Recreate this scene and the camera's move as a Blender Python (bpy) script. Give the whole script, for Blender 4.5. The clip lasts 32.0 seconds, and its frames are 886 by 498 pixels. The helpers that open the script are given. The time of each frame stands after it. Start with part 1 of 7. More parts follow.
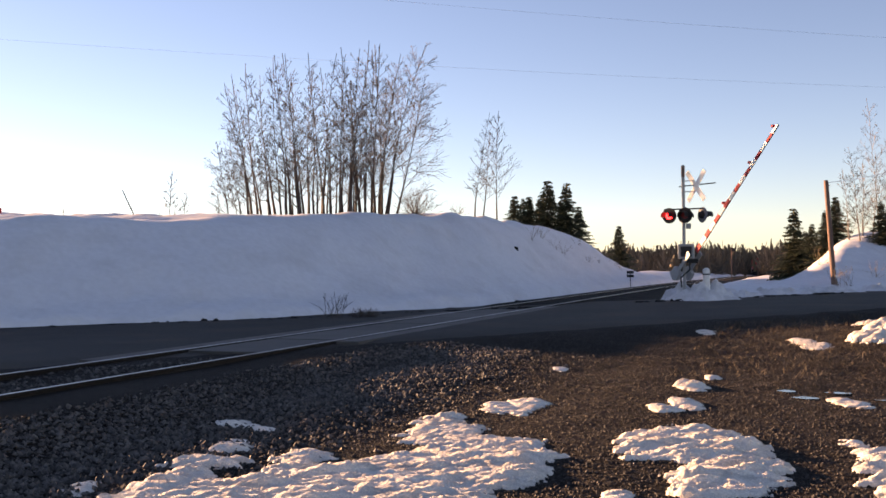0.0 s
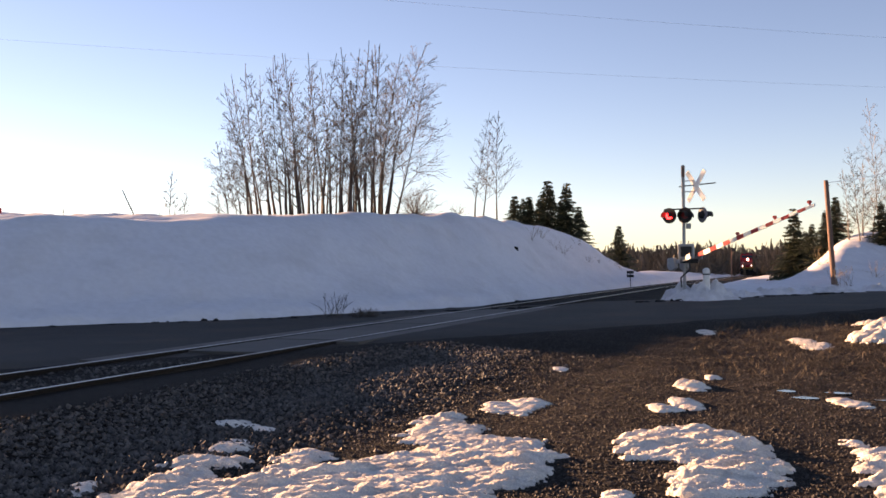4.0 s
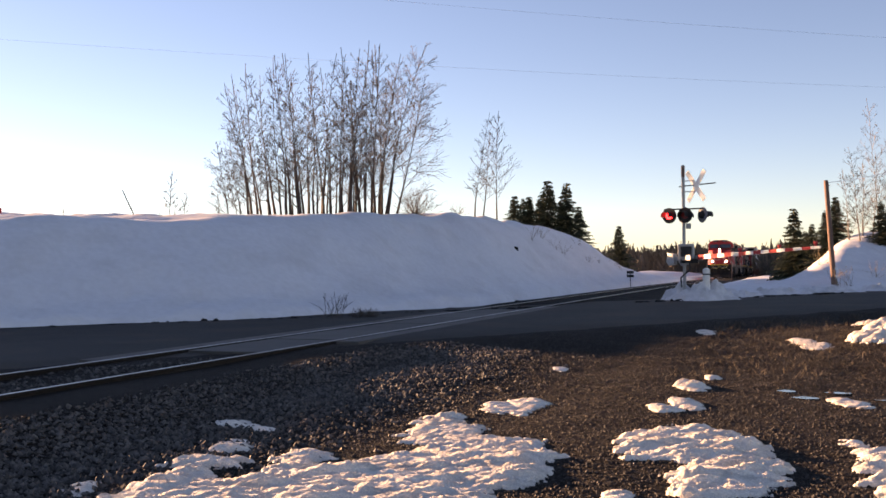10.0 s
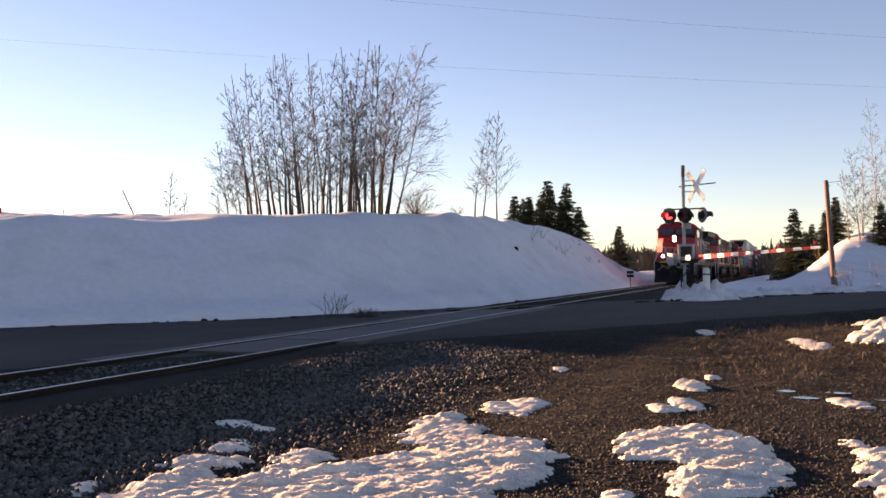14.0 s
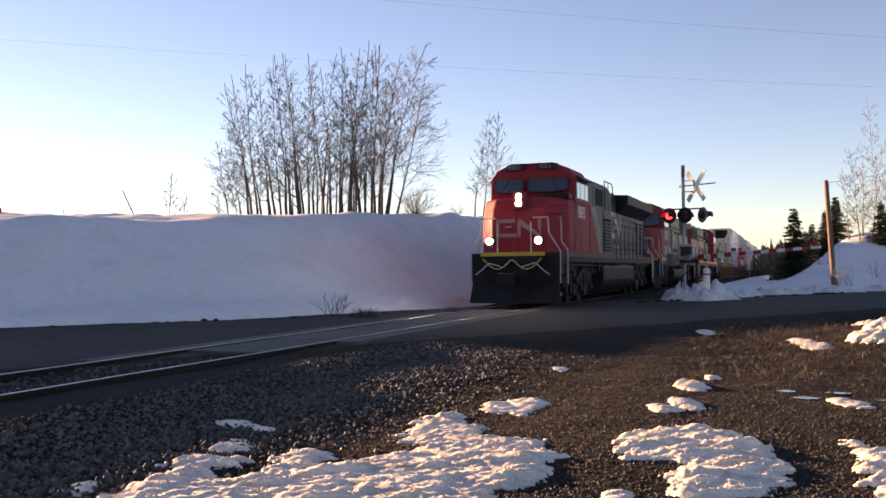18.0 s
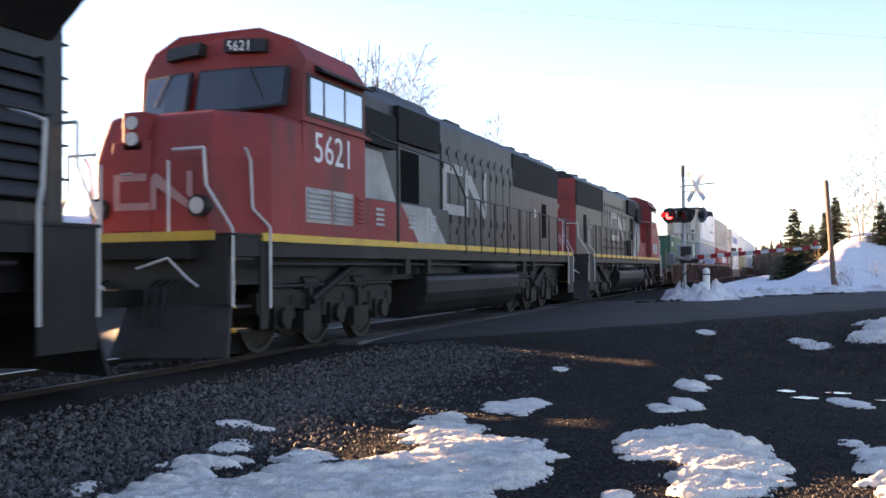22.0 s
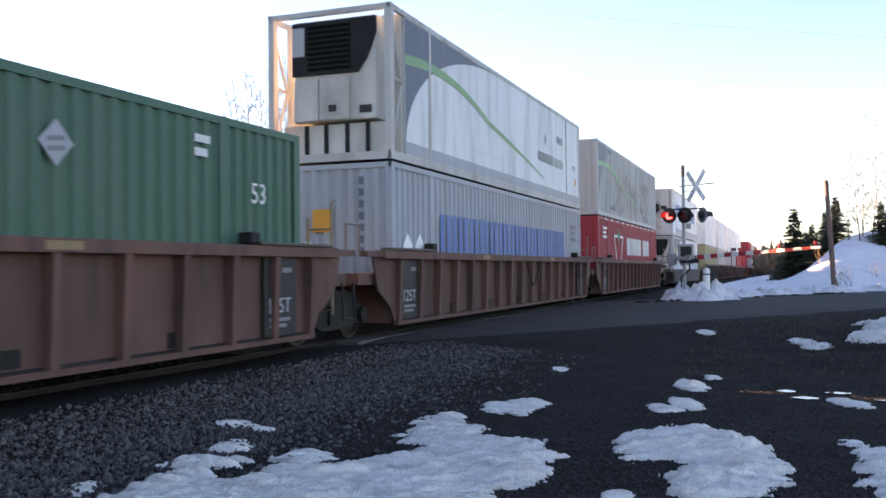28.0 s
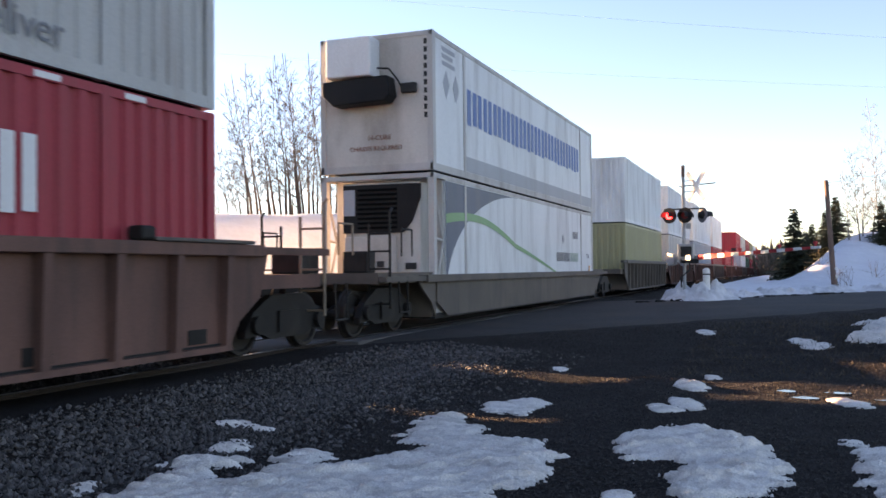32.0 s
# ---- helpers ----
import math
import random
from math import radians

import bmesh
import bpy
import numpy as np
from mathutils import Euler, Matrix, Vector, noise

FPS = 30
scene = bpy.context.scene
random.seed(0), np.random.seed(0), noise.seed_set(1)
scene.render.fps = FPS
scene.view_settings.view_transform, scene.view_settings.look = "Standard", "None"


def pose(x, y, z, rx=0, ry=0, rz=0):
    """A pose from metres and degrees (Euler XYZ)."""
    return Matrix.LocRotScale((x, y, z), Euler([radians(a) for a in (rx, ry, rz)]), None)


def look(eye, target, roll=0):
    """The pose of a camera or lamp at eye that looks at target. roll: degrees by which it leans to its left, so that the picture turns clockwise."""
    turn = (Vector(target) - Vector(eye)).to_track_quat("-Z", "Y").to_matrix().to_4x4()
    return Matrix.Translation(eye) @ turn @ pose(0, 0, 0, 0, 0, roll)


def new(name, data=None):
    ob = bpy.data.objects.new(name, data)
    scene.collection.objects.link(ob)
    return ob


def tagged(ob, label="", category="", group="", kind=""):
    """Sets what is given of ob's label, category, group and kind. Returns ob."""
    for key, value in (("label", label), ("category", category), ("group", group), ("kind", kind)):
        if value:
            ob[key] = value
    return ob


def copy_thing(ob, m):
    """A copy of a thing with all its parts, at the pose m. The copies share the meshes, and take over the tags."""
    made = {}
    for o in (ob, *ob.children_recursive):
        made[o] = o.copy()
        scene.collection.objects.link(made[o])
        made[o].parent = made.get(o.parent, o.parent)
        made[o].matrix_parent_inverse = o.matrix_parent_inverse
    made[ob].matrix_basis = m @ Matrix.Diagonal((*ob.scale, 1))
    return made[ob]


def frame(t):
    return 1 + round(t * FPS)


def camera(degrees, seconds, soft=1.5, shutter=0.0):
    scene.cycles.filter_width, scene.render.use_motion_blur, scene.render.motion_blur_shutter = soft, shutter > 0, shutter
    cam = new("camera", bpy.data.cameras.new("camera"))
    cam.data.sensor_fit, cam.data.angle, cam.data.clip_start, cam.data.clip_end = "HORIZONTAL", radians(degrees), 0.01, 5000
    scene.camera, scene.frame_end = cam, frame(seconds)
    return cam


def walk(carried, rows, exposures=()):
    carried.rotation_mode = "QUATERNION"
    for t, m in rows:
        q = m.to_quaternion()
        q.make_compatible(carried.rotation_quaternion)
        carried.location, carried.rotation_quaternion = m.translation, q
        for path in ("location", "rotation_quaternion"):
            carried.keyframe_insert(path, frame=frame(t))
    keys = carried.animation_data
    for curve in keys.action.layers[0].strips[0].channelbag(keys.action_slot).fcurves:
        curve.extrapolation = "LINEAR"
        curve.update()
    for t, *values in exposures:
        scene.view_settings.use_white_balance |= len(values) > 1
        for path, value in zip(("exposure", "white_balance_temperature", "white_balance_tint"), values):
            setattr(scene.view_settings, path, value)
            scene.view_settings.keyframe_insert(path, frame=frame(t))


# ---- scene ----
CLIP = 32.0
EYE = (8.115, 0.0, 1.197)
AIM = (4.570, 9.348, 1.423)
cam = camera(51.69, CLIP, soft=1.6, shutter=0.2)
walk(cam, [(0.0, look(EYE, AIM, -0.61)), (CLIP, look(EYE, AIM, -0.61))],
     exposures=[(0.0, 2.06, 8850, 35), (17.0, 2.06, 8850, 35), (18.5, 2.17, 8850, 35), (19.5, 2.6, 8750, 34), (20.2, 3.05, 8550, 32), (21.5, 3.20, 8500, 30), (26.0, 3.20, 8500, 30), (28.0, 3.24, 8500, 31), (31.0, 3.26, 8600, 34), (32.0, 2.9, 8450, 30)])

# ---- light ----
SUN_ELEV, SUN_AZ = 10.0, 75.0          # azimuth measured from the track's far end towards the far side
sun_dir = Vector((-math.sin(radians(SUN_AZ)) * math.cos(radians(SUN_ELEV)),
                  math.cos(radians(SUN_AZ)) * math.cos(radians(SUN_ELEV)), math.sin(radians(SUN_ELEV))))
world = bpy.data.worlds.new("sky")
scene.world = world
world.use_nodes = True
sky = world.node_tree.nodes.new("ShaderNodeTexSky")
sky.sky_type = "NISHITA"
sky.sun_disc = False
sky.sun_elevation = radians(SUN_ELEV)
sky.sun_rotation = radians(-SUN_AZ)
sky.air_density, sky.dust_density, sky.ozone_density = 0.8, 0.05, 2.8
bg = world.node_tree.nodes["Background"]
bg.inputs["Strength"].default_value = 0.063
world.node_tree.links.new(sky.outputs[0], bg.inputs["Color"])
sun = new("sun", bpy.data.lights.new("sun", "SUN"))
sun.data.energy, sun.data.angle, sun.data.color = 4.6, radians(0.6), (1.0, 0.74, 0.46)
sun.matrix_world = look(sun_dir * 50, (0, 0, 0))


# ---- geometry helpers ----
class Geo:
    """Collects vertices and faces of one mesh."""

    def __init__(self):
        self.v, self.f, self.cuts = [], [], []

    def add(self, verts, faces):
        n = len(self.v)
        self.cuts.append(n)
        self.v.extend(verts)
        self.f.extend(tuple(i + n for i in f) for f in faces)
        return self

    def box(self, x0, x1, y0, y1, z0, z1):
        return self.add([(x0, y0, z0), (x1, y0, z0), (x1, y1, z0), (x0, y1, z0), (x0, y0, z1), (x1, y0, z1), (x1, y1, z1), (x0, y1, z1)],
                        [(0, 3, 2, 1), (4, 5, 6, 7), (0, 1, 5, 4), (1, 2, 6, 5), (2, 3, 7, 6), (3, 0, 4, 7)])

    def prism(self, profile, axis, a, b):
        """Extrudes a closed 2D profile along an axis: 'x' takes (y, z), 'y' takes (x, z), 'z' takes (x, y)."""
        put = {"x": lambda p, c: (c, p[0], p[1]), "y": lambda p, c: (p[0], c, p[1]), "z": lambda p, c: (p[0], p[1], c)}[axis]
        n = len(profile)
        verts = [put(p, a) for p in profile] + [put(p, b) for p in profile]
        faces = [tuple(range(n))[::-1], tuple(range(n, 2 * n))] + [(i, (i + 1) % n, n + (i + 1) % n, n + i) for i in range(n)]
        return self.add(verts, faces)

    def tube(self, p, q, r, r2=None, n=8, caps=True):
        p, q = Vector(p), Vector(q)
        r2 = r if r2 is None else r2
        d = (q - p).normalized()
        a = d.orthogonal().normalized()
        b = d.cross(a)
        ring = [(math.cos(2 * math.pi * i / n), math.sin(2 * math.pi * i / n)) for i in range(n)]
        verts = [tuple(p + (a * c + b * s) * r) for c, s in ring] + [tuple(q + (a * c + b * s) * r2) for c, s in ring]
        faces = [(i, (i + 1) % n, n + (i + 1) % n, n + i) for i in range(n)]
        if caps:
            faces += [tuple(range(n))[::-1], tuple(range(n, 2 * n))]
        return self.add(verts, faces)

    def path(self, pts, r, n=6):
        for p, q in zip(pts[:-1], pts[1:]):
            self.tube(p, q, r, n=n)
        return self

    def quad(self, a, b, c, d):
        return self.add([a, b, c, d], [(0, 1, 2, 3)])

    def sheet(self, xs, ys, fn):
        """A height field over two lists of coordinates."""
        nx = len(xs)
        verts = [(x, y, fn(x, y)) for y in ys for x in xs]
        faces = [(j * nx + i, j * nx + i + 1, (j + 1) * nx + i + 1, (j + 1) * nx + i) for j in range(len(ys) - 1) for i in range(nx - 1)]
        return self.add(verts, faces)

    def count(self):
        return len(self.cuts)

    def piece(self, i):
        st = self.cuts + [len(self.v)]
        a, b = st[i], st[i + 1]
        return self.v[a:b], [tuple(k - a for k in f) for f in self.f if a <= f[0] < b]

    def mesh(self, name, smooth=False):
        me = bpy.data.meshes.new(name)
        me.from_pydata(self.v, [], self.f)
        if smooth:
            me.shade_smooth()
        me.update()
        return me


def part(name, geo, material, parent=None, label="", bevel=0.0, smooth=False):
    """Links a mesh as one object, under a thing or under a part."""
    me = geo.mesh(name, smooth) if isinstance(geo, Geo) else geo
    if not me.materials:
        me.materials.append(material)
    ob = new(name, me)
    if parent is not None:
        ob.parent = parent
    if label:
        ob["label"] = label
    if bevel:
        mod = ob.modifiers.new("bevel", "BEVEL")
        mod.width, mod.segments, mod.limit_method, mod.angle_limit = bevel, 2, "ANGLE", radians(40)
    return ob


def thing(name, label, category, group="", at=None):
    ob = tagged(new(name), label, category, group)
    if at is not None:
        ob.matrix_basis = at
    return ob


def smooth(a, b, x):
    """0 at a, 1 at b, eased; b may be below a."""
    t = min(1.0, max(0.0, (x - a) / (b - a)))
    return t * t * (3 - 2 * t)


def fbm(x, y, z=0.0, octaves=4):
    return noise.fractal(Vector((x, y, z)), 1.0, 2.0, octaves)


# ---- materials ----
def material(name, color, rough=0.6, metal=0.0, second=None, scale=3.0, sharp=0.25, stretch=(1, 1, 1), grime=None, grime_scale=1.2,
             grime_amount=0.5, grime_stretch=(1, 1, 1), fine=60.0, fine_amount=0.15, bump=0.15, bump_scale=30.0, bump_depth=0.01,
             random_amount=0.0, island=False, spec=0.5):
    """A procedural surface: two colours in large patches, fine grain, streaks of grime and a fine relief."""
    mat = bpy.data.materials.new(name)
    mat.use_nodes = True
    nt = mat.node_tree
    n, l = nt.nodes, nt.links
    bsdf = n["Principled BSDF"]
    bsdf.inputs["Roughness"].default_value = rough
    bsdf.inputs["Metallic"].default_value = metal
    bsdf.inputs["Specular IOR Level"].default_value = spec
    co = n.new("ShaderNodeTexCoord")

    def tex(sc, st, detail=6):
        mp = n.new("ShaderNodeMapping")
        mp.inputs["Scale"].default_value = (sc * st[0], sc * st[1], sc * st[2])
        l.new(co.outputs["Object"], mp.inputs["Vector"])
        t = n.new("ShaderNodeTexNoise")
        t.inputs["Scale"].default_value = 1.0
        t.inputs["Detail"].default_value = detail
        l.new(mp.outputs[0], t.inputs["Vector"])
        return t.outputs["Fac"]

    def step(fac, a, b):
        r = n.new("ShaderNodeMapRange")
        r.inputs["From Min"].default_value, r.inputs["From Max"].default_value = a, b
        l.new(fac, r.inputs["Value"])
        return r.outputs[0]

    def mix(fac, a, b, kind="MIX"):
        m = n.new("ShaderNodeMix")
        m.data_type, m.blend_type = "RGBA", kind
        for sock, val in ((m.inputs["Factor"], fac), (m.inputs["A"], a), (m.inputs["B"], b)):
            if isinstance(val, bpy.types.NodeSocket):
                l.new(val, sock)
            else:
                sock.default_value = val
        return m.outputs["Result"]

    c = (*color, 1)
    s = (*(second or [v * 0.8 for v in color]), 1)
    out = mix(step(tex(scale, stretch), 0.5 - sharp, 0.5 + sharp), c, s)
    if grime:
        f = step(tex(grime_scale, grime_stretch, 8), 0.48, 0.78)
        mm = n.new("ShaderNodeMath")
        mm.operation = "MULTIPLY"
        l.new(f, mm.inputs[0])
        mm.inputs[1].default_value = grime_amount
        out = mix(mm.outputs[0], out, (*grime, 1))
    if fine_amount:
        g = step(tex(fine, (1, 1, 1), 3), 0.3, 0.7)
        lo = (1 - fine_amount,) * 3 + (1,)
        hi = (1 + fine_amount,) * 3 + (1,)
        out = mix(1.0, out, mix(g, lo, hi), "MULTIPLY")
    if random_amount:
        src = n.new("ShaderNodeNewGeometry" if island else "ShaderNodeObjectInfo")
        v = step(src.outputs["Random Per Island" if island else "Random"], 0.0, 1.0)
        out = mix(1.0, out, mix(v, (1 - random_amount,) * 3 + (1,), (1 + random_amount,) * 3 + (1,)), "MULTIPLY")
    l.new(out, bsdf.inputs["Base Color"])
    if bump:
        b = n.new("ShaderNodeBump")
        b.inputs["Strength"].default_value = bump
        b.inputs["Distance"].default_value = bump_depth
        l.new(tex(bump_scale, (1, 1, 1), 5), b.inputs["Height"])
        l.new(b.outputs[0], bsdf.inputs["Normal"])
    return mat


def glow(name, color, strength):
    mat = bpy.data.materials.new(name)
    mat.use_nodes = True
    b = mat.node_tree.nodes["Principled BSDF"]
    b.inputs["Base Color"].default_value = (*color, 1)
    b.inputs["Emission Color"].default_value = (*color, 1)
    b.inputs["Emission Strength"].default_value = strength
    return mat


def glass(name, color, rough=0.05, metal=0.0):
    mat = bpy.data.materials.new(name)
    mat.use_nodes = True
    b = mat.node_tree.nodes["Principled BSDF"]
    b.inputs["Base Color"].default_value = (*color, 1)
    b.inputs["Roughness"].default_value = rough
    b.inputs["Specular IOR Level"].default_value = 0.8
    b.inputs["Metallic"].default_value = metal
    return mat


M_SNOW = material("old_snow", (0.68, 0.685, 0.70), 0.65, second=(0.61, 0.615, 0.64), scale=0.35, grime=(0.36, 0.345, 0.33), grime_scale=0.55,
                  grime_amount=0.30, grime_stretch=(1, 1, 2.5), fine=5, fine_amount=0.05, bump=0.5, bump_scale=2.2, bump_depth=0.07)
M_PATCH = material("icy_snow", (0.80, 0.745, 0.67), 0.55, second=(0.64, 0.585, 0.52), scale=3.0, stretch=(0.5, 2.2, 1), grime=(0.22, 0.19, 0.165), grime_scale=4.0,
                   grime_amount=0.6, grime_stretch=(0.4, 2.4, 1), fine=90, fine_amount=0.22, bump=1.0, bump_scale=55, bump_depth=0.016)
M_BERM = material("dirty_snow", (0.72, 0.71, 0.71), 0.7, second=(0.50, 0.49, 0.49), scale=2.5, grime=(0.20, 0.19, 0.18), grime_scale=1.5,
                  grime_amount=0.45, bump=0.6, bump_scale=8, bump_depth=0.05)
M_ASPHALT = material("worn_asphalt", (0.034, 0.031, 0.029), 0.85, second=(0.023, 0.020, 0.019), scale=0.45, grime=(0.062, 0.044, 0.032), grime_scale=0.6,
                     grime_amount=0.8, fine=90, fine_amount=0.25, bump=0.35, bump_scale=120, bump_depth=0.008, spec=0.25)
M_GRAVEL = material("gravel_lot", (0.022, 0.0178, 0.0155), 0.9, second=(0.012, 0.0096, 0.0083), scale=0.8, grime=(0.033, 0.0265, 0.0225), grime_scale=2.4,
                    grime_amount=0.5, fine=34, fine_amount=0.65, bump=1.0, bump_scale=30, bump_depth=0.045, spec=0.12)
M_STONE = material("ballast_stone", (0.085, 0.077, 0.070), 0.7, second=(0.020, 0.017, 0.0155), scale=8, fine=80, random_amount=0.8, island=True)
M_GRIT = material("gravel_grit", (0.028, 0.0228, 0.0202), 0.75, second=(0.011, 0.009, 0.0082), scale=9, fine=80, random_amount=0.85, island=True, bump=0)
M_WATER = glass("meltwater", (0.02, 0.02, 0.02), 0.03)
M_RAIL = material("rail_steel", (0.035, 0.024, 0.018), 0.8, 0.0, second=(0.022, 0.016, 0.012), scale=6, spec=0.2)
M_RAILTOP = material("polished_rail", (0.50, 0.48, 0.45), 0.30, 1.0, second=(0.45, 0.43, 0.40), scale=5, stretch=(1, 0.2, 1), bump=0.05)
M_PLANK = material("crossing_panel", (0.06, 0.055, 0.05), 0.8, second=(0.09, 0.08, 0.07), scale=2, random_amount=0.2)
M_BARK = material("grey_bark", (0.070, 0.056, 0.048), 0.85, second=(0.045, 0.038, 0.033), scale=5, stretch=(1, 1, 0.25), bump=0.4)
M_TWIG = material("twig_bark", (0.075, 0.055, 0.046), 0.85, second=(0.045, 0.034, 0.029), scale=5, bump=0)
M_BIRCH = material("birch_bark", (0.26, 0.22, 0.19), 0.8, second=(0.12, 0.10, 0.085), scale=3, stretch=(1, 1, 2.5), bump=0.2)
M_NEEDLE = material("spruce_needles", (0.045, 0.060, 0.034), 0.8, second=(0.075, 0.080, 0.045), scale=2.5, bump=0, random_amount=0.4, island=True)
M_WOODS = material("far_woods", (0.13, 0.102, 0.076), 0.9, second=(0.075, 0.068, 0.050), scale=0.4, bump=0, random_amount=0.35, island=True)
M_LAMPBACK = material("dull_grey_lamp_back", (0.22, 0.22, 0.23), 0.7, bump=0)
M_DRY = material("dry_weed", (0.26, 0.19, 0.12), 0.9, second=(0.18, 0.13, 0.09), scale=4, bump=0)
M_DEADGRASS = material("dead_grass", (0.085, 0.064, 0.044), 0.9, second=(0.05, 0.038, 0.027), scale=4, bump=0, random_amount=0.5, island=True)
M_BLACK = material("sooty_black_steel", (0.011, 0.011, 0.012), 0.5, 0.0, second=(0.019, 0.018, 0.018), scale=1.5, grime=(0.060, 0.055, 0.050), grime_scale=1.0, grime_amount=0.3, grime_stretch=(1, 1, 0.5), spec=0.12)
M_MESH = material("black_wire_mesh", (0.010, 0.010, 0.011), 0.7, second=(0.016, 0.016, 0.016), scale=2.0, bump=0.8, bump_scale=140, bump_depth=0.02, spec=0.15)
# near-black for seams; on openings it puts their inner shade into the colour
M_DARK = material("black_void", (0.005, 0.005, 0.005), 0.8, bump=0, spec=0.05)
M_RED = material("weathered_red_paint", (0.35, 0.031, 0.038), 0.55, second=(0.33, 0.034, 0.040), scale=0.9, grime=(0.07, 0.03, 0.028), grime_scale=0.9,
                 grime_amount=0.6, grime_stretch=(1, 2.5, 0.6), bump=0.06, spec=0.14)
M_FADED = material("faded_red_paint", (0.34, 0.048, 0.046), 0.55, second=(0.25, 0.046, 0.044), scale=0.8, grime=(0.085, 0.055, 0.05), grime_scale=1.0,
                   grime_amount=0.75, grime_stretch=(1, 2.5, 0.6), bump=0.06, spec=0.14)
# paler upright streaks: dust, and sky sheen put into the colour
M_LOCO = material("sooty_grey_sheen_paint", (0.0105, 0.011, 0.013), 0.46, second=(0.030, 0.031, 0.0345), scale=1.0, stretch=(1, 1.4, 0.35), grime=(0.11, 0.108, 0.105),
                  grime_scale=1.5, grime_amount=0.26, grime_stretch=(1, 4, 0.3), bump=0.15, bump_scale=2.0, bump_depth=0.02, spec=0.26)
M_STRIPE = material("dusty_white_paint", (0.40, 0.38, 0.365), 0.5, second=(0.28, 0.265, 0.25), scale=1.5, grime=(0.15, 0.135, 0.12), grime_scale=1.5, grime_amount=0.6, spec=0.12)
M_DULLPANEL = material("sooty_pale_paint", (0.36, 0.33, 0.285), 0.6, second=(0.19, 0.175, 0.155), scale=1.0, stretch=(1, 1, 0.8), grime=(0.03, 0.03, 0.03), grime_scale=1.4, grime_amount=0.6, spec=0.12)
M_NOSEMARK = material("dull_rose_mark", (0.40, 0.22, 0.215), 0.5, second=(0.34, 0.15, 0.15), scale=1.5, spec=0.3)
M_DULLYELLOW = material("dull_reflector", (0.30, 0.19, 0.08), 0.6, second=(0.22, 0.14, 0.07), scale=4, bump=0)
M_YELLOW = material("yellow_paint", (0.62, 0.35, 0.025), 0.5, second=(0.60, 0.35, 0.04), scale=2, grime=(0.16, 0.11, 0.05), grime_scale=2.5, grime_amount=0.35)
M_RAILING = material("grey_rail_paint", (0.55, 0.54, 0.53), 0.4, second=(0.38, 0.37, 0.36), scale=4, bump=0)
M_RAILBLACK = material("black_rail_paint", (0.02, 0.02, 0.02), 0.5, second=(0.035, 0.035, 0.035), scale=4, bump=0, spec=0.2)
M_STEEL = material("oily_truck_steel", (0.011, 0.0105, 0.010), 0.55, 0.0, second=(0.020, 0.018, 0.0165), scale=3, grime=(0.055, 0.046, 0.040), grime_scale=2, grime_amount=0.4, spec=0.15)
M_WHEEL = material("wheel_steel", (0.014, 0.012, 0.011), 0.5, 0.0, second=(0.028, 0.023, 0.019), scale=4, spec=0.2)
M_GLASS = glass("cab_glass", (0.025, 0.033, 0.042), 0.06)
M_SIDEGLASS = glass("bright_side_glass", (0.55, 0.60, 0.66), 0.08, 0.75)
# the dark upright grime also paints shadow streaks into the ribbed sides
M_BROWN = material("brown_well_car_paint", (0.165, 0.078, 0.058), 0.7, second=(0.092, 0.046, 0.036), scale=1.3, stretch=(1, 1, 0.6), grime=(0.035, 0.028, 0.025), grime_scale=1.3,
                   grime_amount=0.75, grime_stretch=(1, 3, 0.4), random_amount=0.18, spec=0.3)
M_TAN = material("dusty_tan_well_car_paint", (0.115, 0.090, 0.070), 0.65, second=(0.072, 0.058, 0.047), scale=1.0, grime=(0.04, 0.034, 0.03), grime_scale=1.2,
                 grime_amount=0.7, grime_stretch=(1, 3, 0.5))


def boxpaint(name, color, second=None, grime=(0.24, 0.20, 0.17), amount=0.35, rough=0.5):
    return material(name, color, rough, second=second, scale=0.8, stretch=(1, 1, 0.4), grime=grime, grime_scale=1.2, grime_amount=amount,
                    grime_stretch=(1, 2.2, 0.35), fine=30, fine_amount=0.06, bump=0.05, spec=0.25)


M_GREEN = boxpaint("green_container_paint", (0.035, 0.135, 0.085), (0.045, 0.12, 0.08), amount=0.18)
M_WHITE = boxpaint("white_container_paint", (0.74, 0.75, 0.74), (0.64, 0.65, 0.64), grime=(0.20, 0.17, 0.145), amount=0.42)
M_REEFER = boxpaint("soiled_white_panel", (0.60, 0.575, 0.53), (0.47, 0.435, 0.385), grime=(0.14, 0.105, 0.08), amount=0.65)
M_SOILED = boxpaint("weathered_white_frame", (0.52, 0.50, 0.47), (0.40, 0.37, 0.34), grime=(0.16, 0.11, 0.08), amount=0.55)
M_GREYBOX = boxpaint("pale_grey_container_paint", (0.38, 0.39, 0.41), (0.32, 0.33, 0.35), amount=0.3)
M_RUSTWHITE = boxpaint("rust_streaked_white_paint", (0.47, 0.465, 0.44), (0.38, 0.37, 0.345), grime=(0.22, 0.13, 0.09), amount=0.6)
M_REDBOX = boxpaint("red_container_paint", (0.40, 0.038, 0.052), (0.34, 0.038, 0.050), grime=(0.15, 0.07, 0.06), amount=0.4)
M_OLIVE = boxpaint("olive_yellow_container_paint", (0.36, 0.33, 0.18), (0.30, 0.28, 0.16), amount=0.3)
M_BLUE = boxpaint("faded_blue_lettering", (0.055, 0.145, 0.36), (0.085, 0.175, 0.38), amount=0.2)
M_SLATE = boxpaint("slate_grey_panel", (0.13, 0.15, 0.19), (0.11, 0.13, 0.16), amount=0.3)
M_LIME = boxpaint("green_swoosh", (0.22, 0.42, 0.20), amount=0.2)
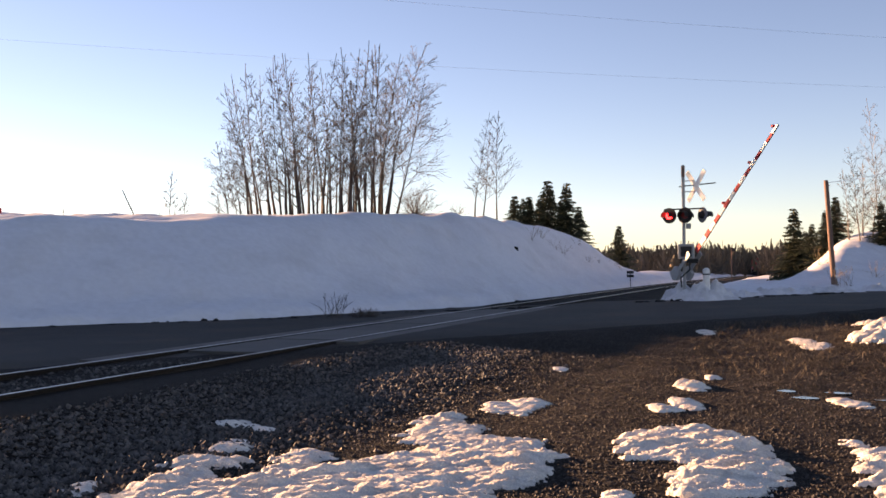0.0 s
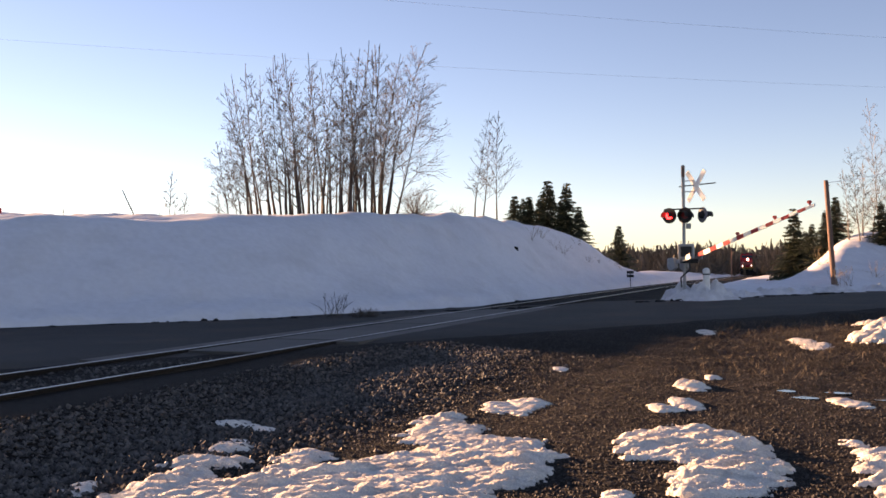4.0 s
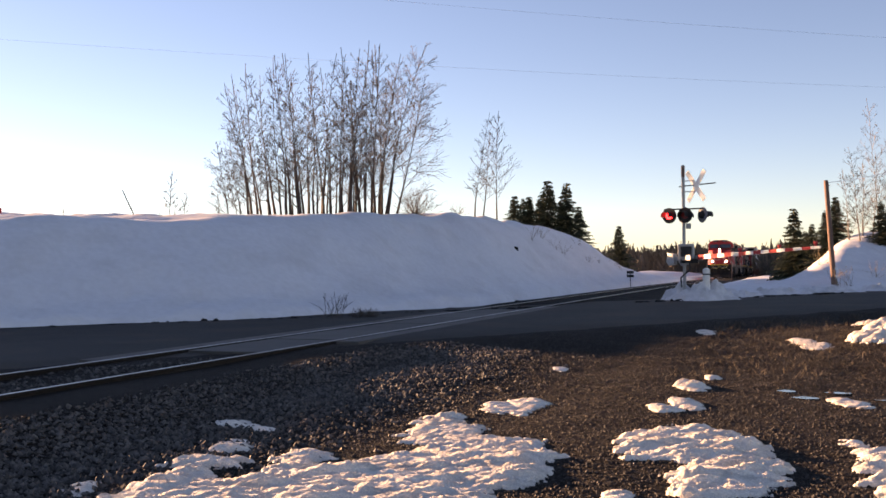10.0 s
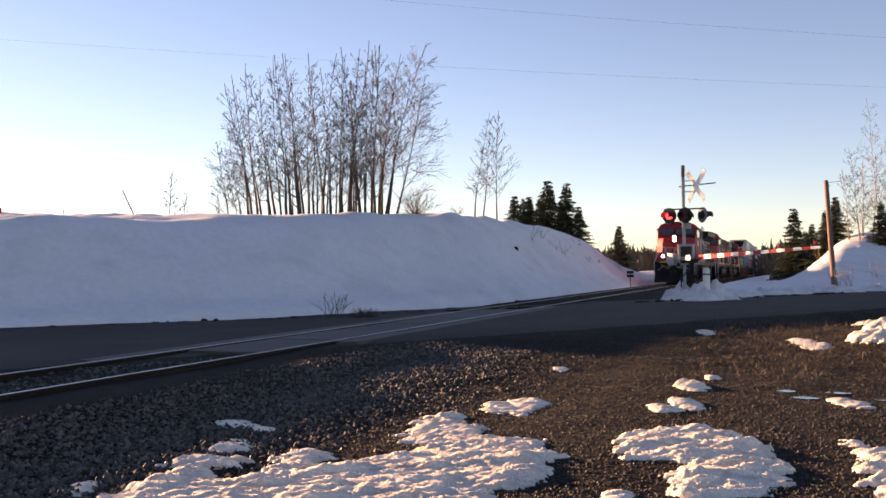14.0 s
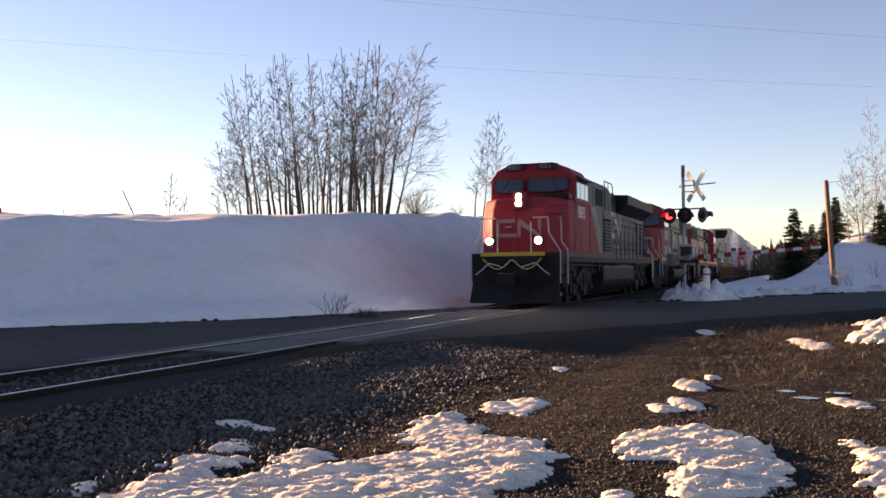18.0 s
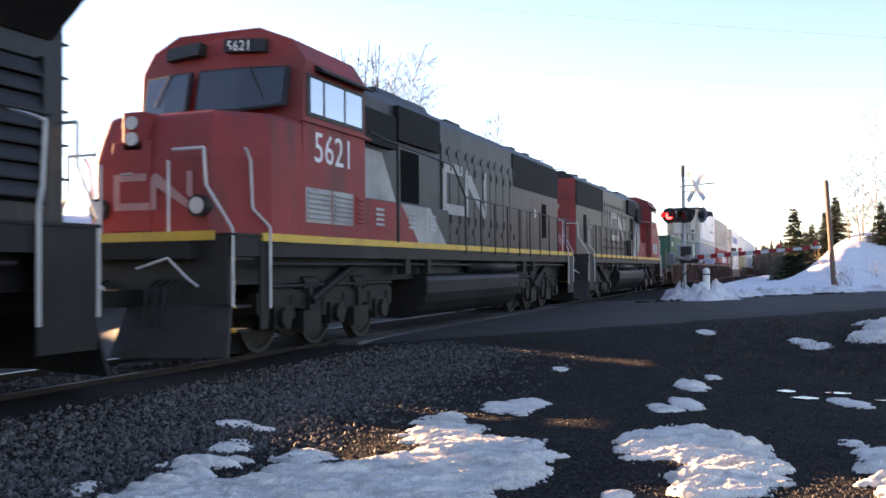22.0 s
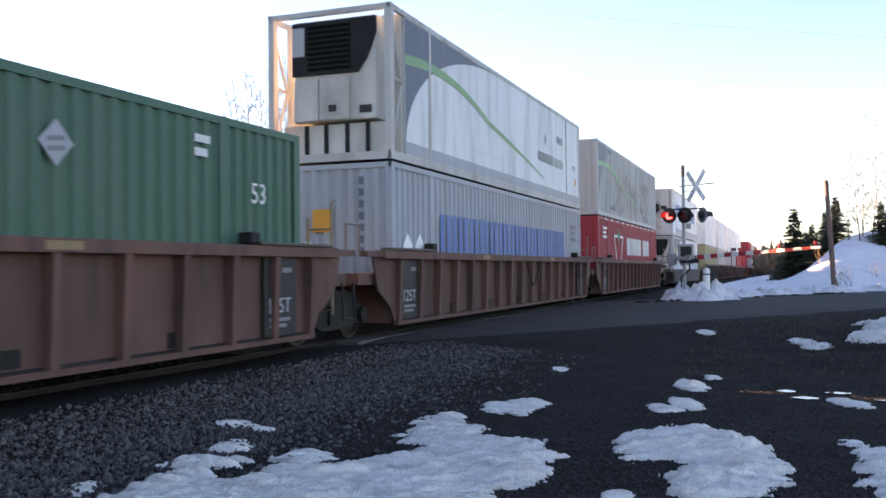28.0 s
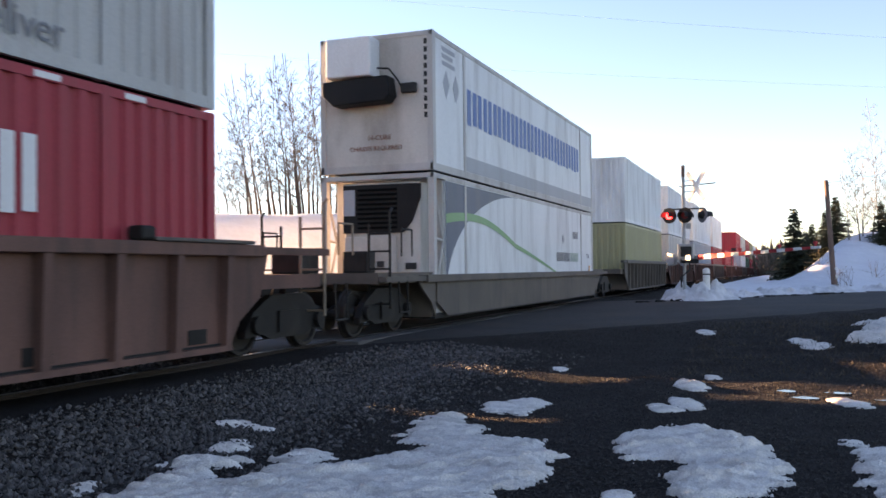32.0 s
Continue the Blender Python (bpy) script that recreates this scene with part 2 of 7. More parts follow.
M_PALE = boxpaint("pale_lettering", (0.72, 0.71, 0.69), (0.62, 0.61, 0.59), amount=0.2)
M_LIMEPALE = boxpaint("pale_green_lettering", (0.42, 0.52, 0.44), amount=0.1)
M_GREYLET = boxpaint("grey_lettering", (0.22, 0.22, 0.23), amount=0.1)
M_RUSTLET = boxpaint("rust_red_lettering", (0.22, 0.08, 0.05), amount=0.1)
M_ALU = material("galvanised_mast", (0.40, 0.40, 0.39), 0.55, 0.2, second=(0.32, 0.32, 0.31), scale=5, bump=0.05)
M_SIGNWHITE = material("reflective_white_board", (0.78, 0.77, 0.74), 0.35, second=(0.7, 0.69, 0.66), scale=4, bump=0)
M_SIGNRED = material("reflective_red_band", (0.50, 0.03, 0.035), 0.75, second=(0.42, 0.03, 0.03), scale=4, bump=0)
M_POLE = material("weathered_pole_wood", (0.24, 0.14, 0.105), 0.85, second=(0.15, 0.09, 0.07), scale=4, stretch=(4, 4, 0.4), bump=0.5)
M_ORANGE = material("orange_plate", (0.75, 0.30, 0.02), 0.5, bump=0)
M_GRAB = material("worn_tan_grab_iron", (0.24, 0.18, 0.12), 0.6, second=(0.14, 0.10, 0.07), scale=5, bump=0)
M_LAMP = glow("headlamp_glow", (1.0, 0.90, 0.70), 30.0)
M_REDLAMP = glow("red_signal_glow", (1.0, 0.03, 0.03), 3.0)
M_REDDIM = glow("red_signal_faint", (0.10, 0.005, 0.005), 0.03)
M_HOSE = material("yellow_hose", (0.42, 0.40, 0.12), 0.6, bump=0)
M_WIRE = material("grey_wire", (0.45, 0.50, 0.56), 0.6, bump=0)


# ---- ground plan ----
ROAD_E, ROAD_N = (0.520, 0.854), (0.854, -0.520)      # along the road, and across it towards the near side
ROAD_W = 7.9


def road_kn(x, y):
    return x * ROAD_E[0] + (y - 27.0) * ROAD_E[1], x * ROAD_N[0] + (y - 27.0) * ROAD_N[1]


def road_xy(k, n):
    return k * ROAD_E[0] + n * ROAD_N[0], 27.0 + k * ROAD_E[1] + n * ROAD_N[1]


def dip(y):
    return -2.4e-5 * max(0.0, min(y, 250.0) - 20.0) ** 2 - 0.011 * max(0.0, y - 250.0)


def lot(x, y):
    """Height of the gravel and the ballast shoulders, without the road."""
    k, n = road_kn(x, y)
    near = smooth(0.0, 5.0, n - ROAD_W)
    z = -0.05 - 0.27 * near
    open_track = max(smooth(0.3, 2.5, n - ROAD_W), smooth(0.3, 2.5, -n))
    bed = 0.05 - 0.17 * smooth(1.5, 2.6, abs(x))
    shoulder = (bed - 0.11) * open_track * (1 - smooth(2.2, 4.2, abs(x)))
    hump = 0.42 * math.exp(-((x - 10.4) / 2.0) ** 2 - ((y - 18.3) / 3.2) ** 2) - 0.30 * math.exp(-((x - 10.6) / 2.4) ** 2 - ((y - 24.6) / 2.0) ** 2)
    hump += 0.05 * fbm(x * 0.9, y * 0.9, 6) * smooth(4.5, 6.5, x) * smooth(9.0, 14.0, y)
    hump -= 0.06 * smooth(2.0, 3.0, x) * (1 - smooth(4.5, 7.0, x))
    return dip(y) + hump * smooth(0.0, 2.0, n - ROAD_W) + z * (1 - open_track * (1 - smooth(2.2, 4.2, abs(x)))) + shoulder + 0.025 * fbm(x * 0.6, y * 0.6) * smooth(2.0, 4.0, abs(x))


def spread(a, b, near, step, grow=1.18):
    """Coordinates from a to b, dense near one value and wider away from it."""
    out, d, up = [near], step, []
    while out[-1] < b:
        d = d * grow if out[-1] - near > 18 else d
        out.append(min(b, out[-1] + d))
    d, low = step, near
    while low > a:
        d = d * grow if near - low > 18 else d
        low = max(a, low - d)
        up.append(low)
    return up[::-1] + out


ground = part("ground", Geo().sheet(spread(-1500, 1500, 4.0, 0.2), spread(-1500, 1500, 12.0, 0.2), lambda x, y: lot(x, y) - (0.07 if -2.5 < road_kn(x, y)[1] < ROAD_W - 0.1 else 0.0)), M_GRAVEL, smooth=True)
tagged(ground, "dark brown gravel lot with fine stones", "ground", kind="structure")


def road_z(k, n):
    x, y = road_xy(k, n)
    edge = 0.05 * smooth(0.8, 0.0, min(n + 2.3, ROAD_W - n)) if -2.3 <= n <= ROAD_W else 0.05
    z = dip(y) - 0.012 + 0.012 * fbm(x * 0.5, y * 0.5) * smooth(1.2, 2.6, abs(x)) - edge * smooth(1.2, 2.6, abs(x)) - 0.035 * (1 - smooth(1.0, 1.3, abs(x)))
    # the ragged edges sink into the gravel
    w = max(smooth(ROAD_W - 0.6, ROAD_W + 0.1, n), smooth(-2.0, -2.5, n))
    return z + (min(z, lot(x, y) - 0.04) - z) * w


geo = Geo()
ks = [k * 0.4 for k in range(-90, 130)] + [52 + 3 * i for i in range(40)]
ns = [-2.6 + i * (ROAD_W + 2.9) / 30 for i in range(31)]
geo.sheet(ks, ns, road_z)
geo.v = [(*road_xy(k, n), z) for k, n, z in geo.v]
geo.f = [f[::-1] for f in geo.f]
road = tagged(part("road", geo, M_ASPHALT, smooth=True), "worn dark asphalt road crossing the track at a slant", "road", kind="structure")


def bank_base(k):
    return -0.35 - 0.16 * max(0.0, -8.0 - k) - 0.004 * max(0.0, -20 - k) ** 2


def left_bank(x, y):
    k, n = road_kn(x, y)
    wob = 0.35 * fbm(x * 0.35, y * 0.35, 3.0)
    d1, d2 = bank_base(k) - n + wob, -2.9 - x + wob * 0.6
    s = 1.0
    d = -s * math.log(math.exp(-min(60, max(-60, d1)) / s) + math.exp(-min(60, max(-60, d2)) / s))
    if d <= 0:
        return -0.5 + dip(y)
    top = 2.45 + 1.5 * smooth(18, 44, y) * smooth(-26, -6, x)
    top -= 0.40 * math.exp(-((x + 9.7) / 3.2) ** 2 - ((y - 38.0) / 5.0) ** 2)
    top += (0.30 + 0.145 * max(0.0, min(16.5 - y, 9.0))) * smooth(0.3, 2.5, 0.945 * (8.1 - x) - y)          # unseen stretch left of the view, raised to keep the ballast in shade
    fall = 1 - smooth(62, 99, y + 0.45 * (x + 6)) * 0.84
    h = 0.28 * (1 - math.exp(-d / 0.25)) + top * smooth(0.0, 5.4, d) ** 1.1 * fall + (0.045 + 0.022 * smooth(-13, -22, x)) * max(0.0, min(d, 45.0) - 5.0) * fall
    h += (0.22 * fbm(x * 0.33, y * 0.33) + 0.07 * fbm(x * 1.1, y * 1.1, 4)) * smooth(0.2, 2.0, d) + 0.20 * fbm(x * 1.6, y * 1.6, 5) * smooth(0.0, 0.4, d) * (1 - smooth(0.8, 2.6, d))
    return -0.05 + h + dip(y)


left_xs = [-700, -450, -300, -220, -170, -130, -105, -90, -78, -68, -60, -54, -49, -45] + [-42 + 0.5 * i for i in range(24)] + [-30 + 0.3 * i for i in range(97)]
left_ys = [-200, -120, -80, -50, -30, -20, -12] + [-8 + 0.4 * i for i in range(130)] + [44 + 0.7 * i for i in range(70)] + [95, 105, 120, 140, 170, 210, 260, 330, 420, 600]
bank = part("snow_bank_left", Geo().sheet(left_xs, left_ys, left_bank), M_SNOW, smooth=True)
tagged(bank, "tall ploughed snow bank beside the road, its crest in sunlight", "snow bank", kind="structure")


def right_bank(x, y):
    k, n = road_kn(x, y)
    wob = 0.4 * fbm(x * 0.4, y * 0.4, 9.0)
    d1, d2 = -1.75 + 1.0 * smooth(20, 28, k) - n + wob, x - 3.8 + wob * 0.5
    s = 0.7
    d = -s * math.log(math.exp(-min(60, max(-60, d1)) / s) + math.exp(-min(60, max(-60, d2)) / s))
    if d <= 0:
        return -0.5 + dip(y)
    rise = smooth(6.7, 11.0, x - 0.02 * (y - 50)) * 2.5 + 0.24 * max(0.0, x - 10.0) * (1 - smooth(14, 40, x) * 0.8)
    h = 0.28 * (1 - math.exp(-d / 0.4)) + rise * smooth(0.3, 9.0, d) + 0.08 * fbm(x * 0.9, y * 0.9) + 0.12 * fbm(x * 0.3, y * 0.3, 2) * smooth(1, 4, d)
    return -0.05 + h + dip(y)


right_xs = [2.6 + 0.3 * i for i in range(60)] + [20.6 + 0.8 * i for i in range(40)] + [56, 65, 80, 100, 130, 180, 260, 400, 700]
right_ys = [28 + 0.35 * i for i in range(120)] + [70.5 + 1.5 * i for i in range(40)] + [135, 150, 175, 210, 260, 330, 420, 600]
bank2 = part("snow_bank_right", Geo().sheet(right_xs, right_ys, right_bank), M_SNOW, smooth=True)
tagged(bank2, "high snow bank behind the crossing, half in warm sunlight", "snow bank", kind="structure")

# ---- track ----
track = thing("railway_track", "single railway track with bright rail heads sunk in dark earth", "railway track")
tagged(track, kind="structure")
ys_track = [-60 + 5 * i for i in range(17)] + [25 + 5 * i for i in range(126)]
for side in (-0.7525, 0.7525):
    geo, top = Geo(), Geo()
    for a, b in zip(ys_track[:-1], ys_track[1:]):
        prof = [(-0.07, -0.185), (0.07, -0.185), (0.07, -0.165), (0.012, -0.15), (0.012, -0.04), (0.036, -0.03), (0.036, -0.004), (-0.036, -0.004), (-0.036, -0.03), (-0.012, -0.04), (-0.012, -0.15), (-0.07, -0.165)]
        n0 = len(geo.v)
        geo.prism([(side + x, z) for x, z in prof], "y", a, b)
        geo.v[n0:] = [(x, y, z + dip(y)) for x, y, z in geo.v[n0:]]
        n0 = len(top.v)
        top.prism([(side - 0.026, -0.004), (side + 0.026, -0.004), (side + 0.022, 0.0), (side - 0.022, 0.0)], "y", a, b)
        top.v[n0:] = [(x, y, z + dip(y)) for x, y, z in top.v[n0:]]
    r = part("rail", geo, M_RAIL, track, "rusty rail web")
    part("rail_head", top, M_RAILTOP, r, "polished rail head")


# ---- track bed ----
for a, b, zt, y, stop in ((-0.66, 0.66, -0.012, 11.9, 26.0), (0.82, 1.25, -0.010, 14.0, 27.5), (-1.25, -0.82, -0.010, 10.2, 23.5)):
    while y < stop:
        n = part("crossing_panel", Geo().box(a, b, y + 0.015, y + 2.4, -0.2, zt + 0.004 * math.sin(y)), M_PLANK, track, bevel=0.01)
        y += 2.43


def stones(name, label, spots, low, high, material, seed):
    """Many angular stones in one mesh: octahedra pulled out of shape."""
    rng = np.random.default_rng(seed)
    v, f = [], []
    for x, y in spots:
        r = low + (high - low) * rng.random() ** 2
        z = max(lot(x, y), -0.5) + r * 0.25
        a = rng.random() * 6.28
        c, s = math.cos(a) * r, math.sin(a) * r
        j = 0.6 + 0.8 * rng.random(6)
        n = len(v)
        v += [(x + c * j[0], y + s * j[0], z), (x - s * j[1] * 0.8, y + c * j[1] * 0.8, z + r * 0.2), (x - c * j[2], y - s * j[2], z),
              (x + s * j[3] * 0.8, y - c * j[3] * 0.8, z - r * 0.1), (x + c * 0.2, y + s * 0.2, z + r * 0.75 * j[4]), (x, y, z - r * 0.6 * j[5])]
        f += [(n, n + 1, n + 4), (n + 1, n + 2, n + 4), (n + 2, n + 3, n + 4), (n + 3, n, n + 4), (n + 1, n, n + 5), (n + 2, n + 1, n + 5), (n + 3, n + 2, n + 5), (n, n + 3, n + 5)]
    geo = Geo()
    geo.v, geo.f = v, f
    return tagged(part(name, geo, material), label, "stones", kind="stuff")


rng = np.random.default_rng(4)
spots = []
while len(spots) < 26000:
    x, y = 1.6 + 3.45 * rng.random(), 2.0 + 13.0 * rng.random() ** 1.2
    if road_kn(x, y)[1] - ROAD_W > 0.3 + 0.8 * rng.random() and rng.random() < 1.05 - smooth(2.6, 4.6, x) and rng.random() < smooth(1.5, 2.2, x):
        spots.append((x, y))
while len(spots) < 29500:
    x, y = -2.8 + 3.6 * rng.random(), 2.0 + 9.5 * rng.random()
    if road_kn(x, y)[1] - ROAD_W > 0.5 and abs(x) < 2.8 and abs(abs(x) - 0.7525) > 0.12:
        spots.append((x, y))
stones("ballast", "angular grey crushed-stone ballast beside the rails", spots, 0.012, 0.040, M_STONE, 5)
spots = []
while len(spots) < 140000:
    y = 4.2 + 18.0 * rng.random() ** 1.7
    x = 3.2 + (8.5 + 0.1 * y) * rng.random()
    if road_kn(x, y)[1] - ROAD_W > 0.2 + 1.5 * rng.random():
        spots.append((x, y))
stones("loose_gravel", "fine dark brown gravel scattered over the lot", spots, 0.004, 0.019, M_GRIT, 6)


# ---- melting snow patches ----
def snow_patch(blobs, seed, high=0.07, step=0.026, ragged=1.0, name="snow_patch"):
    """A thin, ragged crust of snow; blobs are ellipses (x, y, long, short, turn) that it covers."""
    x0 = min(b[0] - max(b[2], b[3]) for b in blobs) - 0.2
    x1 = max(b[0] + max(b[2], b[3]) for b in blobs) + 0.2
    y0 = min(b[1] - max(b[2], b[3]) for b in blobs) - 0.2
    y1 = max(b[1] + max(b[2], b[3]) for b in blobs) + 0.2

    def field(x, y):
        """Metres inside the edge."""
        best = -9.0
        for bx, by, a, b, turn in blobs:
            c, s = math.cos(radians(turn)), math.sin(radians(turn))
            u, w = ((x - bx) * c + (y - by) * s) / a, (-(x - bx) * s + (y - by) * c) / b
            best = max(best, (1 - math.sqrt(u * u + w * w)) * min(a, b))
        # melting leaves ragged bands
        along, over = x * 0.90 + y * 0.43, y * 0.90 - x * 0.43
        return best + ragged * (0.10 * fbm(along * 1.5, over * 3.6, seed) + 0.10 * fbm(along * 2.6, over * 10.0, seed + 5) + 0.07 * fbm(along * 6.0, over * 17.0, seed + 3) + 0.03 * fbm(x * 22, y * 22, seed + 8))

    nx, ny = int((x1 - x0) / step) + 1, int((y1 - y0) / step) + 1
    vals = [[field(x0 + i * step, y0 + j * step) for i in range(nx)] for j in range(ny)]
    geo, ids = Geo(), {}

    def vert(i, j):
        if (i, j) not in ids:
            x, y, f = x0 + i * step, y0 + j * step, vals[j][i]
            if f > 0:
                along, over = x * 0.90 + y * 0.43, y * 0.90 - x * 0.43
                ridge = abs(fbm(along * 1.5, over * 5.5, seed + 2))
                z = 0.006 + high * min(1.0, f / 0.16) ** 0.55 * (0.42 + 0.9 * ridge + 0.30 * fbm(along * 3.0, over * 13, seed) + 0.26 * fbm(along * 9.0, over * 24, seed + 6) + 0.10 * fbm(x * 30, y * 30, seed))
            else:
                z = -0.03
            ids[(i, j)] = len(geo.v)
            geo.v.append((x, y, lot(x, y) + z))
        return ids[(i, j)]

    for j in range(ny - 1):
        for i in range(nx - 1):
            if max(vals[j][i], vals[j][i + 1], vals[j + 1][i], vals[j + 1][i + 1]) > 0:
                geo.f.append((vert(i, j), vert(i + 1, j), vert(i + 1, j + 1), vert(i, j + 1)))
    return tagged(part(name, geo, M_PATCH, smooth=True), "ragged crust of melting snow on the gravel", "snow patch", "snow patches on the lot")


snow_patch([(4.01, 5.36, 0.40, 0.43, 18), (4.46, 5.58, 0.65, 0.42, 18), (4.89, 5.87, 0.62, 0.54, 18), (5.29, 6.39, 0.65, 0.72, 18), (5.65, 6.90, 0.63, 0.93, 18), (5.92, 7.27, 0.35, 0.80, 18),
            (5.49, 5.55, 0.83, 0.55, 18), (5.94, 6.60, 0.51, 0.51, 18), (4.76, 4.93, 0.83, 0.48, 18), (3.65, 6.26, 0.31, 0.21, 18), (3.78, 5.86, 0.18, 0.17, 18), (3.55, 6.77, 0.12, 0.18, 18),
            (4.32, 6.64, 0.21, 0.33, 18), (4.51, 6.22, 0.22, 0.25, 18)], 1.0, 0.075, 0.022)
snow_patch([(5.05, 8.28, 0.34, 0.36, 17), (4.71, 8.77, 0.24, 0.34, 17), (5.35, 7.80, 0.35, 0.28, 17), (4.95, 7.93, 0.18, 0.26, 17)], 5.0, 0.06, 0.02, 1.1)
snow_patch([(7.16, 7.92, 0.42, 0.55, 18), (7.30, 8.37, 0.34, 0.56, 17), (7.54, 7.78, 0.41, 0.57, 18), (7.78, 7.30, 0.30, 0.37, 18), (7.68, 6.87, 0.40, 0.33, 18), (7.53, 6.35, 0.22, 0.24, 18),
            (7.77, 6.50, 0.19, 0.15, 18), (7.87, 6.84, 0.18, 0.18, 18), (6.93, 7.59, 0.18, 0.33, 18)], 11.0, 0.085, 0.02)
snow_patch([(8.79, 7.83, 0.18, 0.55, 18), (8.78, 7.13, 0.14, 0.41, 18), (8.78, 6.63, 0.15, 0.42, 18), (9.3, 7.2, 0.5, 0.9, 0)], 21.0, 0.07, 0.024)
snow_patch([(5.02, 9.94, 0.19, 0.35, 17), (5.27, 10.21, 0.23, 0.41, 16), (5.37, 9.61, 0.12, 0.22, 17)], 31.0, 0.05, 0.018, 0.8)
for seed, x, y, a, b, high in ((41.0, 6.82, 10.09, 0.19, 0.27, 0.06), (43.0, 7.01, 10.49, 0.18, 0.40, 0.07), (51.0, 6.91, 11.95, 0.19, 0.48, 0.09), (61.0, 7.10, 12.94, 0.09, 0.24, 0.06),
                               (71.0, 8.69, 10.95, 0.19, 0.36, 0.06), (81.0, 2.95, 7.80, 0.22, 0.16, 0.04), (83.0, 3.26, 7.75, 0.16, 0.12, 0.03), (85.0, 3.41, 7.06, 0.13, 0.13, 0.04),
                               (88.0, 4.90, 13.35, 0.13, 0.20, 0.03), (131.0, 7.03, 6.09, 0.12, 0.13, 0.05), (141.0, 8.61, 8.58, 0.08, 0.15, 0.04), (143.0, 3.36, 5.22, 0.10, 0.17, 0.04)):
    snow_patch([(x, y, a, b, 17)], seed, high, 0.016, 0.45)
snow_patch([(6.51, 19.13, 0.16, 0.49, 12)], 111.0, 0.04, 0.025, 0.5)
snow_patch([(8.29, 17.49, 0.17, 0.6, 13), (8.51, 16.79, 0.24, 0.30, 13)], 91.0, 0.04, 0.022, 0.7)
snow_patch([(9.45, 16.96, 0.40, 0.55, 13), (10.0, 18.2, 0.6, 1.1, 13), (10.7, 17.4, 0.6, 0.5, 0)], 101.0, 0.14, 0.04)
snow_patch([(9.9, 21.4, 0.55, 1.1, 11), (10.6, 21.9, 0.7, 1.3, 11)], 105.0, 0.13, 0.045)

# meltwater puddles that shine between the patches
for px, py, a, b in ((8.05, 11.75, 0.10, 0.10), (8.25, 11.25, 0.14, 0.10), (8.62, 11.75, 0.14, 0.08), (9.2, 11.3, 0.2, 0.08)):
    g = Geo()
    pts = [(px + a * math.cos(t * 0.45) * (1 + 0.2 * math.sin(t * 2.1)), py + b * math.sin(t * 0.45) * (1 + 0.2 * math.cos(t * 1.7))) for t in range(14)]
    g.prism(pts, "z", lot(px, py) - 0.02, lot(px, py) + 0.018)
    tagged(part("puddle", g, M_WATER), "shallow meltwater puddle on the gravel", "puddle", "puddles on the lot")


# ---- heaps of ploughed snow by the crossing ----
def heap(cx, cy, rx, ry, h, seed, mat, label):
    n = 80
    xs = [cx - rx * 1.25 + 2.5 * rx * i / n for i in range(n + 1)]
    ys = [cy - ry * 1.25 + 2.5 * ry * i / n for i in range(n + 1)]

    def fn(x, y):
        d = math.hypot((x - cx) / rx, (y - cy) / ry) + 0.25 * fbm(x * 1.4, y * 1.4, seed)
        return dip(y) - 0.10 + h * (1 - smooth(0.35, 1.1, d)) * (0.55 + 0.75 * abs(fbm(x * 1.5, y * 1.5, seed + 1)) + 0.14 * fbm(x * 3.4, y * 3.4, seed + 4)) - 0.22 * smooth(0.9, 1.2, d)

    return tagged(part("snow_mound", Geo().sheet(xs, ys, fn), mat, smooth=True), label, "snow heap", "snow heaps by the crossing")


heap(4.9, 35.3, 1.5, 1.5, 0.70, 3.0, M_BERM, "lumpy grey ploughed snow heap round the signal mast")
heap(5.7, 38.9, 1.7, 1.5, 0.40, 7.0, M_BERM, "low lumpy ridge of ploughed snow at the road edge")
heap(7.4, 42.6, 2.0, 1.5, 0.36, 9.0, M_BERM, "low lumpy ridge of ploughed snow at the road edge")
heap(9.5, 46.1, 2.1, 1.3, 0.36, 13.0, M_BERM, "low lumpy ridge of ploughed snow at the road edge")
heap(12.2, 48.6, 2.0, 1.1, 0.36, 17.0, M_BERM, "low lumpy ridge of ploughed snow at the road edge")


# ---- crossing signal ----
SIG = (4.44, 35.0)
sig = thing("crossing_signal", "grey crossing signal mast with red lights and lowering striped gate", "crossing signal", at=pose(SIG[0], SIG[1], 0))
part("mast", Geo().tube((0, 0, -0.2), (0, 0, 4.55), 0.062, n=14), M_ALU, sig, "galvanised pipe mast")
part("mast_cap", Geo().tube((0, 0, 4.55), (0, 0, 4.96), 0.068, n=12), M_POLE, sig, "weathered brown mast top")
part("base_casting", Geo().tube((0, 0, -0.1), (0, 0, 0.25), 0.20, 0.12, n=12), M_ALU, sig)
part("crossarm", Geo().tube((-0.72, 0.02, 3.36), (0.78, -0.02, 3.36), 0.028, n=8), M_RAILBLACK, sig)
part("top_rod", Geo().tube((-0.16, 0, 4.20), (1.18, -0.12, 4.28), 0.022, n=8), M_RAILBLACK, sig)


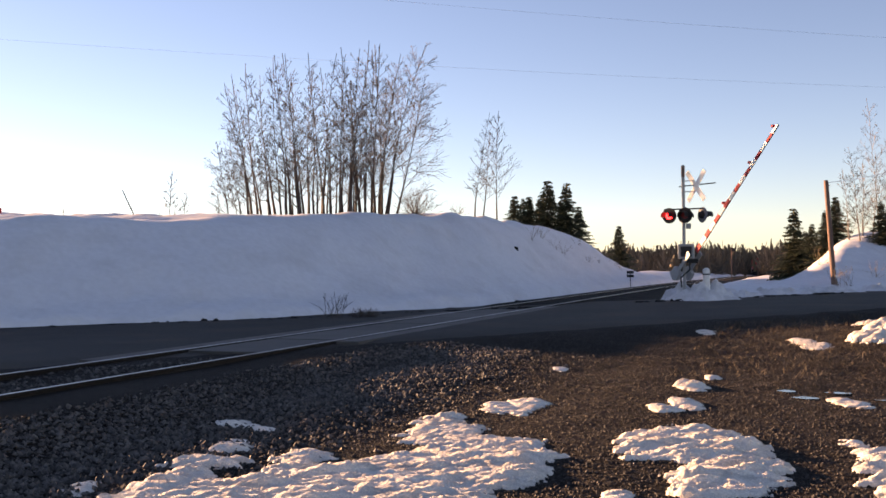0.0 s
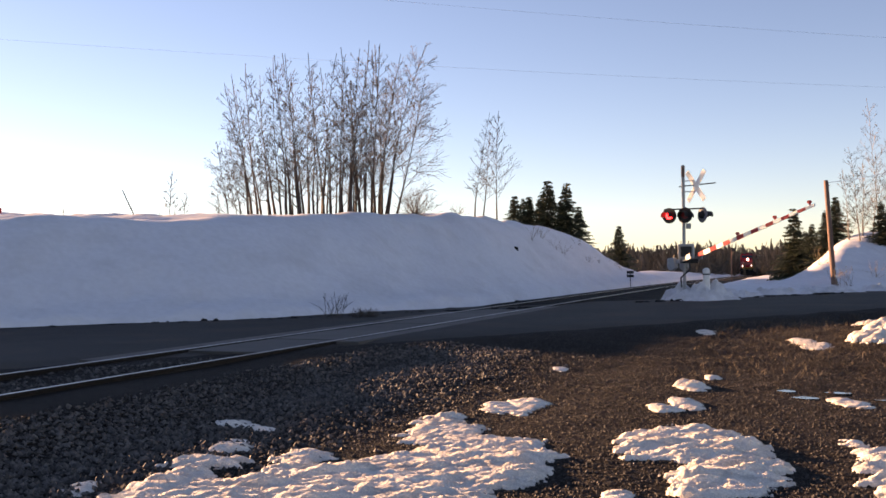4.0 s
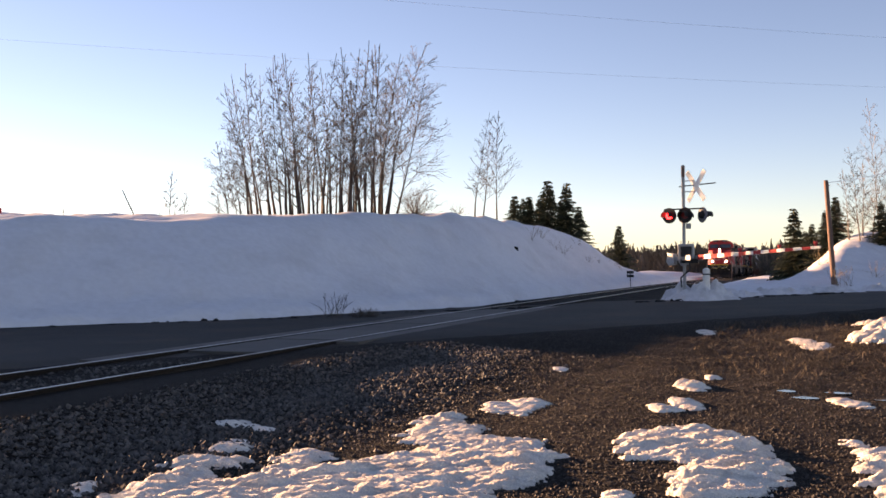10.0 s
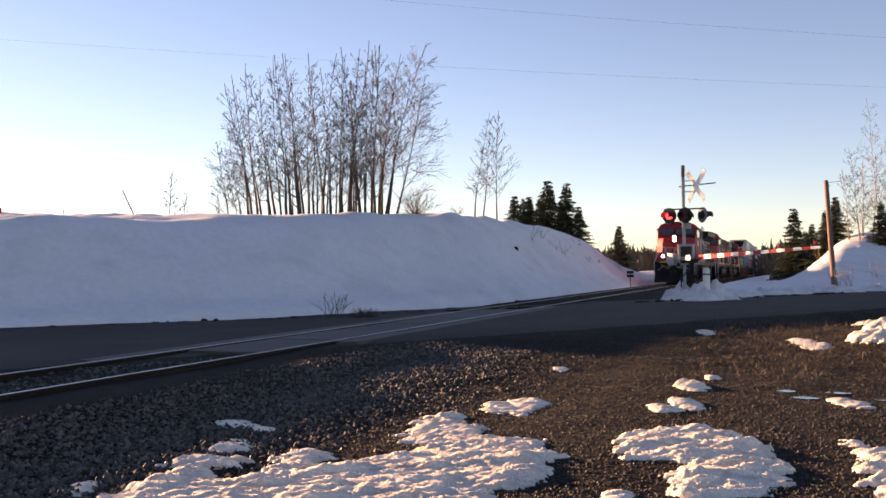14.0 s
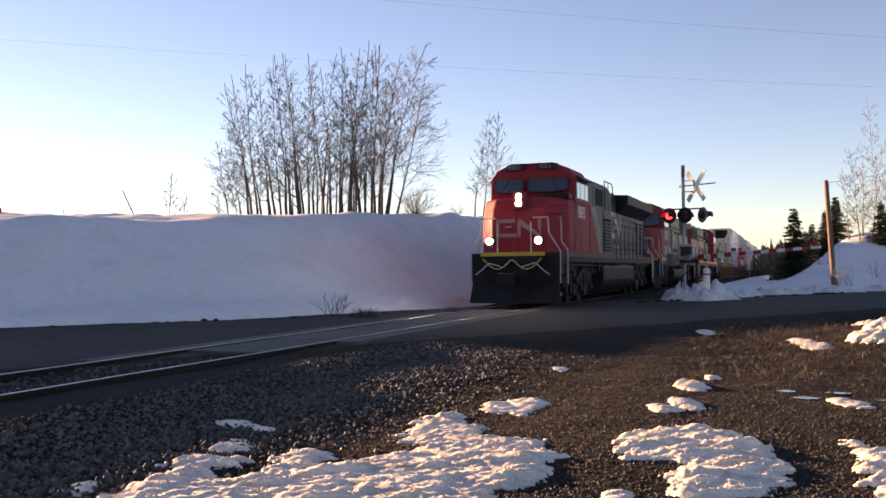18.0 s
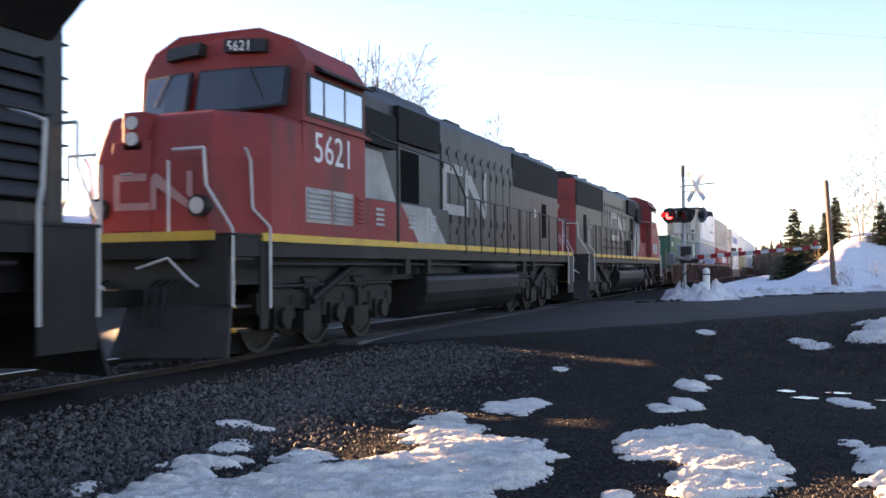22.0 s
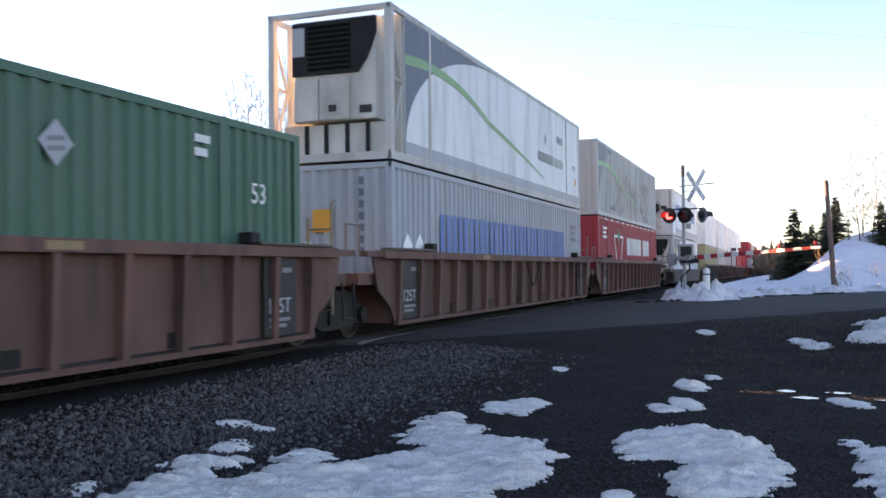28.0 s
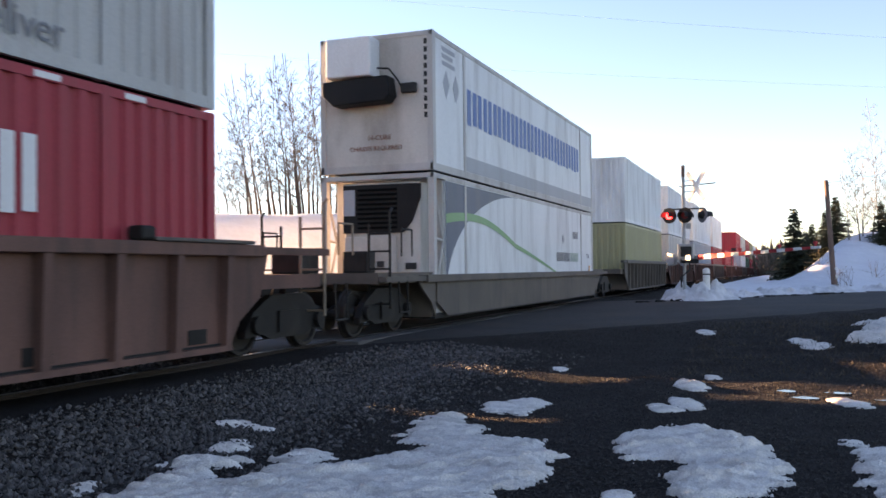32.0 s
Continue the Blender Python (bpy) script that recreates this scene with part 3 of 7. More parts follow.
def lamp_head(x, y, facing, lens, z=3.12):
    """A flasher: round background, lens and a long visor; facing in degrees round the mast."""
    c, s = math.cos(radians(facing)), math.sin(radians(facing))
    d = Vector((c, s, -0.05)).normalized()
    p = Vector((x, y, z))
    head = part("flasher", Geo().tube(p - d * 0.03, p - d * 0.16, 0.15, 0.10, n=16), M_RAILBLACK, sig, "black round signal light")
    part("background", Geo().tube(p - d * 0.03, p - d * 0.015, 0.29, n=24), M_RAILBLACK if lens else M_LAMPBACK, head)
    part("lens", Geo().tube(p - d * 0.015, p + d * 0.01, 0.135, n=18), lens or M_RAILBLACK, head)
    g = Geo()
    side = d.cross(Vector((0, 0, 1))).normalized()
    for i in range(9):
        a0, a1 = radians(-20 + i * 24.5), radians(-20 + (i + 1) * 24.5)
        q = [p + side * math.cos(a) * 0.155 + Vector((0, 0, 1)) * math.sin(a) * 0.155 for a in (a0, a1)]
        reach = 0.34
        g.add([tuple(q[0]), tuple(q[1]), tuple(q[1] + d * reach), tuple(q[0] + d * reach), tuple(q[0] * 1.0 + (p - q[0]) * 0.06), tuple(q[1] + (p - q[1]) * 0.06), tuple(q[1] + (p - q[1]) * 0.06 + d * reach), tuple(q[0] + (p - q[0]) * 0.06 + d * reach)],
              [(0, 1, 2, 3), (4, 7, 6, 5), (3, 2, 6, 7), (0, 4, 5, 1)])
    part("visor", g, M_RAILBLACK, head)
    part("hanger", Geo().tube(p - d * 0.1, (x, 0.0, 3.36), 0.02, n=6), M_RAILBLACK, head)


lamp_head(-0.52, -0.10, 248, M_REDLAMP)
lamp_head(0.06, -0.16, 252, M_REDDIM)
lamp_head(0.02, 0.16, 55, None)
lamp_head(0.70, -0.02, 40, None)
part("bell", Geo().tube((0, 0, 4.96), (0, 0, 5.0), 0.05, n=12), M_ALU, sig)
part("junction_box", Geo().box(0.08, 0.26, -0.08, 0.08, 2.62, 2.82), M_ALU, sig, bevel=0.01)
# crossbuck of two boards, turned towards the road
for k, a in enumerate((45, -45)):
    b = part("crossbuck_board", Geo().box(-0.70, 0.70, -0.012 + 0.026 * k, 0.012 + 0.026 * k, -0.095, 0.095), M_SIGNWHITE, sig, "bright white crossbuck board")
    b.matrix_basis = pose(0.46, -0.1, 4.20, 0, 0, -42) @ pose(0, 0, 0, 0, a * 1.12, 0)
for dz in (-0.2, 0.2):
    part("board_clamp", Geo().tube((0, 0, 4.2 + dz), (0.42, -0.1, 4.2 + dz), 0.018, n=6), M_ALU, sig)
# gate machine
part("gate_machine", Geo().box(-0.20, 0.36, -0.30, 0.14, 1.50, 2.05), M_ALU, sig, "grey box of the gate machine", bevel=0.03)
part("machine_cover", Geo().box(-0.10, 0.30, -0.34, -0.30, 1.58, 1.96), M_RAILBLACK, sig, bevel=0.02)
part("machine_bracket", Geo().box(-0.12, 0.52, -0.2, 0.1, 1.34, 1.50), M_RAILBLACK, sig)
part("conduit", Geo().path([(0.20, -0.2, 1.4), (0.22, -0.26, 1.1), (0.05, -0.3, 0.95), (-0.1, -0.3, 0.8), (-0.08, -0.3, 0.45)], 0.03), M_RAILBLACK, sig, "black flexible cable")
arm = tagged(new("gate_arm"), "")
arm.parent = sig
GATE_AZ, GATE_LEN = -46.7, 6.2
g = Geo().box(-0.4, GATE_LEN * 0.45, -0.03, 0.03, -0.07, 0.07)
n = 16
for i in range(n):
    a, b = 0.35 + (GATE_LEN - 0.35) * i / n, 0.35 + (GATE_LEN - 0.35) * (i + 1) / n
    h0, h1 = 0.085 - 0.045 * i / n, 0.085 - 0.045 * (i + 1) / n
    part("band", Geo().prism([(a, -h0), (b, -h1), (b, h1), (a, h0)], "y", -0.03, 0.03), M_SIGNRED if i % 2 == 0 else M_SIGNWHITE, arm, "red gate band" if i % 2 == 0 else "white gate band")
for f in (0.42, 0.72, 0.97):
    part("gate_lamp", Geo().tube((GATE_LEN * f, 0, 0.05), (GATE_LEN * f, 0, 0.13), 0.03, n=8).tube((GATE_LEN * f, -0.05, 0.15), (GATE_LEN * f, 0.05, 0.15), 0.05, n=12), M_SIGNRED, arm, "small red lamp on the gate")
for s in (-1, 1):
    part("counterweight_arm", Geo().prism([(0.25, -0.10), (0.25, 0.10), (-0.95, 0.06), (-0.95, -0.06)], "y", s * 0.24, s * 0.28), M_ALU, arm)
    part("counterweight", Geo().prism([(-0.62, -0.22), (-0.62, 0.18), (-1.02, 0.24), (-1.10, -0.10), (-0.95, -0.26)], "y", s * 0.20, s * 0.36), M_ALU, arm, "pale steel counterweight", bevel=0.02)
GATE_AT = (0.30, -0.19, 1.54)

bollard = thing("bollard", "white steel bollard with a dark band in the snow", "bollard", at=pose(5.22, 35.0, 0.0))
part("post", Geo().tube((0, 0, -0.1), (0, 0, 1.08), 0.13, n=16), M_SIGNWHITE, bollard)
part("band", Geo().tube((0, 0, 0.90), (0, 0, 0.95), 0.134, n=16), M_RAILBLACK, bollard)
part("cap", Geo().tube((0, 0, 1.08), (0, 0, 1.16), 0.135, 0.06, n=16), M_SIGNWHITE, bollard)

marker = thing("track_sign", "small dark trackside marker boards on a thin post", "sign", at=pose(-2.75, 67.0, left_bank(-2.75, 67.0)))
part("post", Geo().tube((0, 0, -0.6), (0, 0, 1.5), 0.03, n=8), M_RAILBLACK, marker)
for z in (1.05, 1.32):
    part("board", Geo().box(-0.26, 0.26, -0.03, -0.01, z, z + 0.2), M_RAILBLACK, marker)
flag = thing("mile_post", "thin dark post with a small dark board", "sign", at=pose(2.75, 94.0, dip(94.0) - 0.1))
part("post", Geo().tube((0, 0, -0.3), (0, 0, 3.2), 0.05, n=8), M_POLE, flag)
part("board", Geo().box(-0.05, 0.45, -0.03, 0.0, 2.95, 3.25), M_RAILBLACK, flag)

# ---- wooden pole and wires ----
pole = thing("utility_pole", "short weathered brown wooden pole leaning in the snow", "pole", at=pose(10.14, 48.4, 0))
part("pole_shaft", Geo().tube((0, 0, -0.4), (-0.32, -0.2, 5.35), 0.135, 0.105, n=14), M_POLE, pole)
part("insulator", Geo().tube((-0.30, -0.2, 5.05), (-0.14, -0.2, 5.10), 0.03, n=8), M_SIGNWHITE, pole)
part("tag", Geo().box(0.02, 0.14, -0.19, -0.165, 0.55, 0.75), M_SIGNWHITE, pole, "pale metal tag")
part("tag", Geo().box(0.0, 0.12, -0.185, -0.165, 1.0, 1.1), M_SIGNWHITE, pole, "pale metal tag")


def wire(a, b, sag, r, label, far=1.6):
    a, b = Vector(a), Vector(b)
    p, q = a - (b - a) * far, b + (b - a) * far
    pts = []
    for i in range(41):
        t = i / 40
        v = p.lerp(q, t)
        pts.append((v.x, v.y, v.z - sag * (1 - (2 * t - 1) ** 2) + sag * 0.9))
    return tagged(part("power_line", Geo().path(pts, r, n=5), M_WIRE), label, "wire", "wires over the crossing")


wire((-7.81, 36.46, 13.02), (12.21, 44.10, 11.19), 1.2, 0.004, "thin grey overhead wire across the sky")
wire((-28.03, 34.15, 12.70), (12.68, 49.66, 9.88), 1.2, 0.004, "thin grey overhead wire across the sky", 0.8)
wire((9.9, 48.2, 5.1), (14.6, 52.0, 6.3), 0.15, 0.012, "thin dark wire from the wooden pole", 0.0)


# ---- trees ----
def limb(geo, p, d, r, tip, length, n, rng, wander, lift):
    """A tapering limb of n pieces that bends upwards; gives back its joints."""
    joints, step = [(p, d, r)], length / n
    for i in range(n):
        d = (d + Vector((rng.normal(), rng.normal(), rng.normal() * 0.6)) * wander + Vector((0, 0, lift))).normalized()
        q, r2 = p + d * step, r + (tip - r) * (i + 1) / n if i else r * 0.92
        geo.tube(p, q, r, r2, n=6 if r > 0.03 else 4 if r > 0.012 else 3, caps=False)
        p, r = q, r2
        joints.append((p, d, r))
    return joints


def fork(joints, t, angle, turn):
    """The place, direction and thickness of a side shoot at t along a limb."""
    f = t * (len(joints) - 1)
    i = min(int(f), len(joints) - 2)
    p = joints[i][0].lerp(joints[i + 1][0], f - i)
    d = joints[i + 1][1]
    o = d.orthogonal().normalized()
    side = o * math.cos(turn) + d.cross(o) * math.sin(turn)
    return p, (d * math.cos(angle) + side * math.sin(angle)).normalized(), joints[i + 1][2]


def bare_tree(seed, height, lean=(0, 0), r=0.055, label="leafless grey-barked young tree on the snow bank", bark=None, reach=0.30, first=0.22, shoots=30, group="bare trees on the bank", name="bare_tree"):
    """A straight leader, rising side limbs that get shorter upwards, and fine shoots on them."""
    rng = np.random.default_rng(seed)
    ob = thing(name, label, "tree", group)
    geo, twigs = Geo(), Geo()
    trunk = limb(geo, Vector((0, 0, -0.3)), Vector((lean[0], lean[1], 1)).normalized(), r, 0.012, height + 0.3, 16, rng, 0.030, 0.02)
    turn = rng.random() * 6.283
    for k in range(shoots):
        t = first + (0.93 - first) * (k + rng.random()) / shoots
        turn += 2.2 + 0.7 * rng.random()
        p, d, tr = fork(trunk, t, 0.75 + 0.35 * rng.random(), turn)
        size = height * (reach * (1.06 - t) ** 0.8 + 0.02) * (0.55 + 0.75 * rng.random())
        br = limb(geo, p, d, max(0.011, tr * 0.40), 0.008, size, 5, rng, 0.055, 0.075)
        for j in range(2 + int(size * 3.2)):
            u = 0.15 + 0.83 * rng.random()
            p2, d2, r2 = fork(br, u, 0.55 + 0.45 * rng.random(), rng.random() * 6.283)
            s2 = size * (0.50 * (1.1 - u) + 0.08) * (0.6 + 0.7 * rng.random())
            tw = limb(twigs, p2, d2, max(0.007, r2 * 0.6), 0.005, s2, 3, rng, 0.07, 0.06)
            for _ in range(2):
                p3, d3, r3 = fork(tw, 0.2 + 0.7 * rng.random(), 0.6, rng.random() * 6.283)
                limb(twigs, p3, d3, 0.0055, 0.004, s2 * 0.55, 2, rng, 0.06, 0.04)
    part("trunk", geo, bark or M_BARK, ob)
    part("crown", twigs, M_TWIG, ob, "fine brown leafless twigs")
    return ob


def stand(ob, x, y, turn=0, scale=1.0, sink=0.1):
    z = max(lot(x, y), left_bank(x, y), right_bank(x, y) if x > 3 else -9)
    ob.matrix_basis = pose(x, y, z - sink, 0, 0, turn) @ Matrix.Scale(scale, 4)
    return ob


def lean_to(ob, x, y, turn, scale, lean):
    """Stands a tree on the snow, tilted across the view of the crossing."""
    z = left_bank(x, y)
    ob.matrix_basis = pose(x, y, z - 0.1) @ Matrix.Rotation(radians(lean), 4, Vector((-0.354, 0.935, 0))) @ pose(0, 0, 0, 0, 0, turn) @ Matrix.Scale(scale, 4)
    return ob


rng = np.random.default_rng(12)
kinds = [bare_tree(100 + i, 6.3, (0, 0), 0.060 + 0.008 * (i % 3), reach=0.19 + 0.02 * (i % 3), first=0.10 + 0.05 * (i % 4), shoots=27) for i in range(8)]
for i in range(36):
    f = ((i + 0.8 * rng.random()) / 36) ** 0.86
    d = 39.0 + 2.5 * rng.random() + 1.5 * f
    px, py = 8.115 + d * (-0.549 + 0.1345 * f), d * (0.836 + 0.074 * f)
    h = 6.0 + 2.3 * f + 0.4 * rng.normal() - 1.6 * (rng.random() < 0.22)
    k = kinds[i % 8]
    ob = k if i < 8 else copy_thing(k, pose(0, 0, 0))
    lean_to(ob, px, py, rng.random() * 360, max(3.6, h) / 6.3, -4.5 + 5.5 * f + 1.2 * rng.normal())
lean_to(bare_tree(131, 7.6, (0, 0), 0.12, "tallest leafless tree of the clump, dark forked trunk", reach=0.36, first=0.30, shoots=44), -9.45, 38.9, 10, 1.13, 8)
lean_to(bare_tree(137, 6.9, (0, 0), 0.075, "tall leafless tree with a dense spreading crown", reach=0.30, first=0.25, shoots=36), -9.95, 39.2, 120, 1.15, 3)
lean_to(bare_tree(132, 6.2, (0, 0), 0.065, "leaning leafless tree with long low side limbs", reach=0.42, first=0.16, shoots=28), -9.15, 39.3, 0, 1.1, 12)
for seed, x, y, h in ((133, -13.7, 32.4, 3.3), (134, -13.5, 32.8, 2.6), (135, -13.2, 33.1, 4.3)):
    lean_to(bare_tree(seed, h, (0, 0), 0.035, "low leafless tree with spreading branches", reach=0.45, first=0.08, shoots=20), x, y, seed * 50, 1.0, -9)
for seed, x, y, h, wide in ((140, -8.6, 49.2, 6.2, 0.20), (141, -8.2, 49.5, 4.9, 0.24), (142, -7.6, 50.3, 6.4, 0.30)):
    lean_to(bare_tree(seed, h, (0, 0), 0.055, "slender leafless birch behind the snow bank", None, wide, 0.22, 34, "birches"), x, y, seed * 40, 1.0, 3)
for seed, x, y, h in ((150, 13.4, 63.8, 9.0), (151, 12.2, 61.9, 6.0), (152, 11.6, 62.5, 4.6), (153, 12.9, 62.3, 5.6), (154, 13.9, 62.0, 6.4), (155, 14.9, 64.0, 8.2), (156, 12.5, 64.0, 5.0), (157, 15.6, 63.0, 8.8)):
    stand(bare_tree(seed, h, (0.02, 0), 0.06, "tall leafless pale birch behind the bank", M_BIRCH, 0.24, 0.12, 32, "birches"), x, y, seed * 40)
for seed, x, y, h in ((160, -14.2, 29.2, 1.9), (161, -13.9, 29.6, 1.1), (162, -12.4, 29.8, 0.9)):
    stand(bare_tree(seed, h, (0.05, 0), 0.02, "small leafless shrub on the snow bank", None, 0.4, 0.1, 14, "shrubs"), x, y, seed * 40)


def bush(x, y, h, spread_, count, seed, label, mat):
    rng = np.random.default_rng(seed)
    ob = thing("bush", label, "bush", "bushes in the snow")
    g = Geo()
    for _ in range(count):
        a, e = rng.random() * 6.283, 0.5 + 0.9 * rng.random()
        p = Vector((rng.normal() * 0.1, rng.normal() * 0.1, -0.15))
        d = Vector((math.cos(a) * math.cos(e) * spread_, math.sin(a) * math.cos(e) * spread_, math.sin(e))).normalized()
        for i in range(4):
            q = p + d * h * (0.2 + 0.12 * rng.random())
            g.tube(p, q, 0.011 - 0.002 * i, 0.009 - 0.002 * i, n=3, caps=False)
            if i > 1:
                g.tube(p, p + (d + Vector((rng.normal(), rng.normal(), 0.3)) * 0.5) * h * 0.2, 0.006, 0.003, n=3, caps=False)
            p = q
            d = (d + Vector((rng.normal(), rng.normal(), rng.normal())) * 0.26).normalized()
    part("crown", g, mat, ob)
    return stand(ob, x, y, 0, 1, 0.0)


bush(-8.2, 39.4, 1.5, 1.0, 90, 1, "dense leafless brown bush at the bank's crest", M_TWIG)
bush(-2.95, 21.2, 0.85, 0.5, 14, 3, "dark twigs sticking out of the bank's foot", M_BARK)
bush(-2.35, 21.7, 0.42, 1.5, 110, 4, "low dark weeds at the bank's foot", M_BARK)
bush(-8.9, 47.2, 1.1, 0.9, 20, 5, "leafless brown bush at the bank's crest", M_TWIG)
for i in range(8):
    rr = random.Random(i)
    bush(9.0 + 5.5 * rr.random(), 47 + 8 * rr.random(), 0.7 + 0.5 * rr.random(), 0.7, 8, 20 + i, "thin dry weed stalks in the snow", M_DRY)
for i in range(10):
    rr = random.Random(50 + i)
    bush(-5.0 - 1.5 * rr.random(), 52 + 26 * rr.random(), 0.5 + 0.7 * rr.random(), 0.5, 6, 40 + i, "thin dry weed stalks in the snow", M_DRY)
for x, y, r in ((-5.85, 47.9, 0.20),):
    g = Geo()
    g.tube((0, 0, -0.1), (0.05, 0, r), r, r * 0.5, n=7)
    stand(tagged(part("dirt_clod", g, M_GRAVEL), "dark clod of earth in the snow face", "clod"), x, y, 30)


def spruce(seed, h, spread_, label="dark green spruce tree behind the snow bank"):
    """A conifer: whorls of drooping boughs made of many small needle sprays."""
    rng = np.random.default_rng(seed)
    ob = thing("spruce_tree", label, "tree", "spruces")
    part("trunk", Geo().tube((0, 0, -0.3), (0, 0, h), 0.02 * h, 0.01, n=7), M_BARK, ob)
    g = Geo()
    z = h * 0.06
    while z < h * 0.985:
        f = 1 - z / h
        reach = spread_ * (f ** 1.12) * (0.8 + 0.4 * rng.random()) + 0.05
        for k in range(7 if f > 0.15 else 4):
            a = rng.random() * 6.283
            L = reach * (0.65 + 0.5 * rng.random())
            c, s = math.cos(a), math.sin(a)
            n = max(3, int(L / 0.16))
            lift = h * 0.05 * (rng.random() * 2 - 1)
            for i in range(n):
                t = (i + 0.6) / n
                zz = z + lift - 0.40 * L * t + 0.22 * L * t * t
                w = (0.14 + 0.24 * (1 - t)) * (0.7 + 0.6 * rng.random())
                p = Vector((c * L * t, s * L * t, zz))
                for side in (-1, 1):
                    e = p + Vector((c * 0.12 - s * side * w, s * 0.12 + c * side * w, -0.05 - 0.1 * rng.random()))
                    m = (p + e) / 2 + Vector((0, 0, 0.03))
                    wd = Vector((c, s, 0)) * 0.10
                    g.quad(tuple(p), tuple(m - wd), tuple(e), tuple(m + wd))
                g.quad(tuple(p + Vector((-s, c, 0)) * 0.03), tuple(p + Vector((c * 0.2, s * 0.2, 0.02))), tuple(p - Vector((-s, c, 0)) * 0.03), tuple(p - Vector((0, 0, 0.12))))
        z += h * 0.020 * (0.6 + 0.8 * rng.random())
    part("crown", g, M_NEEDLE, ob)
    return ob


base = spruce(1, 5.0, 2.4)
other = spruce(2, 5.0, 2.1)
for i, (x, y, s) in enumerate(((-12.48, 81.4, 1.36), (-10.84, 81.8, 1.32), (-15.4, 80.6, 1.05), (-14.7, 81.2, 1.02), (-14.1, 81.0, 1.05), (-13.4, 82.5, 1.15), (-10.0, 83.0, 0.95), (-11.6, 83.0, 1.05), (-8.68, 96.6, 0.98),
                               (8.4, 66.0, 0.95), (11.0, 66.0, 0.66), (10.4, 67.5, 0.62), (9.6, 70.0, 0.62), (13.4, 61.8, 0.55), (14.2, 63.0, 0.60), (9.2, 72.0, 0.60))):
    k = (base, other)[i % 2]
    ob = k if i < 2 else copy_thing(k, pose(0, 0, 0))
    stand(ob, x, y, i * 67, s, 0.2)

# distant woods: many small jagged tree shapes
rng = np.random.default_rng(8)
g = Geo()
for i in range(2600):
    if i < 2000:
        y = 150 + 260 * rng.random()
        x = -7 - 110 * rng.random() ** 1.8 if rng.random() < 0.5 else 6 + 90 * rng.random() ** 1.6
    else:
        x, y = -160 + 320 * rng.random(), 690 + 80 * rng.random()
    h = (2.4 + 2.6 * rng.random() ** 1.5) * (0.45 + y / 180) if i < 2000 else 14 + 8 * rng.random()
    z = dip(y) - 0.3
    n, w = 6, h * (0.20 + 0.16 * rng.random())
    if i % 8 == 0:
        for k in range(3):
            b, t = z + h * (0.08 + 0.27 * k), z + h * (0.55 + 0.23 * k) if k < 2 else z + h
            r = w * (1 - 0.28 * k)
            ring = [(x + r * math.cos(j * 1.047 + k) * (0.6 + 0.7 * rng.random()), y + r * math.sin(j * 1.047 + k), b + 0.1 * h * rng.random()) for j in range(n)]
            g.add(ring + [(x + 0.05 * h * rng.normal(), y, t)], [(j, (j + 1) % n, n) for j in range(n)])
    else:
        # leafless brush: many narrow upright sprays
        for k in range(34):
            bx, bz = x + 0.42 * h * rng.normal() * 0.7, z + h * 0.55 * rng.random() ** 1.3
            tx, tz = bx + 0.14 * h * rng.normal(), bz + h * (0.2 + 0.35 * rng.random())
            ww = h * (0.012 + 0.03 * rng.random())
            g.quad((bx - ww, y, bz), (bx + ww, y + ww, bz), (tx + ww * 0.4, y, tz), (tx - ww * 0.3, y - ww, tz - ww))
tagged(part("far_woods", g, M_WOODS), "distant brownish mixed woods along the horizon", "woods", kind="stuff")

# dark earth and ice clods along the foot of the left bank
rng = np.random.default_rng(31)
g = Geo()
for i in range(800):
    k = -24 + 26 * rng.random()
    n = bank_base(k) + 0.30 - 0.5 * rng.random() ** 2
    x, y = road_xy(k, n)
    r = 0.03 + 0.15 * rng.random() ** 4
    z = -0.05 + max(0.0, left_bank(x, y)) * 0.5
    a = rng.random() * 6.28
    g.tube((x, y, z - r), (x + 0.4 * r * math.cos(a), y + 0.4 * r * math.sin(a), z + r * 0.3), r * 1.3, r * 0.4, n=6)
tagged(part("dirt_clods", g, M_GRAVEL), "dark clods of earth and ice along the bank's foot", "clods", kind="stuff")

rng = np.random.default_rng(35)
g = Geo()
for i in range(260):
    k = 6.0 + 14.0 * rng.random()
    n = -0.15 + 0.45 * rng.random() ** 1.5
    x, y = road_xy(k, n)
    r = 0.03 + 0.09 * rng.random() ** 3
    a = rng.random() * 6.28
    z = road_z(k, n)
    g.tube((x, y, z - r), (x + 0.4 * r * math.cos(a), y + 0.4 * r * math.sin(a), z + r * 0.5), r * 1.5, r * 0.5, n=6)
tagged(part("dirt_clods", g, M_GRAVEL), "dark clods and dirty slush along the far road edge", "clods", kind="stuff")

# small things on the left plateau
lean = thing("leaning_pole", "thin dark pole leaning out of the snow", "pole", at=pose(-21.8, 36.7, left_bank(-21.8, 36.7)))
part("shaft", Geo().tube((0, 0, -0.3), (-0.80, -0.2, 1.42), 0.034, 0.026, n=6), M_BARK, lean)
stake = thing("stake", "thin pale stake standing in the snow", "stake", at=pose(-21.6, 31.5, left_bank(-21.6, 31.5)))
part("shaft", Geo().tube((0, 0, -0.2), (0, 0, 0.36), 0.02, n=6), M_DRY, stake)
red = thing("marker_post", "small red marker post in the snow", "post", at=pose(-24.25, 30.5, left_bank(-24.25, 30.5)))
part("shaft", Geo().box(-0.10, 0.10, -0.08, 0.08, -0.2, 0.30), M_SIGNRED, red, bevel=0.01)


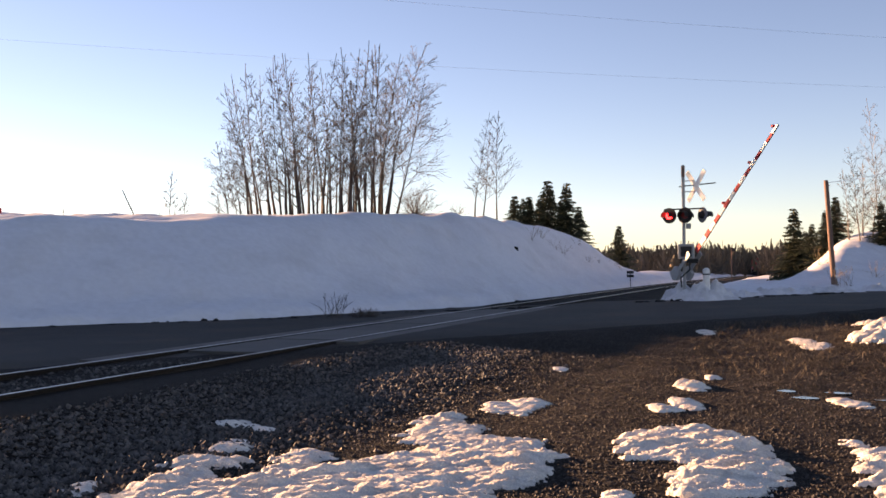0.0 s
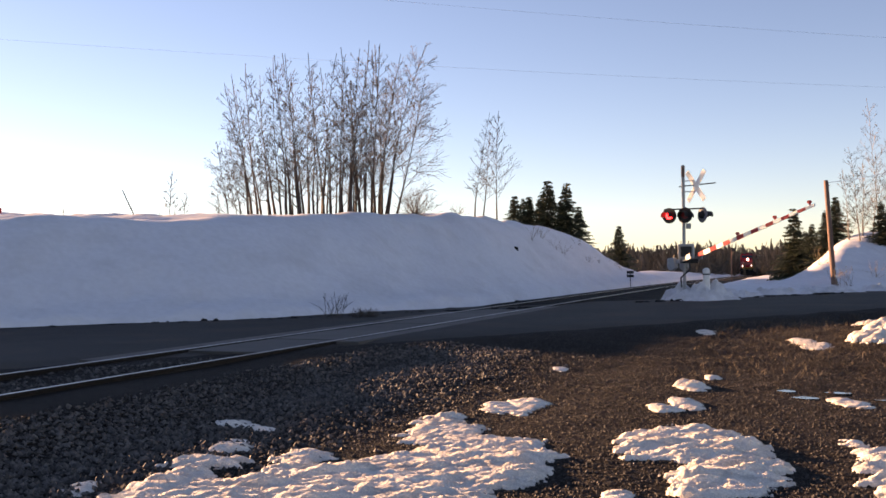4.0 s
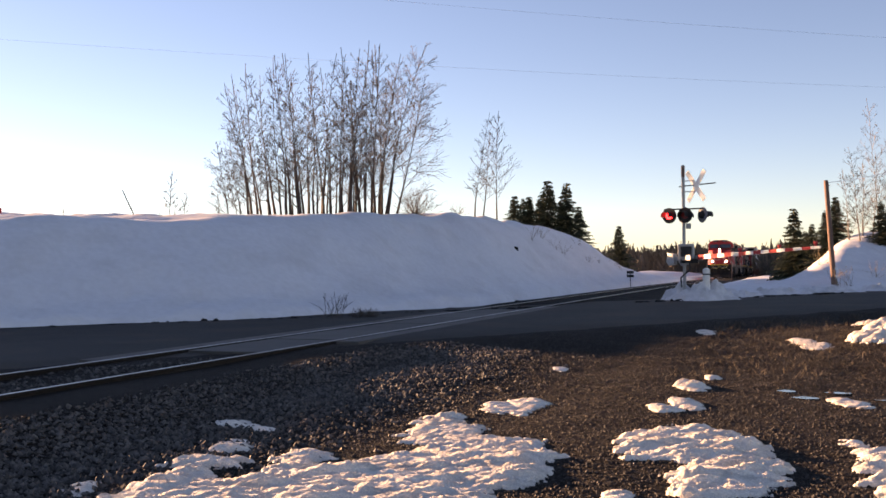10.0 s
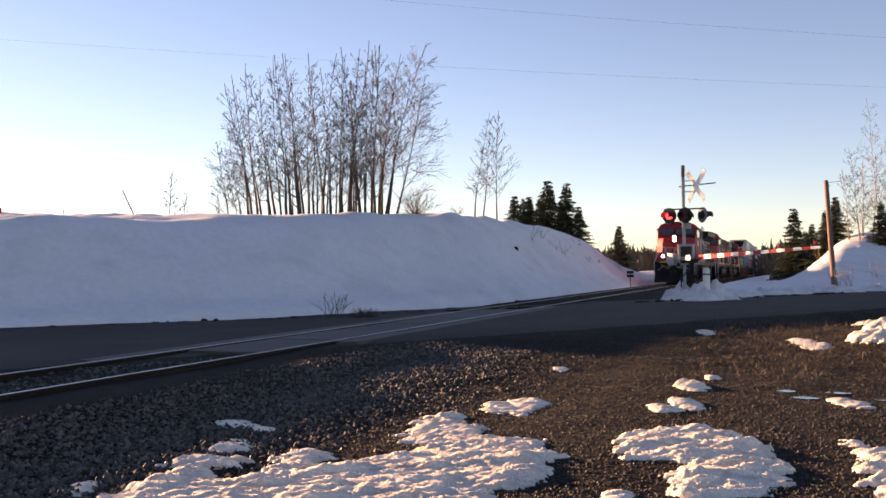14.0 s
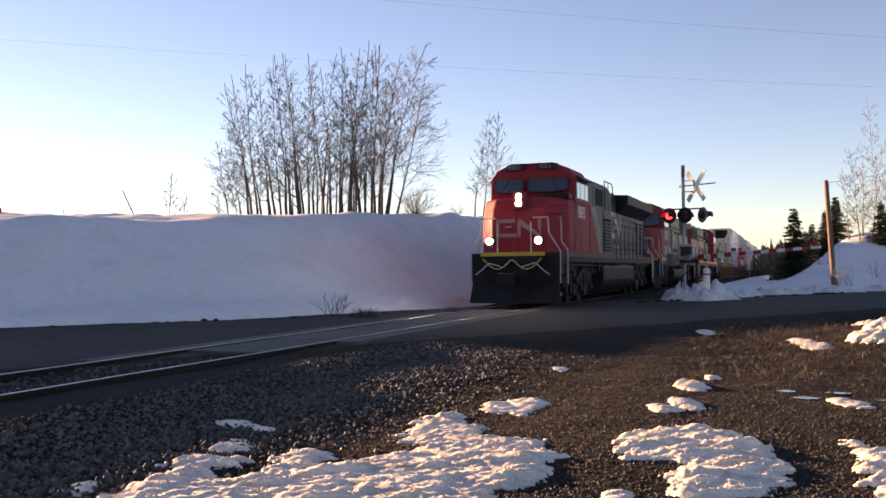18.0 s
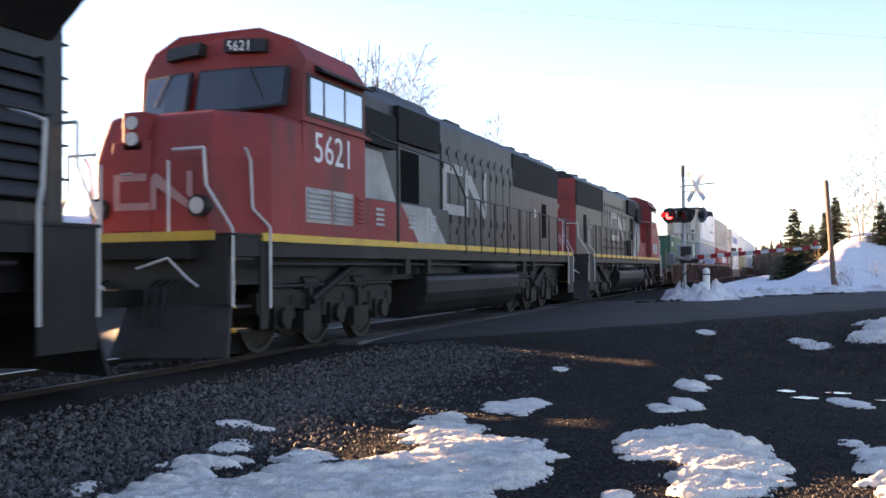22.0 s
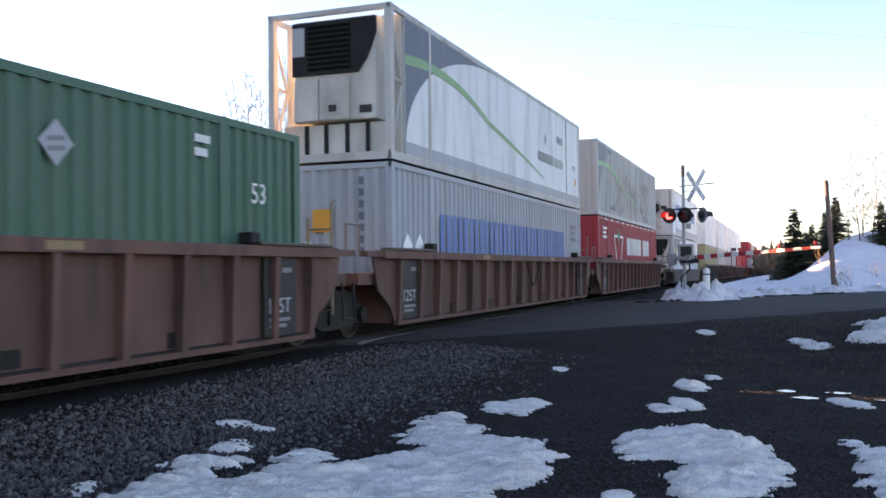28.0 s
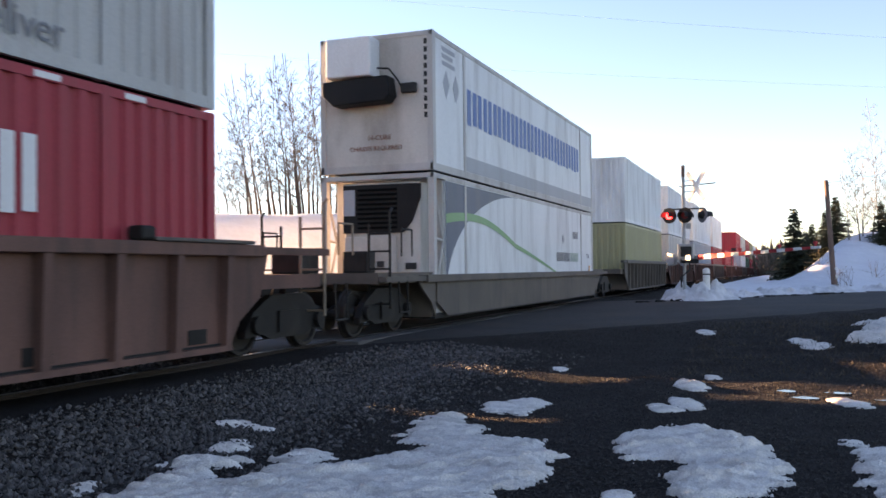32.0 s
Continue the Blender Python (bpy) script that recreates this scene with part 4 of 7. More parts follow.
# dead grass over the verge by the road
rng = np.random.default_rng(77)
g = Geo()
while g.count() < 9000:
    x, y = 6.5 + 8.5 * rng.random(), 13.0 + 14.0 * rng.random()
    if road_kn(x, y)[1] - ROAD_W < 0.8 or rng.random() > 0.25 + 1.3 * abs(fbm(x * 0.8, y * 0.8, 3)):
        continue
    z, a = lot(x, y), rng.random() * 6.283
    h, w = 0.03 + 0.09 * rng.random() ** 2, 0.006 + 0.006 * rng.random()
    lx, ly = 0.07 * rng.normal(), 0.07 * rng.normal()
    c, s_ = math.cos(a) * w, math.sin(a) * w
    g.add([(x - c, y - s_, z - 0.01), (x + c, y + s_, z - 0.01), (x + lx, y + ly, z + h)], [(0, 1, 2)])
tagged(part("dead_grass", g, M_DEADGRASS), "short flattened dead brown grass on the verge", "grass", kind="stuff")

# snow-covered shrubs far out on the plateau
for x, y, r in ((-33.2, 52.0, 0.36), (-32.4, 52.4, 0.42), (-31.6, 52.0, 0.42), (-30.8, 52.3, 0.5), (-30.1, 52.0, 0.3)):
    g = Geo()
    for k in range(5):
        cx, cy, cr = 0.5 * r * math.cos(k * 2.4), 0.5 * r * math.sin(k * 2.4), r * (0.55 + 0.12 * (k % 3))
        for lev in range(3):
            g.tube((cx, cy, -0.3 + cr * 0.5 * lev), (cx, cy, -0.3 + cr * 0.5 * (lev + 1)), cr * (1.0, 0.95, 0.7)[lev], cr * (0.95, 0.7, 0.15)[lev], n=7)
    stand(tagged(part("snowy_shrub", g, M_BERM, smooth=True), "low shrub weighed down with snow", "bush", "snowy shrubs"), x, y, 40 * r)


# ---- train: freight ----
def corrugated(geo, x, y0, y1, z0, z1, out, period=0.28, depth=0.046):
    """A vertical wall of trapezoid folds along y at x; out is the side that it faces."""
    n = max(1, round((y1 - y0) / period))
    p = (y1 - y0) / n
    ys, xs = [], []
    for i in range(n):
        b = y0 + i * p
        ys += [b, b + 0.36 * p, b + 0.50 * p, b + 0.86 * p]
        xs += [x, x, x - out * depth, x - out * depth]
    ys.append(y1)
    xs.append(x)
    m = len(ys)
    verts = [(xs[i], ys[i], z0) for i in range(m)] + [(xs[i], ys[i], z1) for i in range(m)]
    faces = [(i, i + 1, m + i + 1, m + i) if out > 0 else (i + 1, i, m + i, m + i + 1) for i in range(m - 1)]
    return geo.add(verts, faces)


BOX_W = 1.2955
BOX_H = 2.896


def container(label, mat, length=16.154, ribbed=True, high=BOX_H, frame_mat=None, inset=0.0, end_mat=None):
    """A freight container, its base at the origin's height, its near end at -length/2."""
    ob = thing("shipping_container", label, "container", "containers on the train")
    h, w = length / 2, BOX_W
    fm = frame_mat or mat
    posts = [-h, h] + ([-6.096, 6.096] if length > 13 else [])
    for sx in (-1, 1):
        geo = Geo()
        stops = sorted(posts)
        for a, b in zip(stops[:-1], stops[1:]):
            a += inset if a == -h else 0.0
            if ribbed:
                corrugated(geo, sx * (w - 0.012), a + 0.08, b - 0.08, 0.14, high - 0.09, sx)
            else:
                geo.box(sx * (w - 0.05), sx * (w - 0.014), a + 0.05, b - 0.05, 0.14, high - 0.06)
        part("side_panel", geo, mat, ob)
        part("top_rail", Geo().box(sx * (w - 0.07), sx * w, -h, h, high - 0.10, high), fm, ob)
        part("bottom_rail", Geo().box(sx * (w - 0.07), sx * w, -h, h, 0.0, 0.15), fm, ob)
        for y in posts:
            e = 0.08 if abs(y) == h else 0.06
            a = -h if y == -h else (h - 2 * e if y == h else y - e)
            part("corner_post" if abs(y) == h else "stacking_post", Geo().box(sx * (w - 0.12), sx * (w + 0.004), a, a + 2 * e, 0.004, high + 0.004), fm, ob)
    for sy in (-1, 1):
        geo = Geo()
        if sy < 0 and inset:
            part("end_rail", Geo().box(-w + 0.12, w - 0.12, -h, -h + 0.1, high - 0.10, high - 0.002), fm, ob)
            part("end_sill", Geo().box(-w + 0.12, w - 0.12, -h, -h + 0.1, 0.0, 0.15), fm, ob)
            continue
        if ribbed:
            corrugated(geo, h - 0.02, -w + 0.12, w - 0.12, 0.15, high - 0.1, 1, period=0.26, depth=0.045)
            geo.v = [(y, sy * x, z) for x, y, z in geo.v]
        else:
            geo.box(-w + 0.12, w - 0.12, sy * (h - 0.06), sy * (h - 0.02), 0.15, high - 0.1)
        part("end_panel", geo, end_mat or mat, ob)
        part("end_rail", Geo().box(-w + 0.12, w - 0.12, min(sy * h, sy * (h - 0.1)), max(sy * h, sy * (h - 0.1)), high - 0.10, high - 0.002), fm, ob)
        part("end_sill", Geo().box(-w + 0.12, w - 0.12, min(sy * h, sy * (h - 0.1)), max(sy * h, sy * (h - 0.1)), 0.0, 0.15), fm, ob)
    part("roof", Geo().box(-w + 0.06, w - 0.06, -h + 0.05 + inset, h - 0.05, high - 0.06, high - 0.02), mat, ob)
    part("floor_pan", Geo().box(-w + 0.08, w - 0.08, -h + 0.05, h - 0.05, 0.03, 0.13), M_DARK, ob)
    return ob


def wheelset(parent, y, r=0.46, x=0.7525):
    geo = Geo()
    for s in (-1, 1):
        a = [(r + 0.03, s * (x - 0.07)), (r + 0.03, s * (x - 0.035)), (r, s * (x - 0.03)), (r - 0.005, s * (x + 0.065)), (r * 0.86, s * (x + 0.065)),
             (r * 0.80, s * (x + 0.03)), (r * 0.36, s * (x + 0.045)), (r * 0.30, s * (x + 0.09)), (0.09, s * (x + 0.09)), (0.09, s * (x - 0.07))]
        n, m = 20, len(a)
        base = len(geo.v)
        for i in range(n):
            c, t = math.cos(2 * math.pi * i / n), math.sin(2 * math.pi * i / n)
            geo.v.extend((px, q * c, q * t) for q, px in a)
        for i in range(n):
            for j in range(m):
                f = (base + i * m + j, base + i * m + (j + 1) % m, base + ((i + 1) % n) * m + (j + 1) % m, base + ((i + 1) % n) * m + j)
                geo.f.append(f if s > 0 else f[::-1])
        geo.box(s * (x + 0.088), s * (x + 0.096), -0.04, 0.04, r * 0.15, r * 0.28)
    geo.tube((-x - 0.2, 0, 0), (x + 0.2, 0, 0), 0.085, n=10)
    ob = part("wheelset", geo, M_WHEEL, parent, "steel wheels on an axle")
    ob.location = (0, y, r)
    WHEELS.append((ob, r, y))
    return ob


WHEELS = []
TRAIN = []
TURNED = set()


def freight_truck(parent, y):
    """A two-axle freight truck under a car's end."""
    geo = Geo()
    for s in (-1, 1):
        geo.prism([(-1.15, 0.36), (-0.95, 0.62), (-0.45, 0.86), (0.45, 0.86), (0.95, 0.62), (1.15, 0.36), (1.15, 0.62 - 0.36), (0.72, 0.30), (0.50, 0.22), (-0.50, 0.22), (-0.72, 0.30), (-1.15, 0.26)], "x", s * 0.92, s * 1.04)
        geo.box(s * 0.88, s * 1.08, -0.30, 0.30, 0.30, 0.62)
        for a in (-0.9, 0.9):
            geo.tube((s * 0.86, a, 0.44), (s * 1.12, a, 0.44), 0.13, n=10)
        for a in (-0.15, 0.0, 0.15):
            geo.tube((s * 1.0, a, 0.30), (s * 1.0, a, 0.60), 0.065, n=8)
    geo.box(-1.0, 1.0, -0.22, 0.22, 0.55, 0.80)
    t = part("truck", geo, M_STEEL, parent, "dark steel side frames and bolster")
    t.location = (0, y, 0)
    for a in (-0.9, 0.9):
        wheelset(t, a, 0.42)
    return t


def well_unit(label, mat, well=16.154, near_end=1.45, far_end=1.45, shallow=False, name="well_car"):
    """One well of a stack car: two deep sides with ribs, end platforms over the trucks. Its well is centred on the origin."""
    ob = thing(name, label, "freight car", "well cars of the train")
    h = well / 2 + 0.12
    top, low, x = (1.10, 0.24, 1.40) if shallow else (1.55, 0.20, 1.44)
    for s in (-1, 1):
        if shallow:
            geo = Geo().prism([(-h, top), (h, top), (h, 0.55), (h - 0.6, low), (-h + 0.6, low), (-h, 0.55)], "x", s * (x - 0.03), s * x)
            geo.box(s * (x - 0.06), s * (x + 0.05), -h, h, top - 0.10, top)
        else:
            geo = Geo().box(s * (x - 0.10), s * (x - 0.08), -h, h, low, top - 0.06)
            geo.box(s * (x - 0.08), s * (x + 0.03), -h, h, low, low + 0.07)
        part("side_sill", geo, mat, ob)
        part("top_chord", Geo().box(s * (x - 0.12), s * (x + 0.09), -h - 0.7, h + 0.7, top - 0.15, top), mat, ob, bevel=0.01)
        if not shallow:
            n = round(2 * h / 1.02)
            for i in range(n + 1):
                y = -h + 0.08 + i * (2 * h - 0.16) / n
                part("rib", Geo().prism([(s * (x - 0.08), top - 0.15), (s * (x + 0.075), top - 0.15), (s * (x + 0.03), low + 0.07), (s * (x - 0.08), low + 0.07)], "y", y - 0.06, y + 0.06), mat, ob)
            for i in range(7):
                y = -h + 0.6 + i * (2 * h - 1.2) / 6
                part("drain_plate", Geo().box(s * (x - 0.08), s * (x - 0.065), y - 0.18, y + 0.18, low + 0.12, low + 0.30), M_STEEL, ob)
        for sy, reach in ((-1, near_end), (1, far_end)):
            # walkway edge above the truck
            a, b = sorted((sy * h, sy * (h + reach)))
            g = Geo().box(s * (x - 0.10), s * (x + 0.05), a, b, top - 0.12, top - 0.02)
            a2, b2 = sorted((sy * h, sy * (h + 0.85)))
            g.prism([(sy * h, low), (sy * h, top - 0.1), (sy * (h + 0.95), top - 0.1), (sy * (h + 0.75), 0.85), (sy * (h + 0.25), 0.55)], "x", s * (x - 0.07), s * (x - 0.03))
            part("end_web", g, mat, ob)
    for sy, reach in ((-1, near_end), (1, far_end)):
        a, b = sorted((sy * (h - 0.05), sy * (h + reach)))
        part("end_platform", Geo().box(-x + 0.12, x - 0.12, a, b, 0.95, 1.15), mat, ob)
        a, b = sorted((sy * (h - 0.04), sy * (h + 0.10)))
        part("bulkhead", Geo().box(-x + 0.10, x - 0.10, a, b, 0.24, 1.15), mat, ob)
    part("well_floor", Geo().box(-x + 0.06, x - 0.06, -h, h, 0.20, 0.30), M_BLACK, ob)
    return ob


def ladder_end(ob, y, mat):
    """Grab irons and a ladder at a car's end."""
    for s in (-1, 1):
        g = Geo()
        lad = part("ladder", Geo().path([(s * 1.34, y, 0.50), (s * 1.34, y, 2.25), (s * 1.34, y + 0.1, 2.32)], 0.026), mat, ob, "worn tan ladder")
        part("ladder_rail", Geo().path([(s * 0.92, y, 0.50), (s * 0.92, y, 2.05)], 0.026), mat, lad)
        for i in range(5):
            z = 0.58 + i * 0.32
            part("rung", Geo().path([(s * 0.92, y, z), (s * 1.34, y, z)], 0.018), mat, lad)
        part("grab_iron", Geo().path([(s * 1.46, y + 0.25, 1.45), (s * 1.46, y + 0.25, 1.95), (s * 1.46, y + 0.75, 1.95), (s * 1.46, y + 0.75, 1.45)], 0.018), mat, ob)
        part("stirrup", Geo().path([(s * 1.44, y + 0.15, 1.0), (s * 1.46, y + 0.15, 0.42), (s * 1.46, y + 0.55, 0.42), (s * 1.44, y + 0.55, 1.0)], 0.02), M_STEEL, ob)
        part("air_hose", Geo().path([(s * 0.45, y, 0.95), (s * 0.5, y - 0.3, 0.65), (s * 0.42, y - 0.7, 0.48), (s * 0.30, y - 1.0, 0.6)], 0.025), M_BLACK, ob)
        part("brake_box", Geo().box(min(s * 0.35, s * 0.85), max(s * 0.35, s * 0.85), y + 0.05, y + 0.45, 1.15, 1.55), M_STEEL, ob, bevel=0.03)


def coupler(ob, y, sy):
    g = Geo().box(-0.09, 0.09, min(y, y - sy * 0.8), max(y, y - sy * 0.8), 0.78, 0.98)
    g.prism([(-0.20, 0.68), (0.20, 0.68), (0.22, 1.05), (-0.22, 1.05)], "y", min(y, y - sy * 0.25), max(y, y - sy * 0.25))
    part("coupler", g, M_STEEL, ob, bevel=0.02)


def place(ob, u):
    """Puts a thing on the track: u is where its middle is at 19 s."""
    TRAIN.append((ob, u))
    return ob


def hoist(ob, u, z):
    """A container lies in its well or on another container."""
    TRAIN.append((ob, u, z))
    return ob


FLOOR = 0.31
# first three-unit car: green box, grey under reefer, red under streaked white
label3 = "brown ribbed well car with deep sides, carrying stacked containers"
wells = []
for u, a, b in ((96.15, 2.6, 1.35), (115.68, 1.35, 1.35), (135.0, 1.35, 2.6)):
    w = place(well_unit(label3, M_BROWN, near_end=a, far_end=b), u)
    wells.append(w)
    if a > 2:
        freight_truck(w, -10.1)
        coupler(w, -12.4, -1)
        ladder_end(w, -10.8, M_GRAB)
    if b > 2:
        freight_truck(w, 10.3)
        coupler(w, 11.9, 1)
        ladder_end(w, 10.9, M_GRAB)
    else:
        freight_truck(w, 9.72)
        ladder_end(w, 9.0, M_GRAB)
green = hoist(container("dark green ribbed container with pale square marks", M_GREEN), 96.15, FLOOR)
grey = hoist(container("pale grey ribbed container with big faded blue lettering", M_GREYBOX), 115.68, FLOOR)
cool = hoist(container("white refrigerated container with dark cooling unit and green swoosh", M_WHITE, ribbed=False, inset=0.66, frame_mat=M_SOILED), 115.68, FLOOR + BOX_H + 0.055)
redbox = hoist(container("red ribbed container with pale lettering", M_REDBOX), 135.0, FLOOR)
streaked = hoist(container("rust-streaked white ribbed container with dark panel", M_RUSTWHITE), 135.0, FLOOR + BOX_H + 0.055)
# second car: smooth low sides
low = place(well_unit("dusty tan well car with low smooth sides", M_TAN, near_end=2.6, far_end=1.9, shallow=True), 158.8)
freight_truck(low, -9.9)
coupler(low, -12.0, -1)
ladder_end(low, -10.4, M_STEEL)
freight_truck(low, 11.7)
cool_low = hoist(container("white refrigerated container with dark cooling unit", M_WHITE, ribbed=False, inset=0.66, frame_mat=M_SOILED), 158.8, FLOOR)
lettered = hoist(container("white container with big blue lettering and end cooling box", M_WHITE, ribbed=False, frame_mat=M_SOILED, end_mat=M_REEFER), 158.8, FLOOR + BOX_H + 0.055)
# the rest of the train
rest = [(180.2, 12.192, M_OLIVE, M_WHITE), (195.7, 12.192, M_REEFER, M_WHITE), (212.8, 16.154, M_GREYBOX, M_WHITE), (229.5, 12.192, M_REDBOX, M_WHITE),
        (249.0, 16.154, M_REDBOX, None), (269.1, 12.192, M_GREYBOX, M_REDBOX), (285.0, 12.192, M_WHITE, M_REEFER), (301.0, 12.192, M_GREEN, M_REDBOX),
        (317.0, 12.192, M_REDBOX, M_OLIVE), (334.0, 12.192, M_REEFER, M_WHITE), (350.0, 12.192, M_REDBOX, M_REDBOX), (366.0, 12.192, M_GREYBOX, M_GREEN),
        (382.0, 12.192, M_REDBOX, M_WHITE), (398.0, 12.192, M_OLIVE, M_REDBOX), (414.0, 12.192, M_GREYBOX, M_WHITE), (430.0, 12.192, M_REDBOX, M_GREYBOX)]
words = {M_OLIVE.name: "olive yellow", M_WHITE.name: "white", M_REEFER.name: "soiled white", M_GREYBOX.name: "pale grey", M_REDBOX.name: "red", M_GREEN.name: "dark green"}
for i, (u, length, lower, upper) in enumerate(rest):
    w = place(well_unit("brown ribbed well car in the rear of the train" if i % 3 else "dusty tan ribbed well car in the rear of the train", M_TAN if i % 3 == 0 else M_BROWN, well=length), u)
    freight_truck(w, length / 2 + 1.6)
    for m, z in ((lower, FLOOR), (upper, FLOOR + BOX_H + 0.055)):
        if m:
            hoist(container(words[m.name] + " ribbed container stacked on a well car", m, length), u, z)




# ---- train: locomotives ----
def text_mesh(words, size, depth=0.003):
    """Writing as a mesh in the built-in font, in the x-y plane, starting at the origin."""
    cu = bpy.data.curves.new("writing", "FONT")
    cu.body, cu.size, cu.extrude, cu.resolution_u = words, size, depth, 2
    ob = bpy.data.objects.new("writing", cu)
    scene.collection.objects.link(ob)
    me = bpy.data.meshes.new_from_object(ob.evaluated_get(bpy.context.evaluated_depsgraph_get()))
    bpy.data.objects.remove(ob)
    me.materials.clear()
    return me


SIDE_TURN = Matrix(((0, 0, 1, 0), (1, 0, 0, 0), (0, 1, 0, 0), (0, 0, 0, 1)))      # reads along +y on a wall that faces +x
END_TURN = Matrix(((1, 0, 0, 0), (0, 0, -1, 0), (0, 1, 0, 0), (0, 0, 0, 1)))      # reads along +x on a wall that faces -y


def writing(parent, words, size, mat, x, y, z, turn=SIDE_TURN, wide=1.0, name="writing"):
    ob = part(name, text_mesh(words, size), mat, parent)
    ob.matrix_local = Matrix.Translation((x, y, z)) @ turn @ Matrix.Diagonal((wide, 1, 1, 1))
    return ob


def plate(geo, x, pts, t=0.004):
    """A thin painted shape on a wall that faces +x or -x; pts are (y, z)."""
    s = 1 if x > 0 else -1
    return geo.prism(pts if s < 0 else pts, "x", x, x + s * t)


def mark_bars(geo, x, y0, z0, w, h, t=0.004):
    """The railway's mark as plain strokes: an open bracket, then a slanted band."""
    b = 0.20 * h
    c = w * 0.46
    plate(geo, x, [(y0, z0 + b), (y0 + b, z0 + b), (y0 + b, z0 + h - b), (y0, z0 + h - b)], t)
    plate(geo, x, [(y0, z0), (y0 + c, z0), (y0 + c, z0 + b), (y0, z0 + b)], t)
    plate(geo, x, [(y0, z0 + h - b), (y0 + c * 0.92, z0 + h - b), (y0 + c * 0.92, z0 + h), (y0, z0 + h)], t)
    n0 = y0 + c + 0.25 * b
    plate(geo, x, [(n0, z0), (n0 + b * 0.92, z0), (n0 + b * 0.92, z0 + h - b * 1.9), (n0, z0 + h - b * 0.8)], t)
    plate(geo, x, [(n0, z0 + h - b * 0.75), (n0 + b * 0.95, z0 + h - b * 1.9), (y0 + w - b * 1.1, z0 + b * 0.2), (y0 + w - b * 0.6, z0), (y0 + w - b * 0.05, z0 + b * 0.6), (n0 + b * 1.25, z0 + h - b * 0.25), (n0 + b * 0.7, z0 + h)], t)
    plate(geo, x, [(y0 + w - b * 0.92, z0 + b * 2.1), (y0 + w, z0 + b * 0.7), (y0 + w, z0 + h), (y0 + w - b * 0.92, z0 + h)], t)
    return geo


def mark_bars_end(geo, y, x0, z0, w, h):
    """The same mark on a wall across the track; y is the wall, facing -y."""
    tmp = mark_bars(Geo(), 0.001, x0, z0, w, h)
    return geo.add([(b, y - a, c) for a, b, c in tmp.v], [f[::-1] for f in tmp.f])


def loco_truck(parent, y, flip):
    """A three-axle locomotive truck with springs, journals and brake gear."""
    g = Geo()
    for s in (-1, 1):
        g.prism([(-2.3, 0.60), (-2.3, 0.88), (-1.9, 1.06), (-1.2, 0.92), (-0.5, 1.08), (0.5, 1.08), (1.2, 0.92), (1.9, 1.06), (2.3, 0.88), (2.3, 0.60), (1.95, 0.50), (1.3, 0.66), (0.6, 0.58), (-0.6, 0.58), (-1.3, 0.66), (-1.95, 0.50)], "x", s * 1.00, s * 1.16)
        for a in (-1.7, 0.0, 1.7):
            g.tube((s * 0.95, a, 0.53), (s * 1.30, a, 0.53), 0.17, 0.15, n=12)
            g.box(s * 0.98, s * 1.22, a - 0.24, a + 0.24, 0.36, 0.70)
            for b in (-0.36, 0.36):
                g.tube((s * 1.12, a + b, 0.50), (s * 1.12, a + b, 0.84), 0.085, n=8)
        for a in (-0.85, 0.85):
            g.box(s * 1.04, s * 1.24, a - 0.28, a + 0.28, 0.28, 0.60)
            g.tube((s * 1.10, a - 0.22, 1.0), (s * 1.10, a + 0.22, 1.0), 0.14, n=10)
            g.box(s * 1.16, s * 1.22, a - 0.06, a + 0.06, 0.30, 1.10)
        g.tube((s * 1.20, -2.2, 0.98), (s * 1.20, 2.2, 0.98), 0.03, n=6)
        g.tube((s * 1.24, -0.9, 0.75), (s * 1.24, 0.5, 1.25), 0.07, n=8)
    g.box(-0.62, 0.62, -2.2, 2.2, 0.30, 1.25)
    g.box(-1.0, 1.0, -2.3, -2.1, 0.55, 0.8)
    g.box(-1.0, 1.0, 2.1, 2.3, 0.55, 0.8)
    t = part("truck", g, M_STEEL, parent, "dark oily three-axle truck")
    t.location = (0, y, 0)
    for a in (-1.7, 0, 1.7):
        wheelset(t, a, 0.52)


